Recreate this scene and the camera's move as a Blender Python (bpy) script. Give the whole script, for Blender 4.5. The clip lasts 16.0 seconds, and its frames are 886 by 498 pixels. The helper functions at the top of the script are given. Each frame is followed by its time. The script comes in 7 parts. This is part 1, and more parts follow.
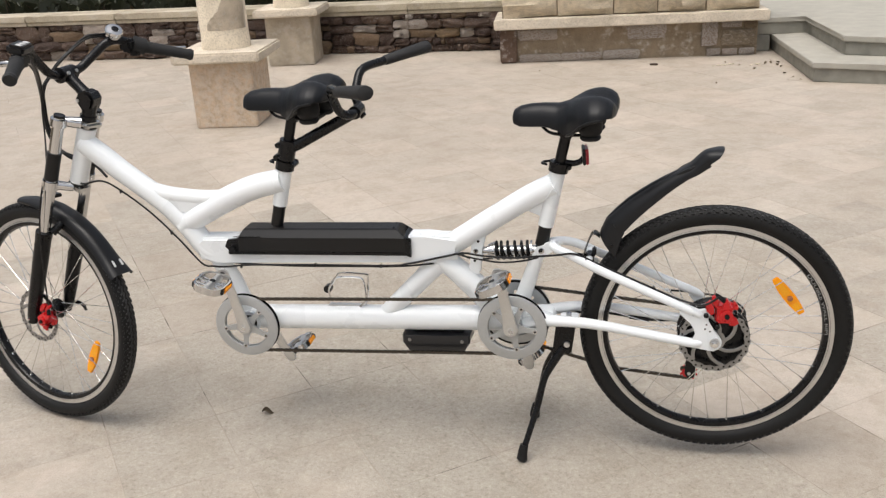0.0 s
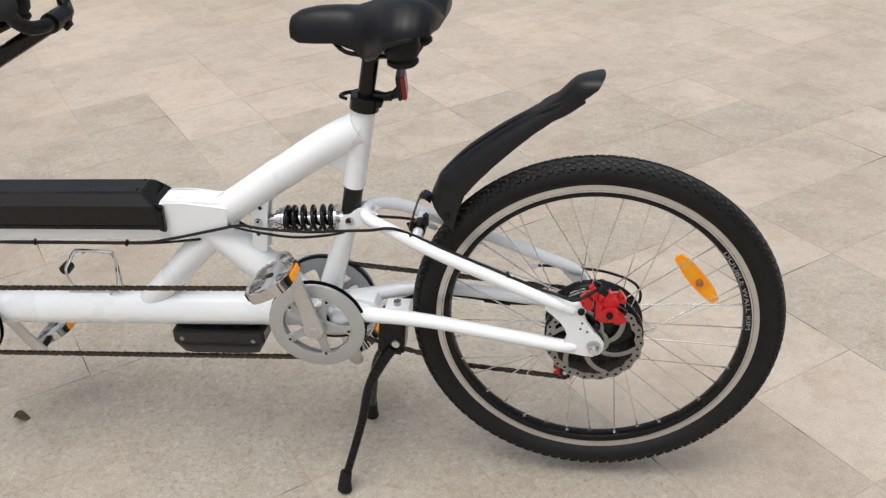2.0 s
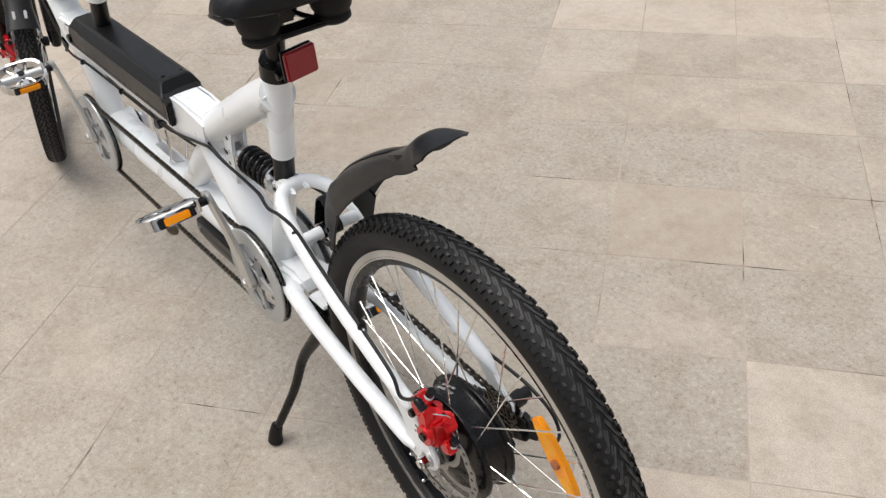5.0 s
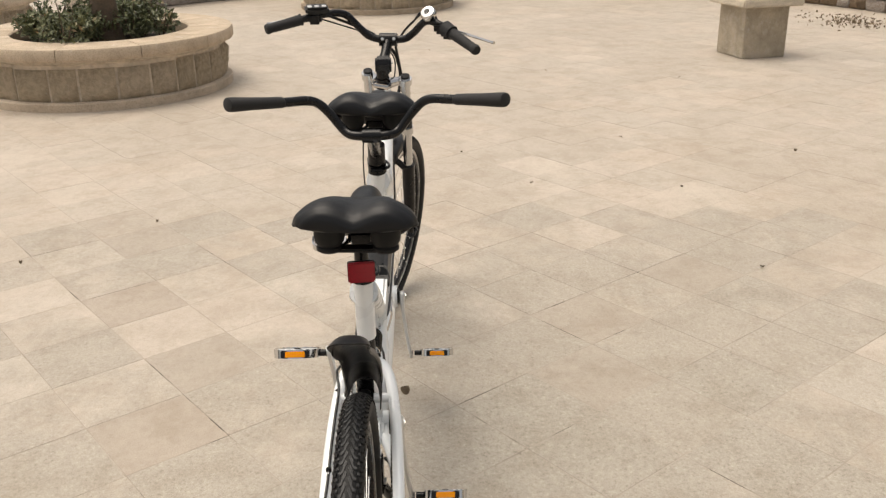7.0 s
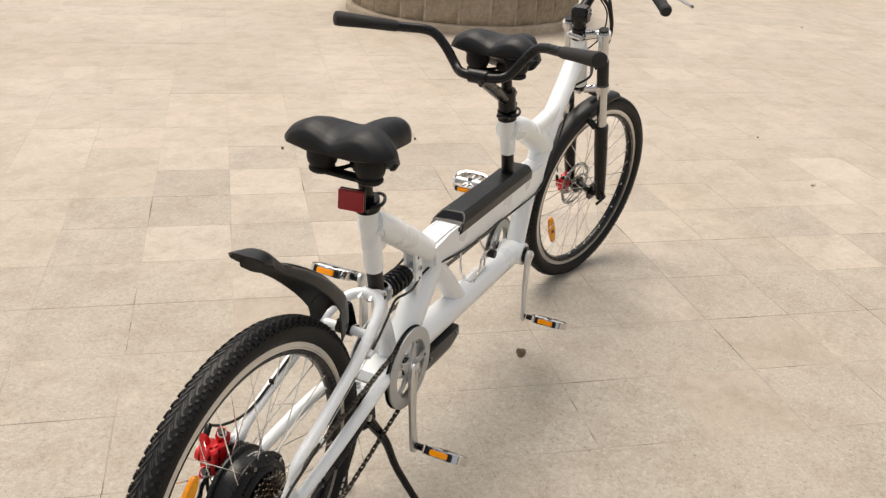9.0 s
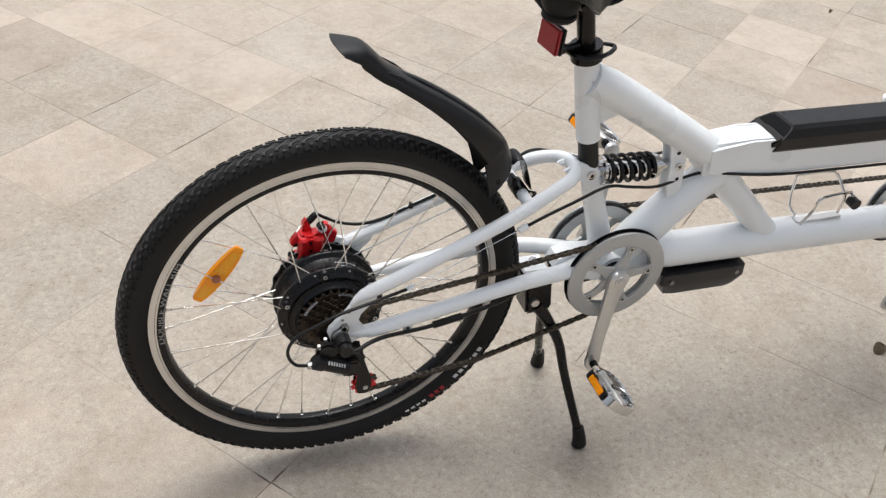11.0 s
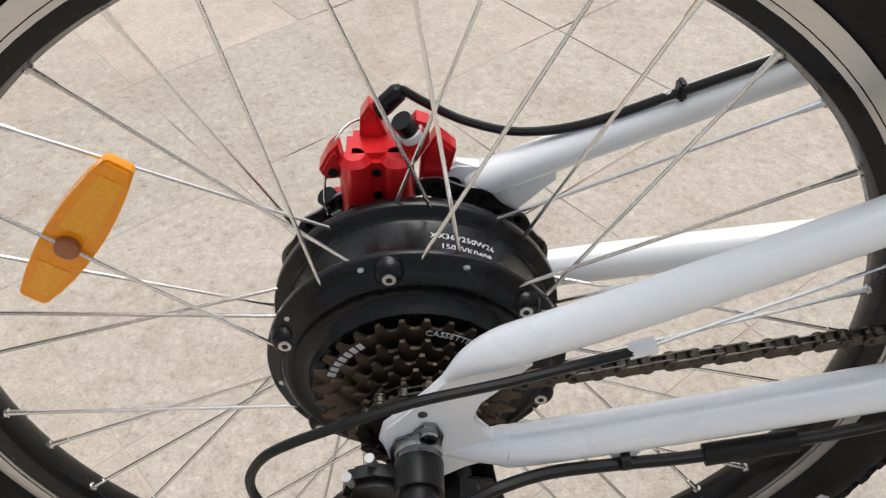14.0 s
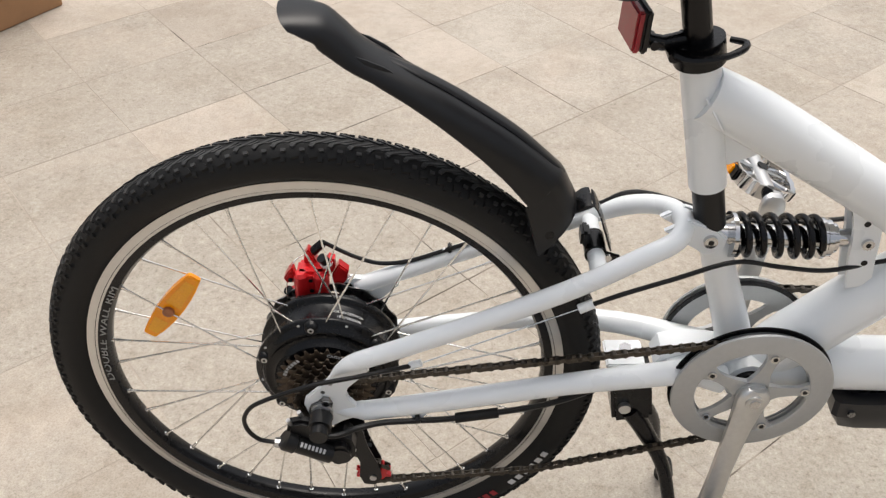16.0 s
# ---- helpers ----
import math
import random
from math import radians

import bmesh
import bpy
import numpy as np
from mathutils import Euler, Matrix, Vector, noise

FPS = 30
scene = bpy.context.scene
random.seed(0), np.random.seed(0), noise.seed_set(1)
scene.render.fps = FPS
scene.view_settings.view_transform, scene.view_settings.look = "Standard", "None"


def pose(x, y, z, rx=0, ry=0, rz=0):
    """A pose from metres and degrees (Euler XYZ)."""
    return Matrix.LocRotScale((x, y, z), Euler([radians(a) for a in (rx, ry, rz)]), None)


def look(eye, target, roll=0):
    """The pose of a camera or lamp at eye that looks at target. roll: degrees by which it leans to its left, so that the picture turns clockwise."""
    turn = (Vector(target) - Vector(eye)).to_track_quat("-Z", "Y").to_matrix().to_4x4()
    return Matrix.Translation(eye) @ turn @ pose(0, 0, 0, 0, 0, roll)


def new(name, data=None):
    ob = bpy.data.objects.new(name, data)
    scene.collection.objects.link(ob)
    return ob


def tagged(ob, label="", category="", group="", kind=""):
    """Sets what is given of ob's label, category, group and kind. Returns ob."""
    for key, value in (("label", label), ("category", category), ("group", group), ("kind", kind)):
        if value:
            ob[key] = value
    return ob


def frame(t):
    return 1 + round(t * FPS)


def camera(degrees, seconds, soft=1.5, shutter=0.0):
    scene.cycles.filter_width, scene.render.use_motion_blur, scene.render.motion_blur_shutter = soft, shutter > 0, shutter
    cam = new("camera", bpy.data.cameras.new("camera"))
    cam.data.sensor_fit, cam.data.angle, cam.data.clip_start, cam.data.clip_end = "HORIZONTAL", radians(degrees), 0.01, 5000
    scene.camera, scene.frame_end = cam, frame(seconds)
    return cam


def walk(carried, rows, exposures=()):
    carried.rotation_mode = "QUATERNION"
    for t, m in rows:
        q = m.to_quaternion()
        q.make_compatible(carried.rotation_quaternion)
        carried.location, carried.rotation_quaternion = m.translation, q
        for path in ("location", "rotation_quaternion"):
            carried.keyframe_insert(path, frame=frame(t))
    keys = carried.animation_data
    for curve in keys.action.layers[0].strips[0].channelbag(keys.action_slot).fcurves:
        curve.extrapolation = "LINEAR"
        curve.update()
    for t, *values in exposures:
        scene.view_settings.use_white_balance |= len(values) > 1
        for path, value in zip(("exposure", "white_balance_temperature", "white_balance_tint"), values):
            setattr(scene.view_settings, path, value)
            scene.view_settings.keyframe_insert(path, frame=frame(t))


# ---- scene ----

# ---------------------------------------------------------------- camera
cam = camera(51.47, 16.0, soft=1.3)
ROWS = [
    (0.0, -0.1957, -2.1651, 1.4107, 12.629, -21.010, -3.333),
    (0.5, -0.2201, -1.9660, 1.4023, 10.631, -23.610, -4.160),
    (1.0, -0.1661, -1.7844, 1.3906, 9.682, -25.354, -3.765),
    (1.5, -0.0257, -1.5981, 1.3606, 11.295, -27.267, -4.422),
    (2.0, -0.0352, -1.3738, 1.3348, 9.571, -30.823, -3.558),
    (2.5, 0.0032, -1.2131, 1.3283, 9.048, -32.218, -3.115),
    (3.0, 0.1553, -1.0923, 1.3137, 13.045, -32.774, -3.243),
    (3.2, 0.2189, -1.0338, 1.3055, 15.767, -34.108, -3.462),
    (5.3, 0.7302, -0.4181, 1.3570, 61.837, -35.876, -4.356),
    (5.5, 0.7591, -0.3523, 1.3765, 66.898, -34.346, -4.020),
    (6.0, 0.9981, -0.2054, 1.4168, 78.030, -28.671, -4.122),
    (6.5, 1.2058, -0.0428, 1.4719, 84.271, -25.122, -2.244),
    (7.0, 1.2592, 0.1230, 1.4775, 88.826, -21.646, -0.781),
    (7.5, 1.4024, 0.3304, 1.4808, 93.677, -20.763, -0.330),
    (8.0, 1.4041, 0.5177, 1.4835, 99.515, -22.104, 0.095),
    (8.2, 1.3473, 0.5777, 1.4546, 102.222, -22.747, 0.488),
    (10.3, 0.5264, 1.0947, 1.4296, 139.941, -31.429, 7.254),
    (10.5, 0.4459, 1.1239, 1.4062, 144.832, -33.513, 6.960),
    (11.0, 0.2758, 1.0880, 1.3689, 156.920, -38.101, 6.500),
    (11.5, 0.1411, 0.8616, 1.3031, 166.294, -42.569, 5.181),
    (12.0, 0.0125, 0.6382, 1.1915, 173.828, -45.878, 3.561),
    (12.5, -0.0377, 0.4951, 0.9758, 178.071, -45.085, 1.280),
    (13.0, -0.0254, 0.4108, 0.8329, 178.282, -43.295, -1.346),
    (13.5, -0.0133, 0.3657, 0.7852, 178.568, -42.983, -1.600),
    (14.0, -0.0091, 0.3582, 0.7700, 178.859, -42.933, -0.983),
    (14.5, -0.0199, 0.3739, 0.8165, 179.729, -44.385, -1.175),
    (15.0, -0.0472, 0.4310, 0.9267, 180.931, -45.690, -0.892),
    (15.5, -0.0978, 0.5522, 1.0689, 181.298, -43.817, -0.549),
    (16.0, -0.1562, 0.7759, 1.1804, 181.098, -39.483, -0.637),
]


def row(t, x, y, z, yaw, pitch, roll):
    return t, pose(x, y, z, 0, 0, yaw) @ pose(0, 0, 0, 90 + pitch) @ pose(0, 0, 0, 0, 0, roll)


walk(cam, [row(*r) for r in ROWS], exposures=[(0.0, 0.17, 6400, 10), (1.0, 0.16, 6560, 10), (1.5, 0.10, 6430, 10), (2.0, 0.09, 6340, 10), (3.0, 0.06, 6310, 10), (5.3, 0.14, 6400, 10), (6.0, 0.19, 6900, 10), (7.0, 0.20, 7080, 10), (8.0, 0.29, 7020, 10),
    (8.6, 0.29, 6950, 10), (10.5, 0.22, 6700, 10), (11.0, 0.22, 6300, 10), (11.5, 0.25, 6130, 10), (12.0, 0.34, 6170, 10), (12.5, 0.50, 6120, 10), (13.0, 0.31, 6180, 10), (13.5, 0.30, 6260, 10), (14.5, 0.30, 6260, 10), (15.0, 0.38, 6420, 10), (15.5, 0.35, 6480, 10), (16.0, 0.27, 6510, 10)])

# ---------------------------------------------------------------- light: bright overcast sky
world = bpy.data.worlds.new("overcast_sky")
scene.world = world
world.use_nodes = True
wn = world.node_tree
wn.nodes.clear()
w_out = wn.nodes.new("ShaderNodeOutputWorld")
w_bg = wn.nodes.new("ShaderNodeBackground")
w_sky = wn.nodes.new("ShaderNodeTexSky")
w_sky.sky_type = "NISHITA"
w_sky.sun_disc = False
w_sky.sun_elevation, w_sky.sun_rotation = radians(74), radians(200)
w_sky.dust_density, w_sky.air_density, w_sky.ozone_density = 6.0, 1.0, 0.6
w_soft = wn.nodes.new("ShaderNodeHueSaturation")
w_soft.inputs["Saturation"].default_value = 0.42
w_warm = wn.nodes.new("ShaderNodeMix")
w_warm.data_type, w_warm.blend_type = "RGBA", "MULTIPLY"
w_warm.inputs[0].default_value = 1.0
w_warm.inputs[7].default_value = (1.0, 0.985, 0.96, 1)
wn.links.new(w_sky.outputs[0], w_soft.inputs["Color"])
wn.links.new(w_soft.outputs[0], w_warm.inputs[6])
wn.links.new(w_warm.outputs[2], w_bg.inputs["Color"])
wn.links.new(w_bg.outputs[0], w_out.inputs["Surface"])
w_bg.inputs["Strength"].default_value = 0.15

sun_data = bpy.data.lights.new("sun", "SUN")
sun_data.energy, sun_data.angle, sun_data.color = 1.15, radians(46), (1.0, 0.97, 0.92)
sun = new("sun", sun_data)
sun.matrix_world = look((-2, -3.2, 14), (0, 0, 0))


# ---------------------------------------------------------------- materials
def nodes_of(name):
    m = bpy.data.materials.new(name)
    m.use_nodes = True
    return m, m.node_tree, m.node_tree.nodes["Principled BSDF"]


def tex(nt, scale, detail=4.0, rough=0.55, kind="ShaderNodeTexNoise"):
    n = nt.nodes.new(kind)
    n.inputs["Scale"].default_value = scale
    if kind == "ShaderNodeTexNoise":
        n.inputs["Detail"].default_value, n.inputs["Roughness"].default_value = detail, rough
    co = nt.nodes.new("ShaderNodeTexCoord")
    nt.links.new(co.outputs["Object"], n.inputs["Vector"])
    return n


def ramp(nt, src, *stops):
    r = nt.nodes.new("ShaderNodeValToRGB")
    el = r.color_ramp.elements
    while len(el) < len(stops):
        el.new(0.5)
    for e, (p, c) in zip(el, stops):
        e.position = p
        e.color = (*c, 1) if len(c) == 3 else c
    nt.links.new(src, r.inputs[0])
    return r.outputs[0]


def mixed(nt, fac, a, b, blend="MIX"):
    n = nt.nodes.new("ShaderNodeMix")
    n.data_type, n.blend_type = "RGBA", blend
    for sock, v in ((n.inputs[0], fac), (n.inputs[6], a), (n.inputs[7], b)):
        if isinstance(v, bpy.types.NodeSocket):
            nt.links.new(v, sock)
        elif isinstance(v, tuple):
            sock.default_value = (*v, 1)
        else:
            sock.default_value = v
    return n.outputs[2]


def bumped(nt, bsdf, height, strength, distance):
    b = nt.nodes.new("ShaderNodeBump")
    b.inputs["Strength"].default_value, b.inputs["Distance"].default_value = strength, distance
    nt.links.new(height, b.inputs["Height"])
    nt.links.new(b.outputs[0], bsdf.inputs["Normal"])


def plain(name, colour, rough, metal=0.0, coat=0.0, vary=0.12, grain=60.0, bump=0.0, bump_scale=400.0, spec=0.5):
    """A material with slight colour and gloss variation at two scales."""
    m, nt, p = nodes_of(name)
    n1, n2 = tex(nt, grain), tex(nt, 7.0, 2.0)
    dark = tuple(c * (1 - vary) for c in colour)
    lite = tuple(min(1.0, c * (1 + vary)) for c in colour)
    f = nt.nodes.new("ShaderNodeMath")
    f.operation = "MULTIPLY_ADD"
    nt.links.new(n1.outputs[0], f.inputs[0])
    f.inputs[1].default_value = 0.5
    half = nt.nodes.new("ShaderNodeMath")
    half.operation = "MULTIPLY"
    half.inputs[1].default_value = 0.5
    nt.links.new(n2.outputs[0], half.inputs[0])
    nt.links.new(half.outputs[0], f.inputs[2])
    nt.links.new(ramp(nt, f.outputs[0], (0.35, dark), (0.65, lite)), p.inputs["Base Color"])
    nt.links.new(ramp(nt, f.outputs[0], (0.3, (max(0.02, rough - 0.06),) * 3), (0.7, (min(1, rough + 0.06),) * 3)), p.inputs["Roughness"])
    p.inputs["Metallic"].default_value = metal
    p.inputs["Coat Weight"].default_value = coat
    p.inputs["Coat Roughness"].default_value = 0.12
    p.inputs["Specular IOR Level"].default_value = spec
    if bump:
        bumped(nt, p, tex(nt, bump_scale, 3.0).outputs[0], bump, 0.001)
    return m


def slab_material(name, by_object, tones, worn_most, worn_more=0.0, clouding=0.5):
    """Weathered beige granite, each slab a little different. worn_more: how much further its smooth face is gone."""
    m, nt, p = nodes_of(name)
    if by_object:
        rnd = nt.nodes.new("ShaderNodeObjectInfo").outputs["Random"]
    else:
        rnd = nt.nodes.new("ShaderNodeNewGeometry").outputs["Random Per Island"]
    geo = nt.nodes.new("ShaderNodeNewGeometry")
    shift = nt.nodes.new("ShaderNodeVectorMath")
    shift.operation = "MULTIPLY_ADD"
    shift.inputs[0].default_value = (13.0, 7.0, 29.0)
    nt.links.new(rnd, shift.inputs[1])
    nt.links.new(geo.outputs["Position"], shift.inputs[2])

    def field(scale, detail, rough=0.6, moved=True):
        n = nt.nodes.new("ShaderNodeTexNoise")
        n.inputs["Scale"].default_value, n.inputs["Detail"].default_value, n.inputs["Roughness"].default_value = scale, detail, rough
        nt.links.new(shift.outputs[0] if moved else geo.outputs["Position"], n.inputs["Vector"])
        return n.outputs[0]
    tone = ramp(nt, rnd, *tones)
    again = nt.nodes.new("ShaderNodeMath")
    again.operation = "MULTIPLY"
    nt.links.new(rnd, again.inputs[0])
    again.inputs[1].default_value = 37.7
    frac = nt.nodes.new("ShaderNodeMath")
    frac.operation = "FRACT"
    nt.links.new(again.outputs[0], frac.inputs[0])
    # worn: how far the smooth face has weathered to bare grey grain
    wide = field(0.75, 6.0, 0.7, False)
    add = nt.nodes.new("ShaderNodeMath")
    add.operation = "MULTIPLY_ADD"
    nt.links.new(frac.outputs[0], add.inputs[0])
    add.inputs[1].default_value = 0.28
    nt.links.new(wide, add.inputs[2])
    patchy = nt.nodes.new("ShaderNodeMath")
    patchy.operation = "MULTIPLY_ADD"
    nt.links.new(field(6.0, 7.0, 0.75), patchy.inputs[0])
    patchy.inputs[1].default_value = 0.35
    nt.links.new(add.outputs[0], patchy.inputs[2])
    worn = ramp(nt, patchy.outputs[0], (0.66 - worn_more, (0, 0, 0)), (0.83 - worn_more, (worn_most * 0.95,) * 3))
    cloud = field(3.4, 6.0, 0.68)
    base = mixed(nt, ramp(nt, cloud, (0.42, (0, 0, 0)), (0.66, (clouding,) * 3)), tone, (0.505, 0.452, 0.390))
    stain = ramp(nt, field(0.8, 7.0, 0.68, False), (0.44, (0, 0, 0)), (0.66, (0.75, 0.75, 0.75)))
    base = mixed(nt, stain, base, (0.400, 0.334, 0.266) if clouding > 0.3 else (0.360, 0.306, 0.250))
    base = mixed(nt, worn, base, (0.352, 0.319, 0.272))
    speckle = ramp(nt, field(95.0, 5.0, 0.7), (0.325, (0.66, 0.63, 0.59)), (0.425, (0.94, 0.93, 0.915)), (0.565, (1.02, 1.02, 1.02)), (0.67, (1.22, 1.22, 1.20)))
    base = mixed(nt, worn, base, mixed(nt, 1.0, base, speckle, "MULTIPLY"))
    grain = ramp(nt, field(300.0, 3.0, 0.7), (0.33, (0.80, 0.785, 0.765)), (0.5, (1.0, 1.0, 1.0)), (0.66, (1.12, 1.12, 1.11)))
    base = mixed(nt, 0.9, base, grain, "MULTIPLY")
    mottle = ramp(nt, field(40.0, 7.0, 0.75), (0.36, (0.92, 0.905, 0.885)), (0.50, (1.0, 1.0, 1.0)), (0.64, (1.06, 1.06, 1.055)))
    base = mixed(nt, 0.85, base, mottle, "MULTIPLY")
    pits = ramp(nt, field(34.0, 6.0, 0.8), (0.295, (0.50, 0.46, 0.41)), (0.345, (1, 1, 1)))
    base = mixed(nt, worn, base, mixed(nt, 1.0, base, pits, "MULTIPLY"))
    dull = ramp(nt, field(5.5, 8.0, 0.72, False), (0.40, (0.84, 0.81, 0.77)), (0.52, (1, 1, 1)), (0.64, (1.06, 1.06, 1.055)))
    base = mixed(nt, 0.6, base, dull, "MULTIPLY")
    pale = ramp(nt, field(9.0, 8.0, 0.8), (0.61, (0, 0, 0)), (0.70, (0.42, 0.42, 0.42)))
    base = mixed(nt, pale, base, (0.52, 0.49, 0.44))
    nt.links.new(base, p.inputs["Base Color"])
    nt.links.new(ramp(nt, cloud, (0.3, (0.5, 0.5, 0.5)), (0.7, (0.72, 0.72, 0.72))), p.inputs["Roughness"])
    p.inputs["Specular IOR Level"].default_value = 0.35
    bumped(nt, p, field(60.0, 6.0, 0.7), 0.35, 0.002)
    return m


def stone_material(name, a, b, c, scale=6.0, bump=0.8, by_object=True, pale=(0.55, 0.52, 0.47), pale_at=0.66):
    """Rough natural stone in three tones, with pale mineral or lime stains."""
    m, nt, p = nodes_of(name)
    if by_object:
        rnd = nt.nodes.new("ShaderNodeObjectInfo").outputs["Random"]
    else:
        rnd = nt.nodes.new("ShaderNodeNewGeometry").outputs["Random Per Island"]
    tone = ramp(nt, rnd, (0.1, a), (0.5, b), (0.9, c))
    n = tex(nt, scale, 7.0, 0.65)
    base = mixed(nt, 0.7, tone, ramp(nt, n.outputs[0], (0.3, (0.6, 0.57, 0.53)), (0.6, (1.15, 1.12, 1.08))), "MULTIPLY")
    n2 = tex(nt, scale * 1.7, 6.0, 0.7)
    base = mixed(nt, ramp(nt, n2.outputs[0], (pale_at - 0.08, (0, 0, 0)), (pale_at + 0.05, (0.75, 0.75, 0.75))), base, pale)
    speck = ramp(nt, tex(nt, scale * 28, 3.0, 0.6).outputs[0], (0.36, (0.6, 0.58, 0.55)), (0.52, (1.05, 1.04, 1.02)))
    base = mixed(nt, 0.5, base, speck, "MULTIPLY")
    nt.links.new(base, p.inputs["Base Color"])
    p.inputs["Roughness"].default_value = 0.88
    p.inputs["Specular IOR Level"].default_value = 0.25
    bumped(nt, p, tex(nt, scale * 5, 8.0, 0.7).outputs[0], bump, 0.02)
    return m


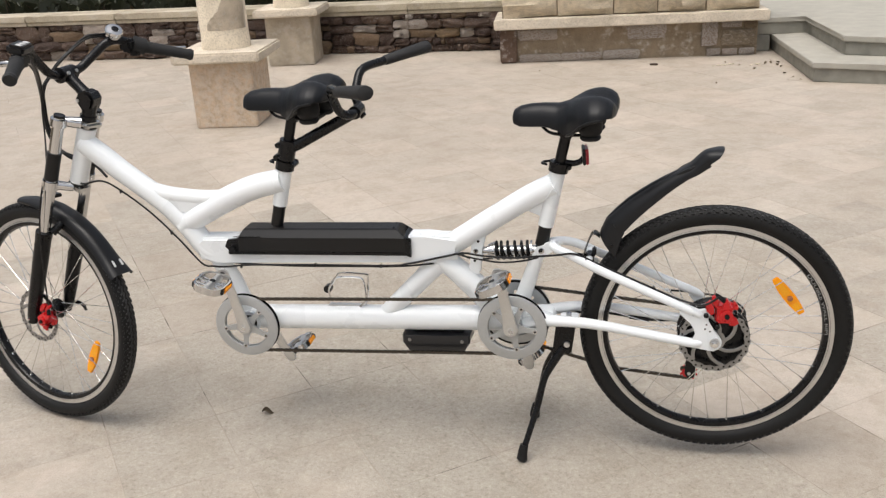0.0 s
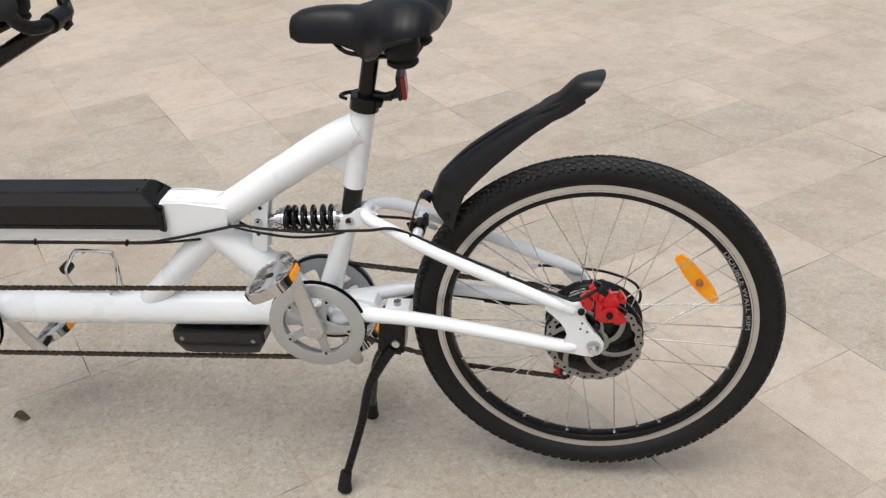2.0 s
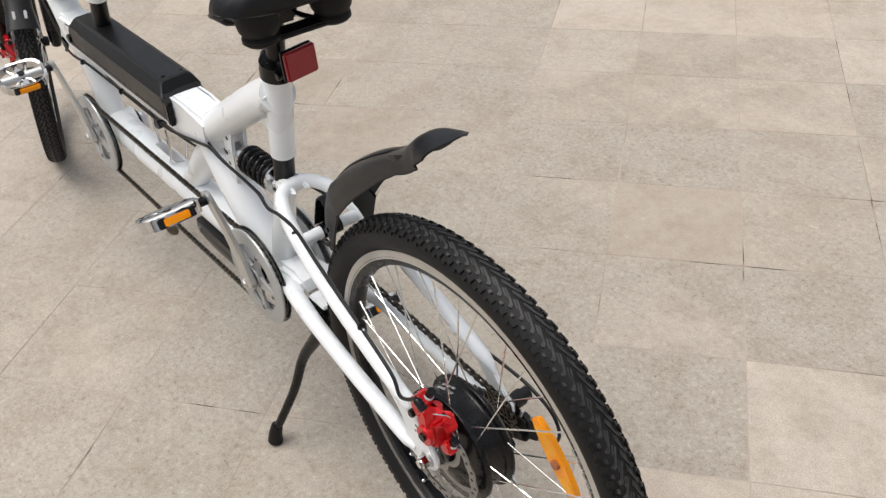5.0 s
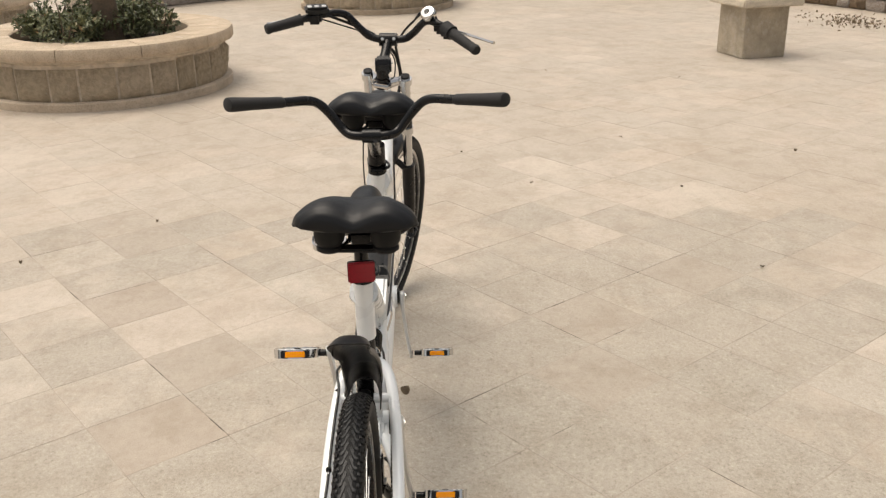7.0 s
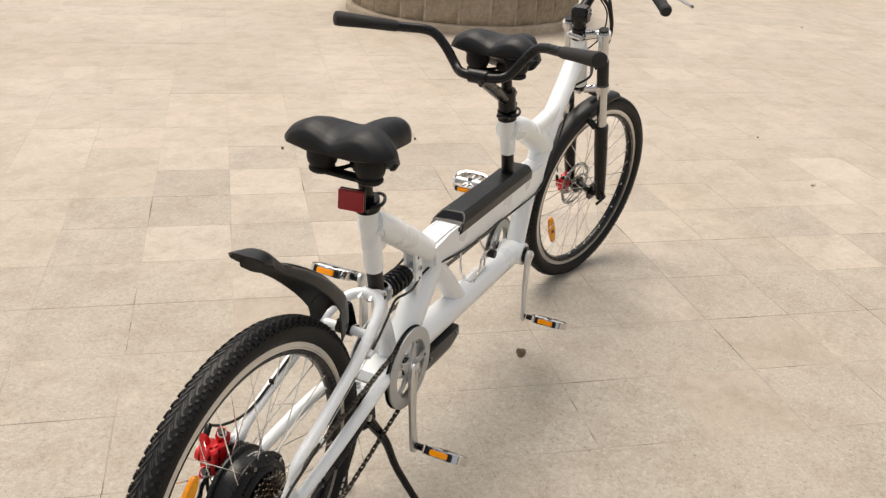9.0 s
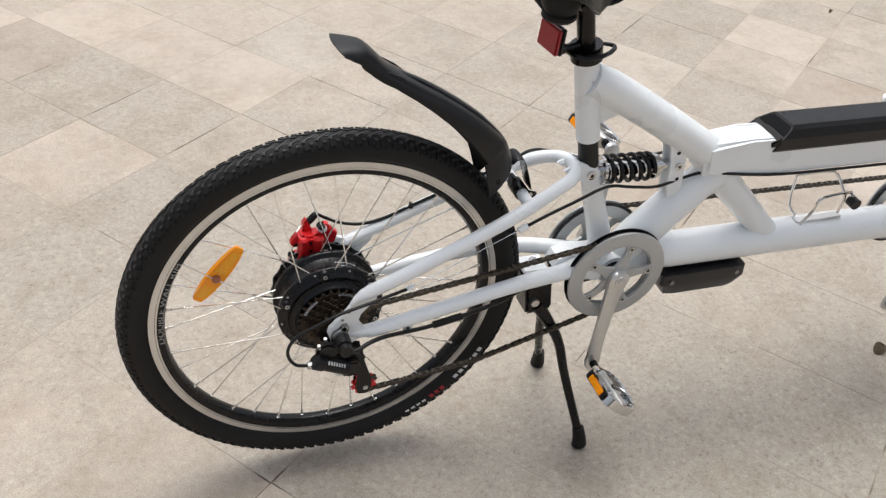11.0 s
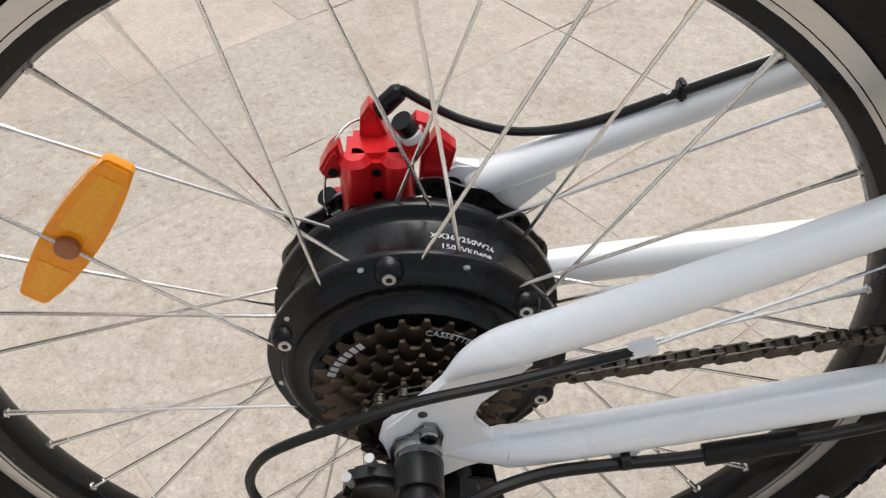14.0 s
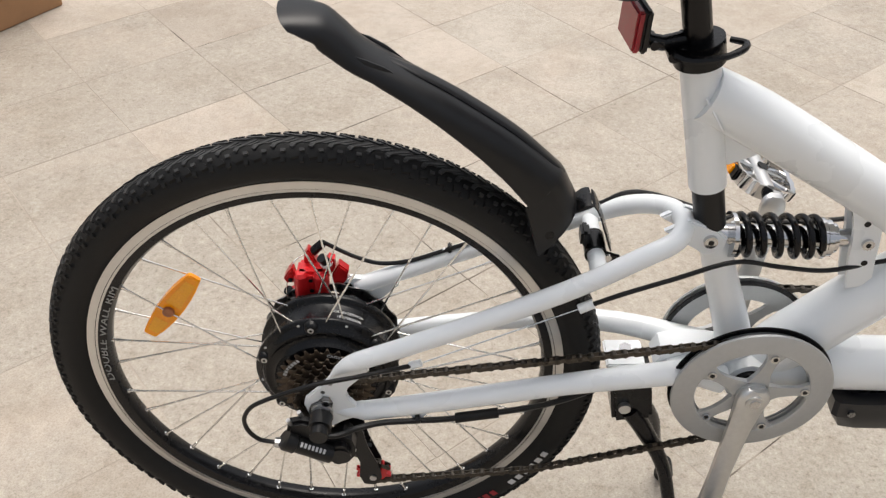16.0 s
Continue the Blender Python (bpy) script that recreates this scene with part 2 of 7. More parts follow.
M = {
    "white": plain("white_paint", (0.815, 0.845, 0.860), 0.30, coat=0.5, vary=0.008, grain=14),
    "black": plain("black_satin_paint", (0.0046, 0.0047, 0.0054), 0.27, vary=0.2, coat=0.05, spec=0.26),
    "plastic": plain("black_plastic", (0.0055, 0.0055, 0.006), 0.38, vary=0.2, bump=0.12, bump_scale=900, spec=0.35),
    "fender": plain("matt_black_plastic", (0.0065, 0.0068, 0.0078), 0.36, vary=0.2, bump=0.06, bump_scale=700, spec=0.35),
    "saddle": plain("black_vinyl", (0.0050, 0.0056, 0.0070), 0.40, vary=0.2, bump=0.15, bump_scale=1100, spec=0.29),
    "rubber": plain("tyre_rubber", (0.0085, 0.0084, 0.0083), 0.58, vary=0.3, grain=90, bump=0.2, spec=0.26),
    # crown tread blocks, a paler grey than the tyre body
    "tread": plain("dusty_tread_rubber", (0.036, 0.036, 0.036), 0.52, vary=0.6, grain=120, bump=0.25, spec=0.32),
    "grip": plain("grip_rubber", (0.0105, 0.0105, 0.0108), 0.75, vary=0.25, bump=0.4, bump_scale=600),
    "chrome": plain("chrome", (0.62, 0.62, 0.62), 0.10, 1.0, vary=0.03),
    "shockmetal": plain("dark_chromed_steel", (0.42, 0.42, 0.43), 0.14, 1.0, vary=0.08),
    "steel": plain("spoke_steel", (0.82, 0.82, 0.80), 0.22, 1.0, vary=0.08),
    "alloy": plain("brushed_alloy", (0.64, 0.64, 0.63), 0.36, 0.9, vary=0.06, grain=150),
    "ring": plain("satin_grey_chainring", (0.46, 0.47, 0.47), 0.42, 0.5, vary=0.05, grain=150),
    "rotor": plain("brake_rotor_steel", (0.31, 0.31, 0.31), 0.3, 1.0, vary=0.15),
    "rimsilver": plain("machined_rim_wall", (0.62, 0.61, 0.59), 0.34, 0.9, vary=0.05),
    "chain": plain("oily_brown_chain", (0.085, 0.075, 0.063), 0.32, 0.9, vary=0.35, grain=200),
    "cog": plain("brown_steel_sprockets", (0.085, 0.066, 0.05), 0.4, 0.85, vary=0.3, grain=120),
    "prism": plain("orange_prism_panel", (1.0, 0.40, 0.003), 0.15, coat=0.2, vary=0.14, grain=420, bump=1.0, bump_scale=380, spec=0.5),
    "stud": plain("brown_reflector_clip", (0.36, 0.13, 0.05), 0.5, vary=0.2),
    "casing": plain("satin_black_casing", (0.011, 0.0115, 0.0135), 0.33, vary=0.2, bump=0.06, bump_scale=900, spec=0.5),
    "orange": plain("orange_reflector", (1.0, 0.335, 0.002), 0.14, coat=0.3, vary=0.1, grain=300, bump=0.5, bump_scale=500, spec=0.3),
    "red": plain("red_anodised_alloy", (0.60, 0.012, 0.016), 0.3, 0.35, coat=0.4, vary=0.1),
    "redlens": plain("red_lens", (0.30, 0.004, 0.014), 0.34, coat=0.1, vary=0.2, grain=300),
    "ink": plain("white_print", (0.6, 0.6, 0.6), 0.5, vary=0.05),
    "greyink": plain("grey_print", (0.28, 0.28, 0.27), 0.5, vary=0.1),
    "cardboard": plain("brown_cardboard", (0.34, 0.185, 0.09), 0.8, vary=0.1, grain=25),
    "slab": slab_material("granite_slab", True, ((0.0, (0.385, 0.329, 0.271)), (0.12, (0.408, 0.351, 0.292)), (0.26, (0.428, 0.370, 0.310)), (0.40, (0.438, 0.380, 0.320)), (0.75, (0.445, 0.388, 0.328)), (0.90, (0.453, 0.397, 0.337)), (1.0, (0.464, 0.409, 0.349))), 0.85),
    "slabs": slab_material("granite_slabs", False, ((0.0, (0.428, 0.369, 0.305)), (0.15, (0.448, 0.388, 0.324)), (0.32, (0.462, 0.402, 0.337)), (0.8, (0.470, 0.410, 0.345)), (0.92, (0.480, 0.421, 0.356)), (1.0, (0.492, 0.434, 0.370))), 0.40),
    "slab_brown": slab_material("smooth_brown_granite_slab", True, ((0.0, (0.358, 0.305, 0.250)), (0.5, (0.368, 0.315, 0.260)), (1.0, (0.378, 0.325, 0.270))), 0.4, -0.10, 0.15),
    "slab_pale": slab_material("pale_granite_slab", True, ((0.0, (0.468, 0.415, 0.353)), (0.5, (0.476, 0.424, 0.362)), (1.0, (0.488, 0.438, 0.375))), 0.6),
    "slab_worn": slab_material("worn_grey_granite_slab", True, ((0.0, (0.415, 0.358, 0.299)), (0.5, (0.430, 0.374, 0.315)), (1.0, (0.445, 0.390, 0.331))), 1.0, 0.13),
    "rubble": stone_material("rubble_stone", (0.076, 0.048, 0.039), (0.110, 0.073, 0.058), (0.150, 0.102, 0.076), 11.0, pale=(0.46, 0.42, 0.39), pale_at=0.605),
    "tanstone": stone_material("tan_rubble_stone", (0.26, 0.19, 0.12), (0.24, 0.17, 0.12), (0.21, 0.16, 0.11), 9.0, pale=(0.42, 0.38, 0.33), pale_at=0.66),
    "mortar": plain("dark_mortar", (0.065, 0.053, 0.043), 0.95, vary=0.4, grain=40),
    "render": stone_material("rough_olive_render", (0.30, 0.24, 0.17), (0.31, 0.25, 0.18), (0.30, 0.245, 0.18), 6.0, 1.0, pale=(0.56, 0.50, 0.43), pale_at=0.60),
    "joint": plain("pale_mortar", (0.52, 0.45, 0.36), 0.95, vary=0.25, grain=30),
    "limed": stone_material("limed_brown_stone", (0.30, 0.235, 0.19), (0.36, 0.30, 0.25), (0.40, 0.31, 0.25), 9.0, 0.9, pale=(0.60, 0.56, 0.52), pale_at=0.50),
    "grey_granite": stone_material("grey_weathered_granite", (0.45, 0.39, 0.31), (0.46, 0.40, 0.32), (0.45, 0.40, 0.32), 7.0, 0.8, pale=(0.52, 0.47, 0.4), pale_at=0.58),
    "sandstone": stone_material("pale_sandstone", (0.47, 0.39, 0.30), (0.50, 0.42, 0.33), (0.53, 0.45, 0.36), 4.0, 0.3, pale=(0.6, 0.54, 0.46)),
    "copestone": stone_material("stained_coping_stone", (0.41, 0.37, 0.285), (0.44, 0.395, 0.31), (0.46, 0.41, 0.33), 3.0, 0.4, pale=(0.55, 0.50, 0.42), pale_at=0.6),
    "granite": stone_material("pink_granite", (0.64, 0.505, 0.37), (0.64, 0.51, 0.38), (0.63, 0.50, 0.37), 14.0, 0.7, pale=(0.69, 0.60, 0.50), pale_at=0.53),
    "rockface": stone_material("rock_faced_stone", (0.47, 0.40, 0.30), (0.51, 0.435, 0.33), (0.53, 0.455, 0.355), 6.0, 0.9, pale=(0.58, 0.51, 0.42)),
    "plinthblock": stone_material("tan_rock_faced_stone", (0.66, 0.57, 0.43), (0.69, 0.60, 0.46), (0.72, 0.63, 0.49), 6.0, 1.0, pale=(0.74, 0.67, 0.56)),
    "ledgestone": stone_material("pale_ledge_stone", (0.62, 0.56, 0.47), (0.63, 0.57, 0.48), (0.64, 0.58, 0.49), 4.0, 0.3, pale=(0.68, 0.63, 0.55)),
    "column": stone_material("cream_column_plaster", (0.74, 0.67, 0.55), (0.75, 0.68, 0.56), (0.76, 0.69, 0.57), 3.0, 0.15, pale=(0.80, 0.74, 0.64)),
    "broken": stone_material("bare_broken_plaster", (0.55, 0.48, 0.38), (0.56, 0.49, 0.39), (0.56, 0.49, 0.40), 12.0, 1.0),
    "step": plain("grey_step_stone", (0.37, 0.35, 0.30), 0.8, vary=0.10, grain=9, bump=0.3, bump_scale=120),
    # step stone's hue darkened: shade of the upright faces is put into this colour
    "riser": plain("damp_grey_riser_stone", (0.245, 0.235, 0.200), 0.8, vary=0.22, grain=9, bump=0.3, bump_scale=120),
    "soil": plain("dark_soil", (0.06, 0.045, 0.03), 0.95, vary=0.4, grain=20),
    "twig": plain("brown_bark", (0.11, 0.08, 0.055), 0.9, vary=0.3),
}


def leaf_material(name="shrub_leaves", k=1.0):
    m, nt, p = nodes_of(name)
    rnd = nt.nodes.new("ShaderNodeNewGeometry").outputs["Random Per Island"]
    nt.links.new(ramp(nt, rnd, (0.0, (0.05 * k, 0.062 * k, 0.028 * k)), (0.6, (0.11 * k, 0.125 * k, 0.055 * k)), (0.95, (0.17 * k, 0.18 * k, 0.085 * k)), (1.0, (0.26 * k, 0.17 * k, 0.09 * k))), p.inputs["Base Color"])
    p.inputs["Roughness"].default_value = 0.5
    return m


def joint_material():
    """Joint sand: mostly filled with pale dust, in places open and dark."""
    m, nt, p = nodes_of("joint_sand")
    n = tex(nt, 2.3, 4.0, 0.6)
    nt.links.new(ramp(nt, n.outputs[0], (0.395, (0.085, 0.068, 0.053)), (0.43, (0.290, 0.248, 0.202)), (0.54, (0.390, 0.338, 0.282))), p.inputs["Base Color"])
    p.inputs["Roughness"].default_value = 0.95
    return m


M["bed"] = joint_material()
M["leaf"] = leaf_material()
M["hedgeleaf"] = leaf_material("dark_hedge_leaves", 0.32)
M["dryleaf"] = plain("dry_leaf", (0.17, 0.125, 0.08), 0.8, vary=0.4, grain=40)


# ---------------------------------------------------------------- mesh helpers
V = Vector


def lifted(parent):
    """Keeps parts at two levels under their thing."""
    while parent is not None and parent.parent is not None and parent.parent.parent is not None:
        parent = parent.parent
    return parent


def part(name, bm, material, parent=None, label="", smooth=True, angle=40.0):
    """Links a bmesh as ONE mesh object under a thing or under a part."""
    bmesh.ops.recalc_face_normals(bm, faces=bm.faces)
    if smooth:
        lim = radians(angle)
        for f in bm.faces:
            f.smooth = True
        for e in bm.edges:
            if len(e.link_faces) == 2 and e.calc_face_angle(0) > lim:
                e.smooth = False
    me = bpy.data.meshes.new(name)
    bm.to_mesh(me)
    bm.free()
    me.materials.append(M[material])
    ob = new(name, me)
    parent = lifted(parent)
    if parent is not None:
        ob.parent = parent
        if parent.type == "EMPTY":
            ob.location = -parent.location
    if label:
        ob["label"] = label
    return ob


def copy_piece(ob, m, parent=None):
    """Another object on the same mesh, at m in the parent's frame."""
    o = new(ob.name.split(".")[0], ob.data)
    o.parent = lifted(parent) or ob.parent
    o.matrix_basis = m
    return o


def curve_through(pts, n=6):
    """Catmull-Rom points through pts."""
    pts = [V(p) for p in pts]
    if len(pts) < 3:
        return pts
    ext = [2 * pts[0] - pts[1]] + pts + [2 * pts[-1] - pts[-2]]
    out = []
    for i in range(1, len(ext) - 2):
        a, b, c, d = ext[i - 1:i + 3]
        for k in range(n):
            t = k / n
            out.append(0.5 * (2 * b + (c - a) * t + (2 * a - 5 * b + 4 * c - d) * t * t + (3 * b - a - 3 * c + d) * t ** 3))
    return out + [pts[-1]]


def sweep(bm, pts, radius, seg=14, smooth=0, side=None, flat=1.0, cap=True):
    """A tube along pts. radius: one or one per point. flat: squeeze along side."""
    pts = [V(p) for p in pts]
    rad = list(radius) if isinstance(radius, (list, tuple)) else [radius] * len(pts)
    if smooth and len(pts) > 2:
        n0 = len(pts)
        pts = curve_through(pts, smooth)
        rad = [float(np.interp(i / smooth, range(n0), rad)) for i in range(len(pts))]
    rings = []
    ref = V(side) if side else V((0, 1, 0))
    for i, p in enumerate(pts):
        d = (pts[min(i + 1, len(pts) - 1)] - pts[max(i - 1, 0)]).normalized()
        a = ref - d * ref.dot(d)
        if a.length < 0.05:
            a = V((0, 0, 1)) - d * d.z
            if a.length < 0.05:
                a = V((1, 0, 0)) - d * d.x
        a.normalize()
        b = d.cross(a)
        if not side:
            ref = a
        rings.append([bm.verts.new(p + rad[i] * (flat * math.cos(2 * math.pi * k / seg) * a + math.sin(2 * math.pi * k / seg) * b)) for k in range(seg)])
    for r0, r1 in zip(rings, rings[1:]):
        for k in range(seg):
            bm.faces.new((r0[k], r0[(k + 1) % seg], r1[(k + 1) % seg], r1[k]))
    if cap:
        bm.faces.new(rings[0][::-1])
        bm.faces.new(rings[-1])
    return bm


def rod(bm, a, b, r, seg=14, r2=None):
    return sweep(bm, [a, b], [r, r if r2 is None else r2], seg)


def lathe(bm, profile, centre=(0, 0, 0), seg=48, axis="y", closed=True, a0=0.0, a1=360.0):
    """Turns a profile of (radius, along) round an axis."""
    full = abs(a1 - a0) >= 359.9
    steps = seg if full else seg + 1
    c = V(centre)
    rings = []
    for k in range(steps):
        t = radians(a0 + (a1 - a0) * k / seg)
        ring = []
        for r, h in profile:
            x, z = r * math.cos(t), r * math.sin(t)
            ring.append(bm.verts.new(c + (V((x, h, z)) if axis == "y" else V((x, z, h)))))
        rings.append(ring)
    n = len(profile)
    for k in range(seg):
        r0, r1 = rings[k], rings[(k + 1) % steps]
        for i in range(n if closed else n - 1):
            j = (i + 1) % n
            bm.faces.new((r0[i], r0[j], r1[j], r1[i]))
    if not full and closed:
        bm.faces.new(rings[0])
        bm.faces.new(rings[-1][::-1])
    if not closed:
        for i in (0, n - 1):
            if profile[i][0] > 1e-6 and full:
                bm.faces.new([r[i] for r in rings])
    return bm


def plate(bm, outline, y0, y1, bevel=0.0, m=None):
    """A flat plate from an (x, z) outline, between y0 and y1."""
    lo = [bm.verts.new((x, y0, z)) for x, z in outline]
    hi = [bm.verts.new((x, y1, z)) for x, z in outline]
    n = len(lo)
    fs = [bm.faces.new(lo), bm.faces.new(hi[::-1])]
    fs += [bm.faces.new((lo[i], hi[i], hi[(i + 1) % n], lo[(i + 1) % n])) for i in range(n)]
    if bevel:
        es = {e for f in fs[:2] for e in f.edges}
        r = bmesh.ops.bevel(bm, geom=list(es), offset=bevel, segments=2, affect="EDGES")
        lo = lo + hi + [v for v in r["verts"]]
    if m is not None:
        vs = {v for f in bm.faces for v in f.verts} if bevel else set(lo + hi)
        bmesh.ops.transform(bm, matrix=m, verts=[v for v in vs if v.is_valid])
    return bm


def box(bm, centre, size, bevel=0.003, m=None, segments=2):
    r = bmesh.ops.create_cube(bm, size=1.0)
    vs = r["verts"]
    for v in vs:
        v.co = V((v.co.x * size[0], v.co.y * size[1], v.co.z * size[2]))
    if bevel:
        es = {e for v in vs for e in v.link_edges}
        r = bmesh.ops.bevel(bm, geom=list(es), offset=bevel, segments=segments, affect="EDGES")
        vs = list({v for f in r["faces"] for v in f.verts} | {v for v in vs if v.is_valid})
    t = Matrix.Translation(centre) @ (m or Matrix())
    bmesh.ops.transform(bm, matrix=t, verts=vs)
    return bm


def B():
    return bmesh.new()


def moved(bm, m):
    bmesh.ops.transform(bm, matrix=m, verts=bm.verts)
    return bm


def letters(text, size):
    """A bmesh of raised letters in the xy plane, by Blender's own font, and its width."""
    cu = bpy.data.curves.new("letters", "FONT")
    cu.body, cu.size, cu.extrude, cu.resolution_u = text, size, 0.0002, 2
    ob = bpy.data.objects.new("letters", cu)
    me = ob.to_mesh()
    bm = bmesh.new()
    bm.from_mesh(me)
    ob.to_mesh_clear()
    bpy.data.objects.remove(ob)
    width = max((v.co.x for v in bm.verts), default=0)
    return bm, width


# ---------------------------------------------------------------- ground sheet
bm = B()
box(bm, (0, 0, -0.112), (600, 600, 0.2), 0)
ground = tagged(part("ground", bm, "slabs", smooth=False), "weathered beige granite paving, square slabs in a diagonal grid", "ground", kind="structure")

part("joint_bed", box(B(), (-3.0, 0, -0.01565), (37, 33, 0.03), 0), "bed", ground, smooth=False)


# ---------------------------------------------------------------- stone walls, pillars, planters
rnd = random.Random(5)


def thing(name, at, label, category, group="", kind=""):
    e = new(name)
    e.location = at
    e.empty_display_size = 0.1
    return tagged(e, label, category, group, kind)


def stone_mesh(bm, seed, puff=0.18, square=False, rough=0.03):
    """A rough stone about one metre each way, its face towards -y."""
    r = random.Random(seed)
    n = 5
    grid = {}
    for i in range(n):
        for j in range(n):
            x, z = i / (n - 1) - 0.5, j / (n - 1) - 0.5
            edge = i in (0, n - 1) or j in (0, n - 1)
            corner = i in (0, n - 1) and j in (0, n - 1)
            k = 0.985 - rough if corner and not square else 1.0
            wob = 0.006 if square and edge else rough
            grid[i, j] = bm.verts.new((k * x + r.uniform(-wob, wob), ((-0.30 if square else -0.38) if edge else -0.5 + r.uniform(-puff, puff)), k * z + r.uniform(-wob, wob)))
    for i in range(n - 1):
        for j in range(n - 1):
            bm.faces.new((grid[i, j], grid[i + 1, j], grid[i + 1, j + 1], grid[i, j + 1]))
    rim = [(i, 0) for i in range(n - 1)] + [(n - 1, j) for j in range(n - 1)] + [(i, n - 1) for i in range(n - 1, 0, -1)] + [(0, j) for j in range(n - 1, 0, -1)]
    back = [bm.verts.new((grid[k].co.x, 0.5, grid[k].co.z)) for k in rim]
    for a in range(len(rim)):
        b = (a + 1) % len(rim)
        bm.faces.new((grid[rim[a]], back[a], back[b], grid[rim[b]]))
    return bm


def stone_kinds(name, material, parent, count=5, puff=0.18, seed=0, square=False, rough=0.03):
    out = []
    for k in range(count):
        ob = part(name, stone_mesh(B(), seed + k, puff, square, rough), material, parent, angle=55)
        out.append(ob)
    return out


def stone_courses(parent, kinds, length, courses, depth, gap, wmin, wmax, seed, base=V((0, 0, 0)), curve=None, skip=0.0, turn=0.0):
    """Stones laid in courses along local x (or round a circle of radius curve)."""
    r = random.Random(seed)
    unused = list(kinds)
    z = base.z
    for h in courses:
        x = 0.0
        while x < length - 0.02:
            w = min(r.uniform(wmin, wmax), length - x)
            if length - x - w < wmin * 0.6:
                w = length - x
            hh = h * r.uniform(0.9, 1.0)
            if r.random() >= skip:
                if curve:
                    a = (x + w / 2) / curve
                    m = Matrix.Rotation(a + radians(turn), 4, "Z") @ Matrix.Translation((0, -curve, z + hh / 2))
                else:
                    m = Matrix.Translation((base.x + x + w / 2, base.y + r.uniform(-.008, .012), z + hh / 2)) @ Matrix.Rotation(r.uniform(-.04, .04), 4, "Y")
                m = m @ Matrix.Diagonal((w - gap, depth, hh - gap, 1))
                if unused:
                    unused.pop().matrix_basis = m
                else:
                    copy_piece(r.choice(kinds), m, parent)
            x += w
        z += h


def random_rubble(parent, kinds, length, height, depth, gap, seed, base):
    """Irregular stones that fill a wall face, split at random from large blocks."""
    r = random.Random(seed)
    unused = list(kinds)
    cells, x = [], 0.0
    while x < length - 0.01:
        w = min(r.uniform(0.55, 0.95), length - x)
        cells.append((x, 0.0, w, height))
        x += w
    while cells:
        x, z, w, h = cells.pop()
        if h > 0.19 or (h > 0.13 and r.random() < 0.45):
            k = h * r.uniform(0.34, 0.66)
            cells += [(x, z, w, k), (x, z + k, w, h - k)]
        elif w > 0.40 or w > h * r.uniform(1.7, 4.6):
            k = w * r.uniform(0.32, 0.68)
            cells += [(x, z, k, h), (x + k, z, w - k, h)]
        else:
            m = Matrix.Translation((base.x + x + w / 2, base.y + r.uniform(-.012, .012), base.z + z + h / 2)) @ Matrix.Rotation(r.uniform(-.07, .07), 4, "Y") @ Matrix.Diagonal((w - gap, depth * r.uniform(0.8, 1.25), h - gap, 1))
            if unused:
                unused.pop(r.randrange(len(unused))).matrix_basis = m
            else:
                copy_piece(r.choice(kinds), m, parent)


def low_rubble_wall():
    """Retaining wall of irregular rubble with a stone coping."""
    w = tagged(part("wall_north", box(B(), (0, 0, 0), (8.2, 0.28, 0.365), 0), "mortar", smooth=False), "low rubble retaining wall of brown stones with pale coping", "wall", kind="structure")
    w.matrix_basis = pose(-5.45, 6.80, 0.1825, 0, 0, 0.5)
    kinds = stone_kinds("stone", "rubble", w, 9, 0.20, 20, rough=0.075) + stone_kinds("stone", "limed", w, 2, 0.20, 30, rough=0.075) + stone_kinds("stone", "tanstone", w, 2, 0.16, 35, rough=0.07)
    random_rubble(w, kinds, 8.2, 0.365, 0.13, 0.005, 3, V((-4.1, -0.135, -0.1825)))
    c = V((-4.1, -0.02, 0.183))
    first = None
    for k in range(8):
        bm = B()
        if first is None:
            box(bm, (0, 0, 0.019), (1.02, 0.40, 0.060), 0.006)
            first = part("coping", box(bm, (0, 0.006, -0.032), (1.02, 0.38, 0.036), 0.004), "copestone", w)
            ob = first
        else:
            bm.free()
            ob = copy_piece(first, Matrix(), w)
        ob.matrix_basis = Matrix.Translation(c + V((0.51 + k * 1.025, 0, 0.05)))
    return w


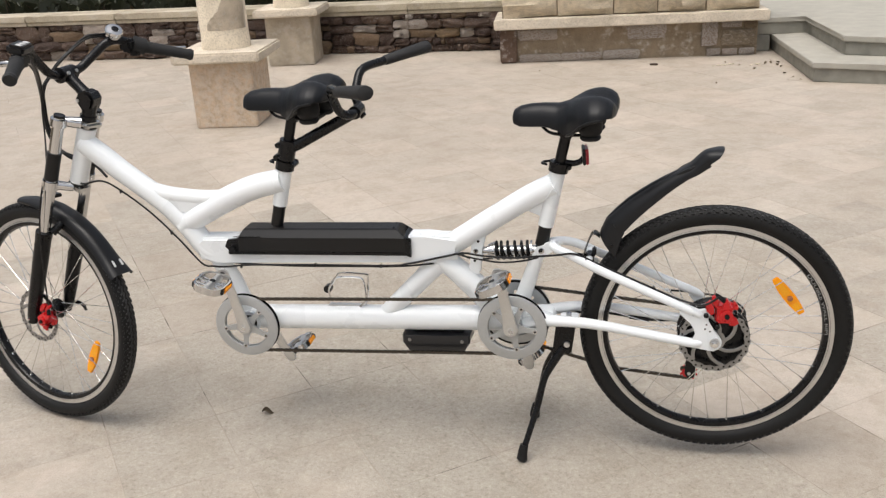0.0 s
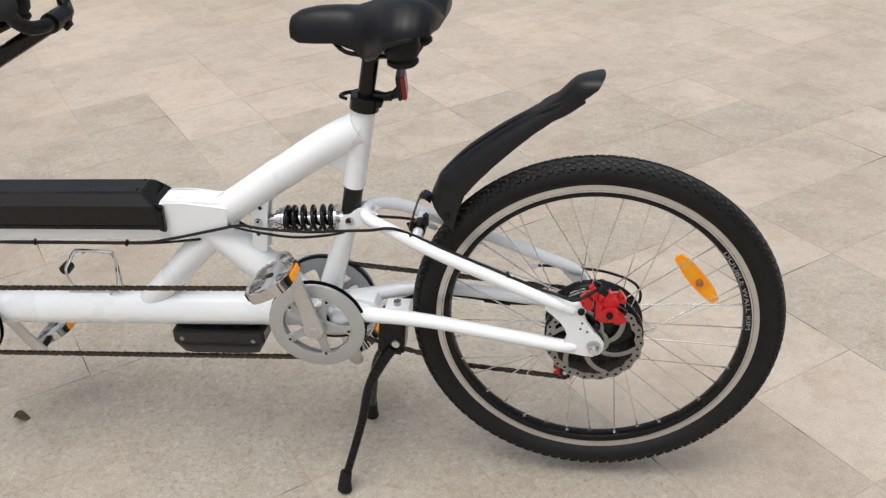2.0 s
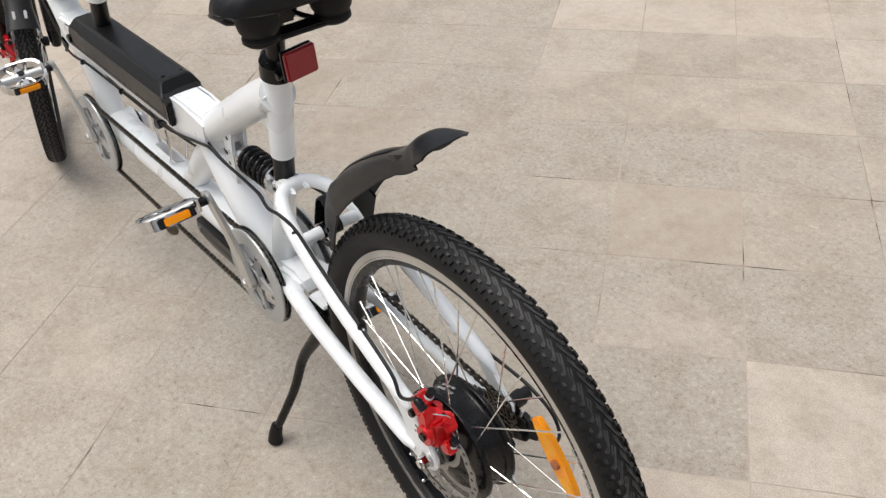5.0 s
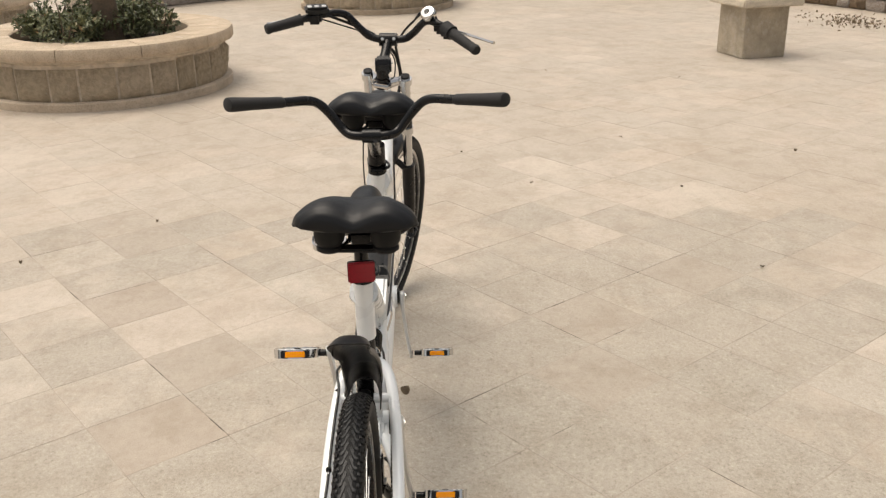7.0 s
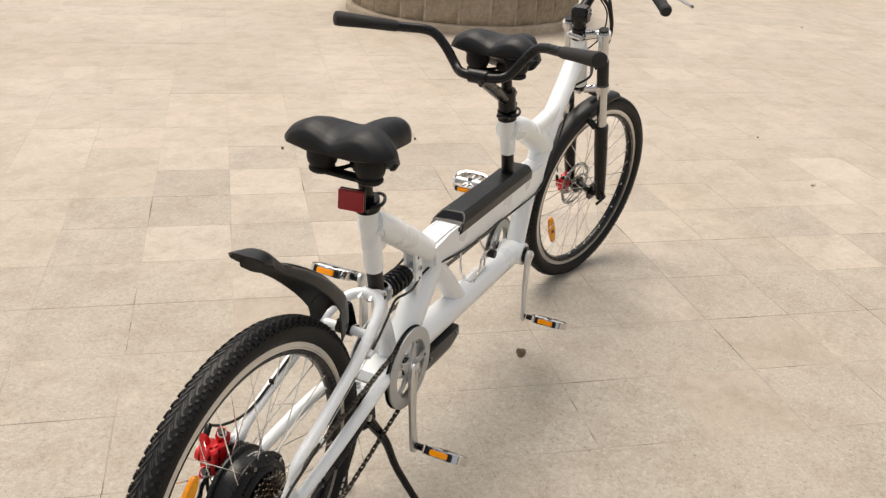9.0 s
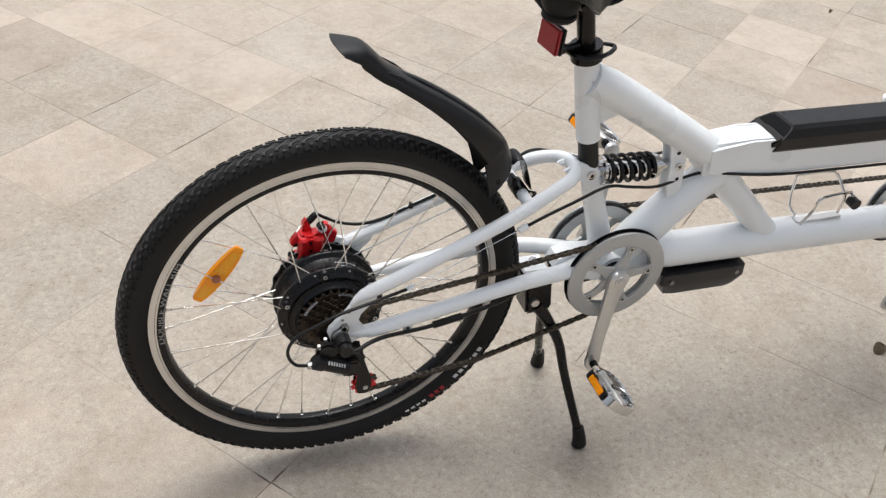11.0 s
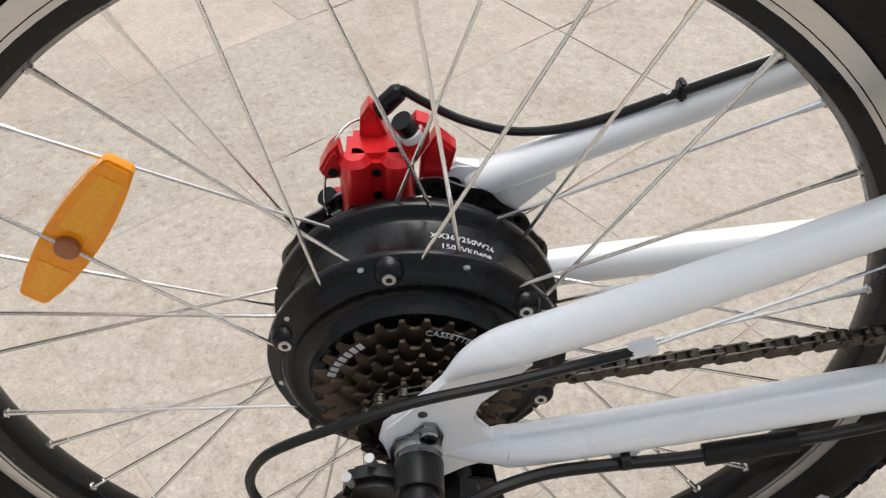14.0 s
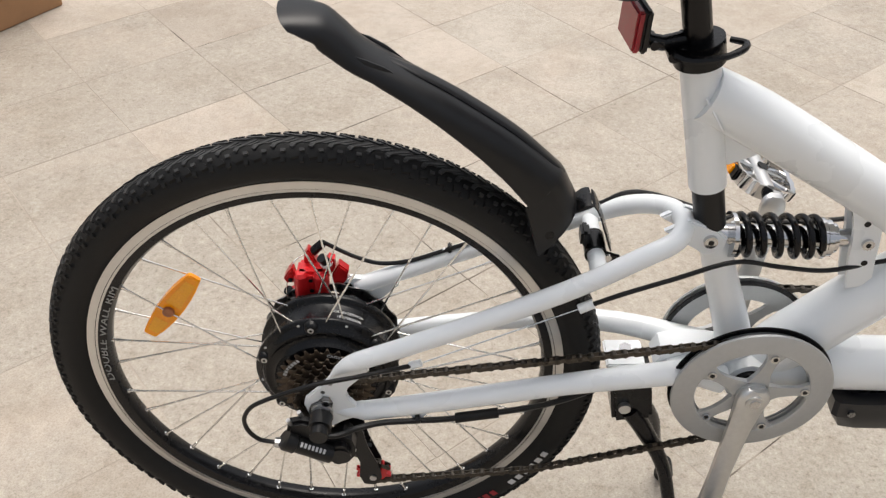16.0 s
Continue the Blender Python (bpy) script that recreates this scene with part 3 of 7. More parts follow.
def plinth_wall():
    """Base of a stone building: rubble plinth, projecting ledge, rock-faced blocks."""
    w = tagged(part("wall_east", box(B(), (0, 0, 0), (2.16, 0.5, 1.3), 0), "render", smooth=False), "stone plinth with a projecting ledge under rock-faced blocks", "wall", kind="structure")
    w.matrix_basis = pose(-0.312, 6.29, 0.65, 0, 0, 5.2)
    for k, (x0, x1, z0, z1, mt) in enumerate(((0.14, 0.50, 0.0, 0.072, "limed"), (0.50, 0.85, 0.0, 0.075, "limed"), (0.86, 1.18, 0.0, 0.085, "limed"), (1.74, 1.86, 0.0, 0.065, "limed"), (1.87, 2.00, 0.0, 0.060, "limed"), (2.01, 2.14, 0.0, 0.062, "limed"), (0.13, 0.48, 0.185, 0.280, "limed"), (1.07, 1.40, 0.165, 0.297, "limed"), (1.69, 1.83, 0.085, 0.297, "limed"), (1.86, 2.03, 0.235, 0.297, "limed"), (2.04, 2.15, 0.225, 0.297, "tanstone"), (1.86, 2.14, 0.085, 0.215, "render"))):
        ob = part("stone", stone_mesh(B(), 40 + k, 0.10), mt, w, angle=55)
        ob.matrix_basis = Matrix.Translation((-1.08 + (x0 + x1) / 2, -0.24, -0.65 + (z0 + z1) / 2)) @ Matrix.Diagonal((x1 - x0 - 0.008, 0.09, z1 - z0 - 0.006, 1))
    blocks = stone_kinds("block", "plinthblock", w, 4, 0.34, 60, True)
    stone_courses(w, blocks, 2.16, (0.24, 0.24, 0.24), 0.13, 0.012, 0.36, 0.6, 9, V((-1.08, -0.24, -0.265)))
    part("ledge", box(B(), (0, -0.06, -0.31), (2.3, 0.62, 0.085), 0.008), "ledgestone", w)
    part("corner_stone", box(B(), (-1.03, -0.22, -0.5), (0.15, 0.16, 0.296), 0.012), "rubble", w)
    return w


def steps():
    """Two low steps of grey stone with overhanging treads and chamfered corners."""
    e = thing("steps", (1.6, 6.0, 0), "grey stone steps with thick overhanging treads", "steps", kind="structure")
    for z, pts in ((0.0, ((0.905, 6.8), (1.050, 4.905), (1.52, 4.775), (5.5, 3.45), (5.5, 9.0), (0.905, 9.0))), (0.14, ((0.775, 6.27), (1.215, 6.36), (1.305, 5.20), (1.56, 5.10), (5.5, 3.78), (5.5, 9.0), (0.775, 9.0)))):
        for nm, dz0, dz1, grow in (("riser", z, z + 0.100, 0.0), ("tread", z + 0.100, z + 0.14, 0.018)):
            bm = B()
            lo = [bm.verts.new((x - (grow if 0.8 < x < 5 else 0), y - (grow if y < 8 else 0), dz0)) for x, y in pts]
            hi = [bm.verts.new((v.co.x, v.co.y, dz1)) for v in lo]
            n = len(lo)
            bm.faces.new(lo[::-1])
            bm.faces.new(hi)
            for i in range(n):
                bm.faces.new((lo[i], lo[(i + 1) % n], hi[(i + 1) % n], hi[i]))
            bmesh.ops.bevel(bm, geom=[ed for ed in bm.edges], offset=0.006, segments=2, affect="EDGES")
            # upright risers take the darker colour that has their shade in it
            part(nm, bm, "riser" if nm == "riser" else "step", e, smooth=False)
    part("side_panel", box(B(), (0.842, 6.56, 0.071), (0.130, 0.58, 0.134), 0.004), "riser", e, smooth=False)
    return e


def pillar(x, y, turn, broken, label, stone="granite"):
    """A square granite pedestal with a cap slab and a cream column."""
    e = thing("pillar", (x, y, 0), label, "pillar", "square pillars round the court")
    ob = part("pedestal", box(B(), (0, 0, 0.225), (0.43, 0.43, 0.45), 0.008), stone, e)
    cap = part("cap", box(B(), (0, 0, 0.485), (0.60, 0.60, 0.07), 0.012), "ledgestone", e)
    bm = B()
    lathe(bm, [(0.0, 0.52), (0.168, 0.52), (0.166, 0.56), (0.162, 0.62), (0.160, 1.2), (0.157, 2.6), (0.0, 2.6)], seg=40, axis="z", closed=False)
    col = part("column", bm, "column", e)
    made = [ob, cap, col]
    if broken:
        bm = B()
        r = random.Random(2)
        lathe(bm, [(0.1640, 0.66), (0.1640, 0.72), (0.1638, 0.78), (0.1636, 0.85), (0.1634, 0.93)], seg=16, axis="z", closed=False, a0=-115, a1=-10)
        for v in bm.verts:
            a = math.degrees(math.atan2(v.co.y, v.co.x))
            v.co.z = 0.63 + (v.co.z - 0.66) * (0.12 + 1.3 * max(0.0, (a + 115) / 105)) * r.uniform(0.85, 1.12) + 0.02
        made.append(part("bare_patch", bm, "broken", e, "patch of bare broken plaster"))
    for o in made:
        o.location = (0, 0, 0)
    e.rotation_euler = (0, 0, radians(turn))
    return e


def leaves(bm, count, place, size, seed):
    """Small folded leaves, placed by a function of the random source."""
    r = random.Random(seed)
    for _ in range(count):
        p = place(r)
        s = size * r.uniform(0.7, 1.4)
        m = Matrix.Translation(p) @ Euler((r.uniform(-1.2, 1.2), r.uniform(-1.2, 1.2), r.uniform(0, 6.3))).to_matrix().to_4x4()
        q = [m @ V(c) for c in ((-s, 0, 0), (0, -0.45 * s, 0.12 * s), (s, 0, -0.15 * s), (0, 0.45 * s, 0.12 * s))]
        v = [bm.verts.new(c) for c in q]
        bm.faces.new((v[0], v[1], v[2]))
        bm.faces.new((v[0], v[2], v[3]))
    return bm


def planter(x, y, radius, seed, shrubs=True):
    """A round planter: base ring, rock-faced wall, coping and low shrubs."""
    e = thing("round_planter", (x, y, 0), "round planter of rock-faced stones with smooth pale coping", "planter", "round stone planters")
    bm = lathe(B(), [(radius - 0.35, 0.0), (radius, 0.0), (radius, 0.055), (radius - 0.02, 0.065), (radius - 0.35, 0.065)], seg=64, axis="z")
    part("base_ring", bm, "sandstone", e).location = (0, 0, 0)
    core = part("wall", lathe(B(), [(radius - 0.3, 0.06), (radius - 0.0535, 0.06), (radius - 0.0535, 0.325), (radius - 0.035, 0.335), (radius - 0.035, 0.36), (radius - 0.3, 0.36)], seg=64, axis="z"), "joint", e)
    core.location = (0, 0, 0)
    kinds = stone_kinds("stone", "rockface", core, 5, 0.20, seed, True)
    rr = radius - 0.085
    stone_courses(core, kinds, 2 * math.pi * rr, (0.262,), 0.11, 0.010, 0.17, 0.26, seed, V((0, 0, 0.06)), curve=rr)
    first = None
    n = int(2 * math.pi * radius / 0.55)
    for k in range(n):
        a = 360 / n
        if first is None:
            first = part("coping_stone", lathe(B(), [(radius - 0.32, 0.36), (radius + 0.03, 0.36), (radius + 0.035, 0.37), (radius + 0.035, 0.43), (radius + 0.025, 0.445), (radius - 0.31, 0.445), (radius - 0.32, 0.435)], seg=8, axis="z", a0=0.15, a1=a - 0.15), "sandstone", e)
            first.location = (0, 0, 0)
        else:
            copy_piece(first, Matrix.Rotation(radians(a * k), 4, "Z"), e)
    part("soil", lathe(B(), [(0.0, 0.30), (radius - 0.3, 0.30), (radius - 0.3, 0.34), (0.0, 0.40)], seg=32, axis="z", closed=False), "soil", e).location = (0, 0, 0)
    r0 = random.Random(seed)
    heads = [(r0.uniform(0, 6.283), (radius - 0.42) * math.sqrt(r0.random()), r0.uniform(0.14, 0.24)) for _ in range(20)]

    def place(r):
        a, d, s = r.choice(heads)
        q = V((r.gauss(0, 1), r.gauss(0, 1), r.gauss(0, 1))).normalized() * s * r.uniform(0.6, 1.0)
        return V((d * math.cos(a) + q.x, d * math.sin(a) + q.y, max(0.4, 0.46 + 0.7 * q.z + 0.3 * s)))
    sh = part("shrubs", leaves(B(), 6500, place, 0.022, seed), "leaf", e, "low green and olive shrubs", smooth=False)
    sh.location = (0, 0, 0)
    sh["kind"] = "stuff"
    bm = B()
    for a, d, s in heads:
        p = V((d * math.cos(a), d * math.sin(a), 0.36))
        for _ in range(3):
            rod(bm, p, p + V((r0.uniform(-.1, .1), r0.uniform(-.1, .1), s + 0.08)), 0.006, 5, 0.003)
    if shrubs:
        sweep(bm, [(0.1, 0.1, 0.36), (0.12, 0.08, 0.9), (0.1, 0.12, 1.8)], [0.11, 0.09, 0.07], 12, 4)
    tw = part("undergrowth", bm, "twig", e)
    tw.location = (0, 0, 0)
    tw["kind"] = "stuff"
    return e


low_rubble_wall()
plinth_wall()
steps()
pillar(-2.98, 3.82, 7, True, "pink granite pedestal with cream column, plaster broken away")
pillar(-3.40, 6.24, 7, False, "grey granite pedestal with cream column beside the rubble wall", "grey_granite")
pillar(-7.13, 3.12, 14, False, "grey granite pedestal with cream column standing on the paving", "grey_granite")
planter(-6.22, -2.41, 0.985, 31)
planter(-8.86, -5.04, 1.0, 57)
planter(-11.24, -0.44, 1.0, 83, False)

# rubble wall that closes the court beyond the planters
wf = tagged(part("wall_west", lathe(B(), [(5.37, 0.0), (5.37, 0.56), (5.70, 0.56), (5.70, 0.0)], seg=48, axis="z", a0=105, a1=240), "joint", smooth=False), "curved rubble wall of pale and brown stones round the court's end", "wall", kind="structure")
wf.matrix_basis = pose(-7.9, 0.6, 0)
wf_kinds = stone_kinds("stone", "limed", wf, 4, 0.12, 91) + stone_kinds("stone", "tanstone", wf, 2, 0.12, 99)
stone_courses(wf, wf_kinds, 5.36 * radians(125), (0.14, 0.12, 0.15, 0.14), 0.16, 0.010, 0.18, 0.46, 12, V((0, 0, 0)), curve=-5.36, turn=145)
part("wall_top", lathe(B(), [(5.25, 0.56), (5.25, 0.64), (5.75, 0.64), (5.75, 0.56)], seg=48, axis="z", a0=105, a1=240), "copestone", wf, smooth=False)


def hedge():
    """Clipped hedge behind the retaining wall."""
    e = thing("hedge", (-5.6, 7.6, 0.3), "dark green clipped hedge behind the low wall", "hedge")

    def place(r):
        return V((r.uniform(-9.6, -1.6), r.uniform(7.15, 8.0), 0.36 + 0.62 * r.random() ** 0.7 + 0.06 * math.sin(7 * r.random())))
    h = part("foliage", leaves(B(), 15000, place, 0.035, 4), "hedgeleaf", e, smooth=False)
    h["kind"] = "stuff"
    bm = B()
    r = random.Random(6)
    rows_ = []
    for i in range(61):
        x = -9.5 + 7.8 * i / 60
        rows_.append([bm.verts.new((x, y + r.uniform(-.05, .05), z + r.uniform(-.05, .05))) for y, z in ((7.30, 0.30), (7.26, 0.55), (7.30, 0.78), (7.55, 0.84), (7.85, 0.78), (7.9, 0.3))])
    for a_, b_ in zip(rows_, rows_[1:]):
        for k in range(5):
            bm.faces.new((a_[k], a_[k + 1], b_[k + 1], b_[k]))
    part("inner_foliage", bm, "hedgeleaf", e, smooth=False)
    bm = B()
    r = random.Random(8)
    for _ in range(60):
        x, y = r.uniform(-9.5, -1.7), r.uniform(7.2, 7.9)
        rod(bm, (x, y, 0.0), (x + r.uniform(-.1, .1), y, 0.8), 0.012, 5, 0.005)
    b = part("undergrowth", bm, "soil", e)
    b["kind"] = "stuff"
    box_bm = box(B(), (-5.6, 7.7, 0.15), (8.2, 1.5, 0.32), 0.01)
    part("soil", box_bm, "soil", e)


hedge()


def carton():
    """A closed brown cardboard carton that stands on the paving."""
    e = thing("carton", (1.33, -1.92, 0), "brown cardboard carton standing on the paving", "carton")
    d = V((1.147 - 1.025, -1.626 + 1.808, 0)).normalized()
    a = math.atan2(d.y, d.x)
    m = Matrix.Translation((1.025, -1.808, 0)) @ Matrix.Rotation(a, 4, "Z")
    part("body", moved(box(B(), (0.4, -0.22, 0.2), (0.8, 0.44, 0.4), 0.004), m), "cardboard", e)
    for s in (-0.333, -0.107):
        part("flap", moved(box(B(), (0.4, s, 0.4035), (0.8, 0.222, 0.006), 0.001), m), "cardboard", e)
    return e


carton()


def dry_leaf(x, y, turn, s):
    bm = B()
    n = 8
    rows_ = []
    for i in range(n + 1):
        t = i / n
        w = 0.42 * s * math.sin(math.pi * min(1, t * 1.02)) ** 0.8 + 0.0005
        z = 0.003 + 0.004 * math.sin(5 * t) + 0.003
        rows_.append([bm.verts.new(((t - 0.5) * s, k * w, z + 0.18 * s * abs(k) * math.sin(3 * t + 1))) for k in (-1, 0, 1)])
    for a, b in zip(rows_, rows_[1:]):
        for k in range(2):
            bm.faces.new((a[k], a[k + 1], b[k + 1], b[k]))
    bmesh.ops.solidify(bm, geom=bm.faces[:], thickness=0.0008)
    ob = tagged(part("dry_leaf", bm, "dryleaf"), "small curled dry brown leaf lying on the paving", "leaf", "fallen leaves")
    ob.matrix_basis = pose(x, y, 0.001, 0, 0, turn)
    return ob


dry_leaf(-1.254, 0.05, 20, 0.034)
for k, (x, y) in enumerate(((-2.89, -1.15), (-6.49, 1.17), (-4.27, 1.35), (-3.26, 1.46), (-3.37, 0.69), (0.37, 4.89), (-0.1, 5.72), (-5.4, -0.9), (-4.6, -0.6), (-2.18, 1.5), (-4.0, 0.35), (-6.1, 2.2), (-3.9, 2.3), (-2.4, -1.6), (-7.6, 0.2), (-1.0, 5.5), (0.6, 5.6), (0.7, 5.45), (0.5, 5.75))):
    dry_leaf(x, y, 57 * k, 0.014 + 0.010 * ((k * 7) % 5) / 5)


def leaf_litter():
    def place(r):
        return V((-9.0 + r.gauss(0, 0.32), 4.9 + r.gauss(0, 0.22), 0.006 + 0.02 * r.random()))
    ob = part("leaf_litter", leaves(B(), 260, place, 0.02, 77), "dryleaf", None, smooth=False)
    tagged(ob, "scattered heap of dry leaves on the paving", "leaf litter", kind="stuff")


leaf_litter()
for k, (x, y) in enumerate(((0.874, 5.765), (0.918, 5.705), (0.907, 5.238), (0.916, 5.511), (0.94, 5.058), (0.82, 5.677), (0.90, 5.60), (0.86, 5.70), (0.984, 4.967))):
    dry_leaf(x - 0.01, y, 43 * k, 0.022 + 0.014 * ((k * 3) % 4) / 4)


def chip(x, y, s, mat, label):
    bm = stone_mesh(B(), int(1000 * abs(x)), 0.2, rough=0.12)
    bmesh.ops.transform(bm, matrix=Matrix.Rotation(radians(-90), 4, "X"), verts=bm.verts)
    ob = tagged(part("stone_chip", bm, mat, angle=50), label, "stone chip", "chips beside the plinth")
    ob.matrix_basis = pose(x, y, 0.14 * s, 0, 0, 70 * x) @ Matrix.Diagonal((s, 0.6 * s, 0.28 * s, 1))


chip(-0.071, 5.697, 0.055, "rubble", "flat brown stone chip lying before the plinth")
for x, y, s in ((0.446, 5.611, 0.05), (0.49, 5.63, 0.036), (0.537, 5.665, 0.045), (0.691, 5.607, 0.030), (0.743, 5.645, 0.042), (0.400, 5.60, 0.024)):
    chip(x, y, s, "ledgestone", "pale crumb of fallen mortar before the plinth")


# ---------------------------------------------------------------- the tandem bicycle
bike = thing("tandem_bicycle", (-0.9, 0, 0), "white full-suspension electric tandem bicycle with black saddles, on its double-leg stand", "bicycle")
RW = V((0, 0, 0.356))          # rear axle
FW = V((-1.880, 0, 0.331))     # front axle
BR = V((-0.500, 0, 0.366))     # rear crank axle
BF = V((-1.231, 0, 0.342))     # front crank axle
HEAD_LO, HEAD_HI = V((-1.690, 0, 0.735)), V((-1.634, 0, 0.886))
HEAD = (HEAD_HI - HEAD_LO).normalized()


def steer(degrees):
    """Turns about the head tube's axis."""
    return Matrix.Translation(HEAD_LO) @ Matrix.Rotation(radians(degrees), 4, HEAD) @ Matrix.Translation(-HEAD_LO)


FORK_TURN = steer(-17)


def tube(name, pts, r, parent, smooth=0, mat="white", seg=20, label="", **k):
    return part(name, sweep(B(), pts, r, seg, smooth, **k), mat, parent, label)


# ---- main frame
frame_ = part("frame", sweep(B(), [(-1.655, 0, 0.846), (-1.60, 0, 0.803), (-1.549, 0, 0.760), (-1.445, 0, 0.678), (-1.385, 0, 0.612), (-1.335, 0, 0.545), (-1.29, 0, 0.535)], [0.030, 0.030, 0.029, 0.029, 0.030, 0.031, 0.03], 24, 5), "white", bike, "glossy white welded aluminium frame")
tube("head_tube", [HEAD_LO, HEAD_HI], 0.0245, frame_, seg=28)
for p, d in ((HEAD_LO, -1), (HEAD_HI, 1)):
    part("headset_cup", rod(B(), p + HEAD * 0.002 * d, p + HEAD * 0.014 * d, 0.0255, 24, 0.023), "black", frame_)
tube("gusset_tube", [(-1.545, 0, 0.748), (-1.46, 0, 0.708), (-1.37, 0, 0.694), (-1.29, 0, 0.692), (-1.22, 0, 0.705)], [0.018, 0.022, 0.021, 0.021, 0.02], frame_, 5)
part("gusset_web", plate(B(), [(-1.50, 0.725), (-1.42, 0.70), (-1.30, 0.69), (-1.24, 0.70), (-1.34, 0.645), (-1.42, 0.655)], -0.0185, 0.0185, 0.006), "white", frame_)
tube("front_seat_stay", [(-1.095, 0, 0.742), (-1.18, 0, 0.722), (-1.27, 0, 0.683), (-1.40, 0, 0.612)], [0.031, 0.033, 0.033, 0.031], frame_, 4)
FST, FSB = V((-1.087, 0, 0.778)), V((-1.1285, 0, 0.619))
SDIR = (FST - FSB).normalized()
tube("front_seat_tube", [FSB + SDIR * 0.058, FST], 0.0195, frame_)
RST, RSB = V((-0.3815, 0, 0.775)), V((-0.426, 0, 0.577))
RDIR = (RST - RSB).normalized()
tube("rear_seat_tube", [RSB + RDIR * 0.053, RST], 0.0195, frame_)
# battery beam, a rounded box section
bm = plate(B(), [(-1.352, 0.522), (-1.30, 0.516), (-0.70, 0.533), (-0.64, 0.540), (-0.63, 0.60), (-0.72, 0.602), (-1.34, 0.586), (-1.362, 0.565)], -0.030, 0.030, 0.008)
part("battery_beam", bm, "white", frame_, "white rectangular box beam")
tube("rear_top_tube", [(-0.393, 0, 0.736), (-0.45, 0, 0.706), (-0.552, 0, 0.642), (-0.64, 0, 0.584), (-0.70, 0, 0.550)], [0.028, 0.029, 0.029, 0.029, 0.027], frame_, 4)
part("seat_gusset", plate(B(), [(-0.415, 0.70), (-0.412, 0.655), (-0.43, 0.655), (-0.475, 0.675), (-0.47, 0.69)], -0.006, 0.006, 0.002), "white", frame_)
tube("diagonal_tube", [(-0.665, 0, 0.552), (-0.705, 0, 0.510), (-0.80, 0, 0.415), (-0.85, 0, 0.365)], [0.026, 0.027, 0.025, 0.024], frame_)
tube("rear_brace", [(-0.69, 0, 0.54), (-0.62, 0, 0.478), (-0.555, 0, 0.41), (-0.51, 0, 0.365)], [0.028, 0.033, 0.034, 0.03], frame_, 4)
tube("front_down_tube", [(-1.315, 0, 0.535), (-1.272, 0, 0.44), (-1.24, 0, 0.345)], [0.026, 0.0265, 0.027], frame_)
tube("bottom_tube", [(-1.23, 0, 0.346), (-0.98, 0, 0.354), (-0.51, 0, 0.369)], 0.0335, frame_, seg=28)
for c, r, w in ((BF, 0.032, 0.036), (BR, 0.028, 0.035)):
    part("bottom_bracket", rod(B(), c - V((0, w, 0)), c + V((0, w, 0)), r, 28), "white", frame_)
    for s in (-1, 1):
        part("bearing_cup", rod(B(), c + V((0, s * w, 0)), c + V((0, s * (w + 0.006), 0)), r * 0.72, 24), "black", frame_)
# weld beads
def weld(c, d, r):
    bm = B()
    d = V(d).normalized()
    a = d.orthogonal().normalized()
    b = d.cross(a)
    n = 40
    for k in range(n):
        t = 2 * math.pi * k / n
        p = V(c) + r * (math.cos(t) * a + math.sin(t) * b)
        q = V(c) + r * (math.cos(t + 0.2) * a + math.sin(t + 0.2) * b)
        rod(bm, p, q, 0.0014, 6)
    part("weld", bm, "white", frame_)


weld((-0.401, 0, 0.722), (0.85, 0, -0.5), 0.0285)
weld((-1.112, 0, 0.738), (0.95, 0, 0.25), 0.031)
weld((-1.648, 0, 0.84), (-0.8, 0, 0.62), 0.0295)
# shock mount plates
for s in (-1, 1):
    y = s * 0.0115
    pl = part("shock_plate", plate(B(), [(-0.553, 0.626), (-0.587, 0.622), (-0.598, 0.600), (-0.604, 0.570), (-0.607, 0.539), (-0.611, 0.512), (-0.602, 0.500), (-0.586, 0.496), (-0.578, 0.539), (-0.5755, 0.566), (-0.570, 0.594)], y - 0.003, y + 0.003, 0.001), "white", frame_)
    for dx, dz, r, mt in ((-0.592, 0.561, 0.0065, "chrome"), (-0.585, 0.587, 0.0036, "black"), (-0.596, 0.534, 0.0036, "black")):
        part("bolt" if mt == "chrome" else "hole_plug", rod(B(), (dx, y + s * 0.002, dz), (dx, y + s * (0.007 if mt == "chrome" else 0.0036), dz), r, 14), mt, pl)
        if mt == "chrome":
            part("bolt_bore", rod(B(), (dx, y + s * 0.0066, dz), (dx, y + s * 0.0074, dz), 0.003, 6), "black", pl)

# ---- rear swingarm
swing = tube("swingarm", [(-0.016, 0.067, 0.412), (-0.028, 0.0665, 0.4235), (-0.046, 0.066, 0.433), (-0.10, 0.066, 0.456), (-0.20, 0.063, 0.500), (-0.28, 0.057, 0.535), (-0.345, 0.047, 0.566), (-0.385, 0.030, 0.577), (-0.398, 0.0, 0.580), (-0.385, -0.030, 0.577), (-0.345, -0.047, 0.566), (-0.28, -0.057, 0.535), (-0.20, -0.063, 0.500), (-0.10, -0.066, 0.456), (-0.046, -0.066, 0.433), (-0.034, -0.0665, 0.427)], [0.003, 0.0075, 0.0108] + [0.0110] * 11 + [0.0108, 0.0085], bike, 5, label="white rear swingarm of bent tubes")
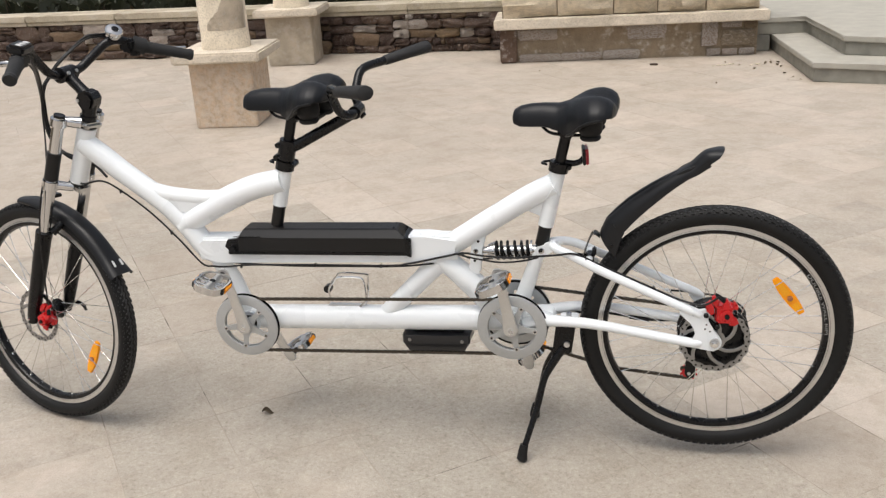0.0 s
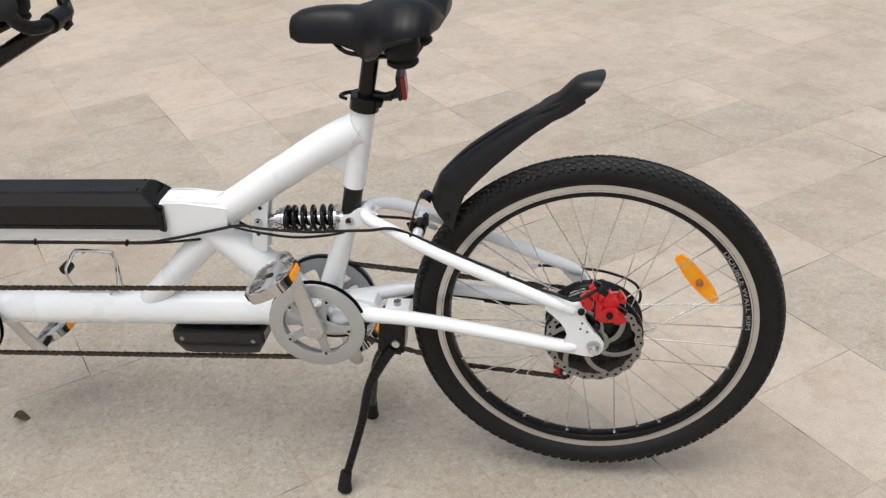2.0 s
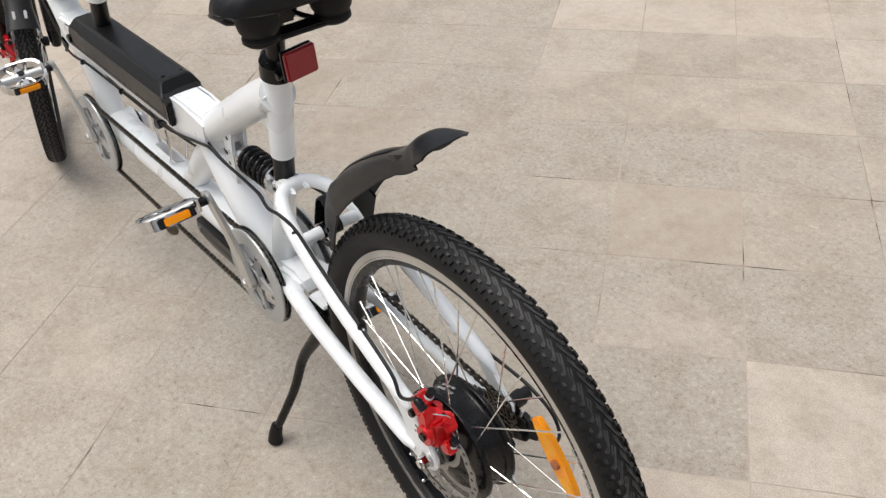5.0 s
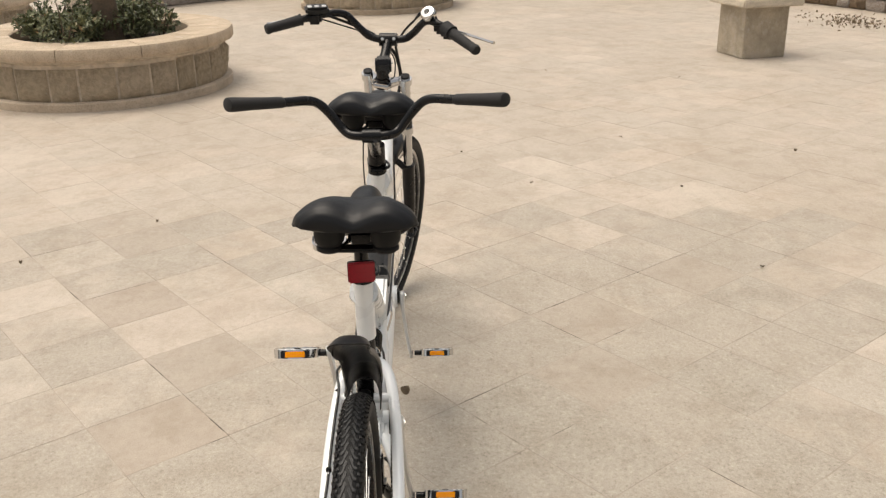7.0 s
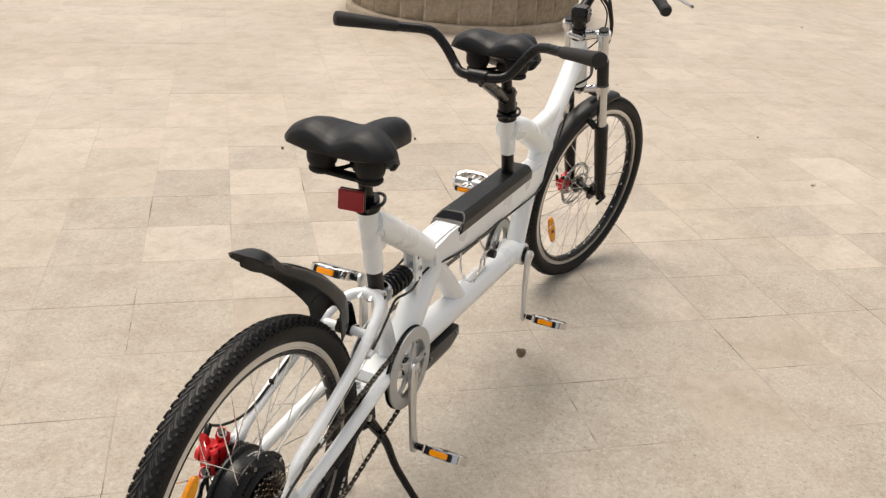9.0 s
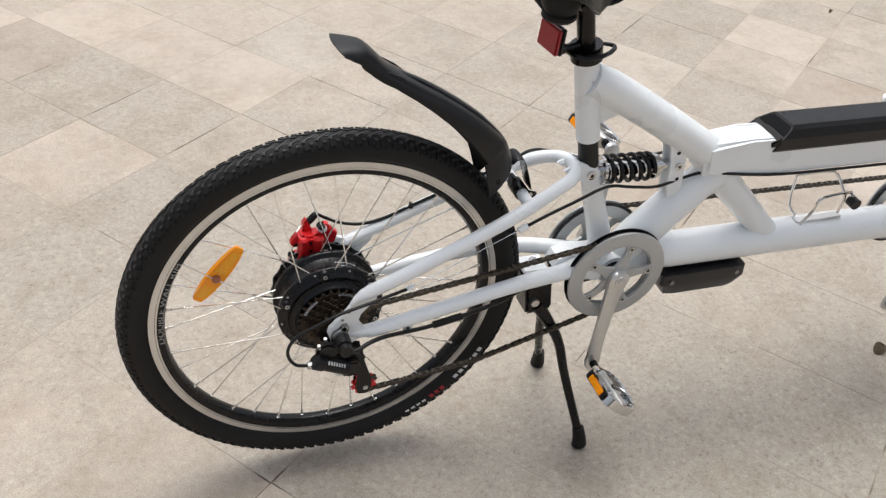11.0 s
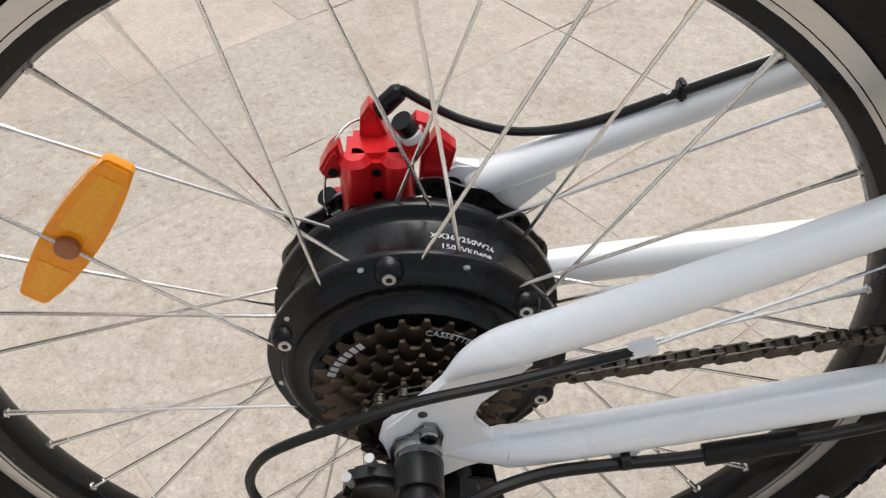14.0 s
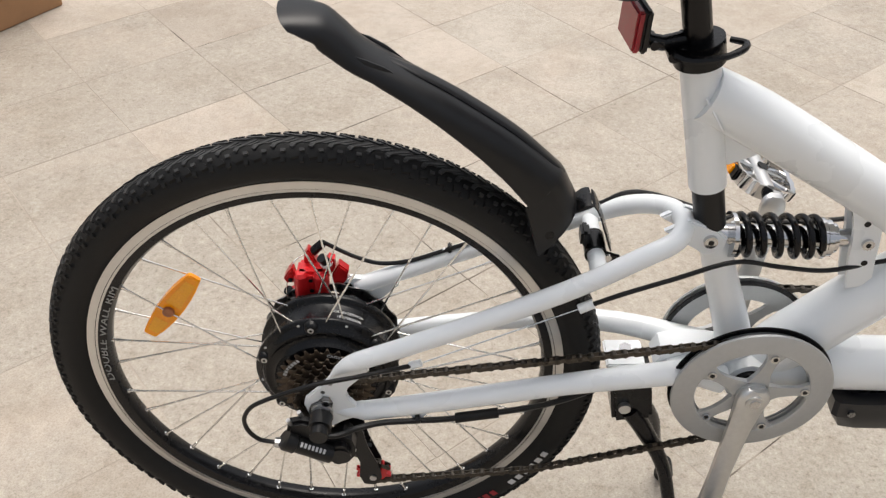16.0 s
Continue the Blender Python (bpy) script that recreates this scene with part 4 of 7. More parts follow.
for s in (-1, 1):
    tube("chainstay", [(-0.014 if s > 0 else -0.030, s * 0.067, 0.350), (-0.028 if s > 0 else -0.036, s * 0.0665, 0.351), (-0.045, s * 0.066, 0.3515), (-0.06, s * 0.066, 0.352), (-0.16, s * 0.063, 0.368), (-0.28, s * 0.056, 0.385), (-0.36, s * 0.045, 0.386), (-0.43, s * 0.03, 0.378), (-0.47, s * 0.028, 0.365)], [0.003 if s > 0 else 0.007, 0.0078 if s > 0 else 0.0095, 0.0112, 0.012, 0.0122, 0.0128, 0.014, 0.0155, 0.017], swing, 5)
    part("pivot_lug", plate(B(), [(-0.375, 0.578), (-0.40, 0.562), (-0.423, 0.545), (-0.441, 0.552), (-0.443, 0.568), (-0.43, 0.580), (-0.40, 0.592)], s * 0.0125 - 0.0045, s * 0.0125 + 0.0045, 0.002), "white", swing)
    part("pivot_bolt", rod(B(), (-0.4245, s * 0.0165, 0.567), (-0.4245, s * 0.0215, 0.567), 0.0075, 16), "chrome", swing)
    part("bolt_bore", rod(B(), (-0.4245, s * 0.0212, 0.567), (-0.4245, s * 0.0220, 0.567), 0.0034, 6), "black", swing)
tube("bridge", [(-0.306, -0.054, 0.546), (-0.306, 0.054, 0.546)], 0.0095, swing)
tube("strut", [(-0.434, 0, 0.556), (-0.452, 0, 0.50), (-0.476, 0, 0.43), (-0.49, 0, 0.385)], [0.017, 0.0185, 0.021, 0.022], swing, 3)
part("yoke", plate(B(), [(-0.398, 0.368), (-0.390, 0.378), (-0.398, 0.396), (-0.424, 0.404), (-0.47, 0.398), (-0.48, 0.372)], -0.026, 0.026, 0.008), "white", swing)
part("stand_bracket", box(B(), (-0.357, 0, 0.378), (0.046, 0.044, 0.007), 0.002), "white", swing)
part("stand_bolt", rod(B(), (-0.358, 0, 0.380), (-0.358, 0, 0.390), 0.0075, 6), "shockmetal", swing)
DROP_R = [(-0.046, 0.442), (-0.034, 0.434), (-0.025, 0.425), (-0.006, 0.399), (0.018, 0.375), (0.021, 0.363), (0.014, 0.348), (0.012, 0.327), (0.002, 0.320), (-0.014, 0.328), (-0.024, 0.340), (-0.041, 0.342), (-0.050, 0.352), (-0.040, 0.362), (-0.030, 0.372), (-0.027, 0.383), (-0.031, 0.395), (-0.043, 0.405), (-0.058, 0.420)]
part("dropout", plate(B(), [(x, z) for x, z in DROP_R], 0.063, 0.070, 0.002), "white", swing)
for x, z in ((-0.013, 0.400), (-0.003, 0.386)):
    part("dropout_hole", rod(B(), (x, 0.0690, z), (x, 0.0703, z), 0.0026, 14), "rotor", swing, "small threaded eyelet")
DROP_L = [(-0.046, 0.440), (-0.038, 0.442), (-0.026, 0.445), (-0.015, 0.439), (-0.013, 0.428), (-0.020, 0.418), (-0.015, 0.405), (-0.002, 0.388), (0.010, 0.374), (0.017, 0.361), (0.017, 0.348), (0.010, 0.337), (-0.003, 0.331), (-0.016, 0.334), (-0.030, 0.339), (-0.070, 0.341), (-0.070, 0.357), (-0.050, 0.362), (-0.044, 0.376), (-0.051, 0.392), (-0.058, 0.407), (-0.085, 0.429), (-0.085, 0.440)]
part("dropout", plate(B(), DROP_L, -0.071, -0.063, 0.002), "white", swing)
for x, z in ((-0.023, 0.4295), (0.004, 0.4005)):
    part("adaptor_bolt", sweep(B(), [(x, -0.062, z), (x, -0.076, z), (x, -0.0775, z)], [0.0062, 0.0062, 0.0046], 18), "black", swing)
for x, z in ((-0.021, 0.404), (-0.024, 0.392), (-0.012, 0.386)):
    part("dropout_hole", rod(B(), (x, -0.0700, z), (x, -0.0713, z), 0.0024, 14), "rotor", swing, "small threaded eyelet")

# ---- rear shock
shock = part("rear_shock", rod(B(), (-0.594, 0, 0.557), (-0.540, 0, 0.5580), 0.0100, 20), "chrome", bike, "coil-over rear shock with black spring and chrome body")
part("damper", rod(B(), (-0.545, 0, 0.5580), (-0.435, 0, 0.5625), 0.0125, 24), "chrome", shock)
for x0, x1, r in ((-0.5620, -0.5575, 0.0165), (-0.5560, -0.5500, 0.0205), (-0.5485, -0.5445, 0.0230)):
    part("adjuster_ring", rod(B(), (x0, 0, 0.5580), (x1, 0, 0.5580), r, 16), "chrome", shock)
part("spring_seat", rod(B(), (-0.4525, 0, 0.5622), (-0.4480, 0, 0.5624), 0.0250, 28), "chrome", shock)
n, turns = 180, 6.0
pts = []
for k in range(n + 1):
    t = k / n
    a = 2 * math.pi * turns * t
    f = 0.55 * t + 0.45 * t * t * (3 - 2 * t)
    pts.append((-0.543 + 0.089 * f, 0.0215 * math.cos(a), 0.5585 + 0.004 * f + 0.0215 * math.sin(a)))
part("spring", sweep(B(), pts, 0.0038, 12), "black", shock, "glossy black coil spring")
part("shock_eye", rod(B(), (-0.427, -0.011, 0.5650), (-0.427, 0.011, 0.5650), 0.013, 20), "chrome", shock)
part("shock_eye", rod(B(), (-0.594, -0.011, 0.557), (-0.594, 0.011, 0.557), 0.011, 20), "chrome", shock)
part("clevis", box(B(), (-0.415, 0, 0.573), (0.03, 0.030, 0.014), 0.003, Matrix.Rotation(radians(20), 4, "Y")), "alloy", shock)


# ---- wheels, built round their own centre in the xz plane
def spoke_wheel(name, centre, turn, hub_r, hub_y, label, lace):
    """Tyre with tread blocks, two-tone rim, crossed spokes with nipples, reflector."""
    m = Matrix.Translation(centre)
    if turn is not None:
        m = turn @ m
    w = part(name, lathe(B(), [(0.2850, -0.0125), (0.2725, -0.0135), (0.2625, -0.0110), (0.2590, -0.0050), (0.2590, 0.0050), (0.2625, 0.0110), (0.2725, 0.0135), (0.2850, 0.0125), (0.2790, 0.0100), (0.2790, -0.0100)], seg=120), "black", bike, label)
    root = w
    root.matrix_basis = Matrix.Translation(-bike.location) @ m
    # tyre body
    prof = []
    for k in range(25):
        a = radians(-128 + 256 * k / 24)
        prof.append((0.3055 + 0.0225 * math.cos(a) + (0.001 if abs(a) < 0.5 else 0), 0.0245 * math.sin(a)))
    prof = [(0.2845, -0.0115)] + prof + [(0.2845, 0.0115)]
    part("tyre", lathe(B(), prof, seg=120), "rubber", root, "black rubber tyre with paler chevron tread")
    # tread: a chevron pair, shoulder and side blocks, repeated round the tyre
    bm = B()

    flank = B()

    def block(pts, a0, r_in, r_out, bm=bm):
        """pts: (degrees round the tyre, across in metres) of a four-cornered block."""
        lo, hi = [], []
        for da, y in pts:
            t = radians(a0 + da)
            base = 0.3055 + 0.0225 * math.sqrt(max(0.0, 1 - (y / 0.0246) ** 2))
            for rr, lst, k in ((base + r_in, lo, 1.0), (base + r_out, hi, 0.95 if abs(y) < 0.0125 else 1.11)):
                lst.append(bm.verts.new((rr * math.cos(t), y * k, rr * math.sin(t))))
        n_ = len(lo)
        bm.faces.new(hi)
        for i in range(n_):
            bm.faces.new((lo[i], lo[(i + 1) % n_], hi[(i + 1) % n_], hi[i]))
    st = 360 / 108
    for k in range(108):
        for s in (-1, 1):
            a = (k + (0.5 if s > 0 else 0)) * st
            block([(0.00 * st, s * 0.0122), (0.22 * st, s * 0.0126), (0.36 * st, s * 0.0098), (1.30 * st, s * 0.0020), (1.16 * st, s * 0.0008), (0.10 * st, s * 0.0088)], a, -0.002, 0.0027)
            block([(0.66 * st, s * 0.0075), (0.90 * st, s * 0.0082), (1.42 * st, s * 0.0040), (1.34 * st, s * 0.0026)], a, -0.002, 0.0019)
            block([(0.54 * st, s * 0.0132), (0.80 * st, s * 0.0132), (0.82 * st, s * 0.0156), (0.58 * st, s * 0.0159)], a, -0.002, 0.0022)
            block([(0.00 * st, s * 0.0164), (0.36 * st, s * 0.0156), (0.52 * st, s * 0.0198), (0.10 * st, s * 0.0208)], a, -0.003, 0.0026, flank)
            block([(0.54 * st, s * 0.0190), (0.80 * st, s * 0.0190), (0.78 * st, s * 0.0218), (0.56 * st, s * 0.0218)], a, -0.004, 0.0010, flank)
    bmesh.ops.recalc_face_normals(bm, faces=bm.faces)
    tr = part("tread", bm, "tread", root, "knobbly chevron tread", smooth=False)
    tr["kind"] = "stuff"
    bmesh.ops.recalc_face_normals(flank, faces=flank.faces)
    fl = part("shoulder_tread", flank, "rubber", root, smooth=False)
    fl["kind"] = "stuff"
    # rim: dark body with a machined silver band on each wall
    for s in (-1, 1):
        for r0, r1 in ((0.2850, 0.2757), (0.2750, 0.2722)):
            part("brake_band", lathe(B(), [(r0, s * 0.0125), (r0, s * 0.0136), (r1, s * 0.0141), (r1, s * 0.0125)], seg=120), "rimsilver", root)
    # spokes and nipples
    first_s = first_n = None
    for k in range(36):
        side = k % 2
        lean = lace if k // 2 % 2 == 0 else -lace
        a, b = radians(10 * k + 0.4), radians(10 * k + 0.4 + lean)
        rim_p = V((0.2615 * math.cos(a), (-0.003, 0.003)[side], 0.2615 * math.sin(a)))
        hub_p = V((hub_r * math.cos(b), hub_y[side] + (0.0025 if lean < 0 else -0.0015) * (1 if side else -1), hub_r * math.sin(b)))
        d = rim_p - hub_p
        mm = Matrix.Translation(hub_p) @ d.to_track_quat("Z", "Y").to_matrix().to_4x4() @ Matrix.Diagonal((1, 1, d.length, 1))
        mn = Matrix.Translation(rim_p) @ (-d).to_track_quat("Z", "Y").to_matrix().to_4x4()
        if first_s is None:
            first_s = part("spoke", rod(B(), (0, 0, 0), (0, 0, 1), 0.00115, 8), "steel", root)
            bm = B()
            sweep(bm, [(0, 0, -0.004), (0, 0, 0.004), (0, 0, 0.0045), (0, 0, 0.016)], [0.0030, 0.0030, 0.0019, 0.0017], 8)
            first_n = part("nipple", bm, "steel", root)
            first_s.matrix_basis, first_n.matrix_basis = mm, mn
        else:
            copy_piece(first_s, mm, root)
            copy_piece(first_n, mn, root)
    return root


def spoke_reflector(root, a, dist, turn, name="reflector"):
    """Orange boat-shaped spoke reflector with a bolt."""
    bm = B()
    out = []
    for sg in (1, -1):
        for k in range(9):
            x = sg * (0.0545 - 0.109 * k / 8)
            out.append((x, sg * (0.0078 + 0.0062 * (1 - (x / 0.055) ** 2))))
        out.append((-sg * 0.0562, sg * 0.0064))
        out.append((-sg * 0.0566, sg * 0.0046))
        out.append((-sg * 0.0566, -sg * 0.0046))
        out.append((-sg * 0.0562, -sg * 0.0064))
    plate(bm, out, -0.0040, 0.0040, 0.0014)
    m = Matrix.Rotation(radians(-a), 4, "Y") @ Matrix.Translation((dist, 0, 0)) @ Matrix.Rotation(radians(turn), 4, "Y")
    part(name, moved(bm, m), "orange", root, "orange plastic spoke reflector")
    bm = B()
    for s in (1, -1):
        plate(bm, [(-0.047, -0.0060), (-0.047, 0.0060), (-0.004, 0.0098), (-0.004, -0.0098)], s * 0.0040, s * 0.0045, 0.0002)
        plate(bm, [(0.024, -0.0090), (0.024, 0.0090), (0.048, 0.0060), (0.048, -0.0060)], s * 0.0040, s * 0.0045, 0.0002)
    part("prism_panel", moved(bm, m), "prism", root, "ribbed orange reflector panel", smooth=False)
    m = m @ Matrix.Translation((0.006, 0, 0))
    bm = B()
    lathe(bm, [(0.0, -0.0092), (0.0050, -0.0090), (0.0066, -0.0080), (0.0066, 0.0080), (0.0050, 0.0090), (0.0, 0.0092)], seg=14, closed=False)
    part(name + "_stud", moved(bm, m), "stud", root, "brown plastic clip over the spoke")


def arc_text(root, text, size, radius, start, sweep_by, y, side, mat, name="rim_lettering"):
    """Letters spread over an arc of the wheel, tops outward, read clockwise from that side."""
    bm, width = letters(text, size)
    k = radians(sweep_by) * radius / width
    for v in bm.verts:
        r = radius + v.co.y
        v.co.x *= k
        if side > 0:
            t = radians(start) + v.co.x / radius
            v.co = V((r * math.cos(t), y + v.co.z, r * math.sin(t)))
        else:
            t = radians(start) - v.co.x / radius
            v.co = V((r * math.cos(t), y - v.co.z, r * math.sin(t)))
    return part(name, bm, mat, root, "small printed lettering", smooth=False)


rear_wheel = spoke_wheel("rear_wheel", RW, None, 0.0805, (-0.0325, 0.0070), "26-inch rear wheel with black hub motor", 18)
spoke_reflector(rear_wheel, 30, 0.200, 82)
arc_text(rear_wheel, "DOUBLE WALL RIM", 0.0120, 0.2625, -3, 34.5, 0.0126, 1, "greyink")
arc_text(rear_wheel, "DOUBLE WALL RIM", 0.0120, 0.2625, 37.5, 36.5, -0.0126, -1, "greyink")


def bar_row(root, a0, a1, radius, h, y, mat, name, n):
    """Short plain bars round the wheel in place of unreadable print."""
    bm = B()
    step = (a1 - a0) / n
    for k in range(n):
        a = radians(a0 + (k + 0.5) * step)
        w = radius * radians(step) * 0.62
        m = Matrix.Rotation(-a, 4, "Y") @ Matrix.Translation((radius, y, 0))
        box(bm, (0, 0, 0), (h, 0.0005, w), 0, None)
        bmesh.ops.transform(bm, matrix=m, verts=bm.verts[-8:])
    return part(name, bm, mat, root, smooth=False)


bar_row(rear_wheel, 206, 222, 0.3035, 0.008, 0.0246, "ink", "sidewall_print", 6)
bar_row(rear_wheel, 226, 233, 0.3035, 0.010, 0.0246, "redlens", "sidewall_print", 3)
bar_row(rear_wheel, 234, 243, 0.3035, 0.005, 0.0246, "ink", "sidewall_print", 4)

# hub motor
bm = lathe(B(), [(0.0, -0.050), (0.030, -0.050), (0.040, -0.046), (0.070, -0.042), (0.082, -0.039), (0.0862, -0.0375), (0.0868, -0.0365), (0.0868, -0.0305), (0.0860, -0.0295), (0.0812, -0.0285), (0.0795, -0.0270), (0.0786, -0.0245), (0.0786, -0.0030), (0.0795, 0.0000), (0.0815, 0.0028), (0.0862, 0.0036), (0.0870, 0.0045), (0.0870, 0.0088), (0.0862, 0.0100), (0.0815, 0.0108), (0.0775, 0.0150), (0.0752, 0.0180), (0.0735, 0.0188), (0.0722, 0.0184), (0.0705, 0.0174), (0.0665, 0.0172), (0.0630, 0.0184), (0.0605, 0.0225), (0.0585, 0.0255), (0.0, 0.0258)], seg=120, closed=False)
hub = part("hub_motor", bm, "black", rear_wheel, "round black hub motor casing with a recessed dish", angle=50)
for k in range(6):
    a = radians(60 * k + 20.8)
    c = V((0.0780 * math.cos(a), 0.0085, 0.0780 * math.sin(a)))
    part("screw_boss", sweep(B(), [c, c + V((0, 0.006, 0)), c + V((0, 0.0086, 0)), c + V((0, 0.0094, 0))], [0.0088, 0.0082, 0.0066, 0.0052], 20), "black", hub)
    part("screw", rod(B(), c + V((0, 0.0088, 0)), c + V((0, 0.0104, 0)), 0.0037, 14), "alloy", hub)
    part("screw_bore", rod(B(), c + V((0, 0.0100, 0)), c + V((0, 0.0106, 0)), 0.0020, 6), "black", hub)
rivet0 = None
for side_y, d in ((0.0100, 1), (-0.0370, -1)):
    for k in range(9):
        a = radians(40 * k + (30.4 if d > 0 else 20.4))
        m = Matrix.Translation((0.0815 * math.cos(a), side_y, 0.0815 * math.sin(a)))
        if rivet0 is None:
            rivet0 = part("spoke_head", lathe(B(), [(0.0, -0.001), (0.0021, -0.001), (0.0021, 0.0008), (0.0012, 0.0016), (0.0, 0.0018)], seg=10, closed=False), "alloy", hub)
            rivet0.matrix_basis = m
        else:
            copy_piece(rivet0, m, hub)
for row_, txt in enumerate(("XX36V250W26", "1501VK0408")):
    bm, _ = letters(txt, 0.0058)
    for v in bm.verts:
        t = radians(97 + 4 * row_) + v.co.x / 0.0785
        v.co = V(((0.0787 + v.co.z) * math.cos(t), -0.0125 - v.co.y + 0.0082 * row_, (0.0787 + v.co.z) * math.sin(t)))
    part("motor_print", bm, "ink", hub, "white printed type number", smooth=False)

# freewheel
dish = part("freewheel", lathe(B(), [(0.0, 0.0135), (0.046, 0.0135), (0.046, 0.0290), (0.0, 0.0290)], seg=48, closed=False), "black", rear_wheel, "stepped brown steel freewheel sprockets")
bm, _ = letters("CASSETTE", 0.0058)
for v in bm.verts:
    t = radians(96) + v.co.x / 0.0505
    v.co = V(((0.0488 + v.co.y) * math.cos(t), 0.0324 + v.co.z, (0.0488 + v.co.y) * math.sin(t)))
part("sprocket_print", bm, "ink", dish, smooth=False)
bar_row(dish, 19, 57, 0.0506, 0.0044, 0.0324, "ink", "sprocket_print", 7)


def sprocket(name, teeth, centre, y, thick, mat, parent, hole=0.0):
    rp = teeth * 0.0127 / (2 * math.pi)
    out = []
    for k in range(teeth):
        for f, r in ((0.0, rp - 0.0035), (0.22, rp - 0.003), (0.40, rp + 0.0028), (0.60, rp + 0.0028), (0.78, rp - 0.003)):
            a = 2 * math.pi * (k + f) / teeth
            out.append((centre[0] + r * math.cos(a), centre[2] + r * math.sin(a)))
    if not hole:
        return part(name, plate(B(), out, y - thick / 2, y + thick / 2), mat, parent, smooth=False)
    bm = B()
    n = len(out)
    loops = []
    for ring_, yy in ((0, y - thick / 2), (1, y - thick / 2), (1, y + thick / 2), (0, y + thick / 2)):
        if ring_:
            loops.append([bm.verts.new((x, yy, z)) for x, z in out])
        else:
            loops.append([bm.verts.new((centre[0] + hole * math.cos(2 * math.pi * k / n), yy, centre[2] + hole * math.sin(2 * math.pi * k / n))) for k in range(n)])
    for i in range(4):
        a, b = loops[i], loops[(i + 1) % 4]
        for k in range(n):
            bm.faces.new((a[k], a[(k + 1) % n], b[(k + 1) % n], b[k]))
    return part(name, bm, mat, parent, smooth=False)


for y, teeth in ((0.0310, 28), (0.0378, 24), (0.0430, 21), (0.0478, 18), (0.0524, 16), (0.0566, 14)):
    sprocket("sprocket", teeth, (0, 0, 0), y, 0.0022, "cog", dish)
part("spacer", rod(B(), (0, 0.029, 0), (0, 0.0570, 0), 0.0235, 28), "cog", dish)
part("lock_ring", rod(B(), (0, 0.054, 0), (0, 0.0620, 0), 0.017, 24), "cog", dish)
part("axle", rod(B(), (0, -0.088, 0), (0, 0.094, 0), 0.006, 16), "steel", rear_wheel)
for y0, y1, r, mt, nm in ((0.0705, 0.0760, 0.0130, "alloy", "washer"), (0.0760, 0.0800, 0.0120, "rotor", "axle_nut"), (0.0800, 0.0990, 0.0132, "plastic", "nut_cap"), (0.0990, 0.1115, 0.0104, "plastic", "nut_cap"), (-0.0745, -0.0715, 0.0125, "alloy", "washer"), (-0.084, -0.0745, 0.0098, "chrome", "axle_nut")):
    part(nm, rod(B(), (0, y0, 0), (0, y1, 0), r, 6 if nm == "axle_nut" else 22), mt, rear_wheel)


def brake_rotor(root, y, r_out, name="brake_rotor"):
    """Scalloped, drilled disc on curved arms."""
    bm = B()
    n = 144
    rings = []
    for k in range(n):
        t = 2 * math.pi * k / n
        ro = r_out - 0.0030 * (0.5 - 0.5 * math.cos(18 * t))
        ri = r_out - 0.0150 + 0.0015 * math.cos(18 * t + 1.5)
        rings.append([bm.verts.new((rr * math.cos(t), yy, rr * math.sin(t))) for rr, yy in ((ri, y - 0.001), (ro, y - 0.001), (ro, y + 0.001), (ri, y + 0.001))])
    for k in range(n):
        a, b = rings[k], rings[(k + 1) % n]
        for i in range(4):
            j = (i + 1) % 4
            bm.faces.new((a[i], a[j], b[j], b[i]))
    ring = part(name, bm, "rotor", root, "drilled steel disc brake rotor")
    for k in range(6):
        bm = B()
        pts_ = []
        for q in range(6):
            f = q / 5
            t = radians(60 * k + 50 * f)
            rr = 0.024 + (r_out - 0.013 - 0.024) * f
            pts_.append((rr * math.cos(t), y, rr * math.sin(t)))
        part("rotor_arm", sweep(bm, pts_, 0.0046, 8, 2, side=(0, 1, 0), flat=0.22), "rotor", ring)
    part("rotor_centre", lathe(B(), [(0.018, y - 0.001), (0.027, y - 0.001), (0.027, y + 0.001), (0.018, y + 0.001)], seg=36), "rotor", ring)
    dot0 = None
    for k in range(36):
        t = radians(10 * k)
        rr = r_out - 0.0052 - 0.0042 * (k % 2)
        mm = Matrix.Translation((rr * math.cos(t), y, rr * math.sin(t)))
        if dot0 is None:
            dot0 = part("hole", rod(B(), (0, -0.00125, 0), (0, 0.00125, 0), 0.0026, 12), "black", ring)
            dot0.matrix_basis = mm
        else:
            copy_piece(dot0, mm, ring)
    return ring


brake_rotor(rear_wheel, -0.056, 0.0865)


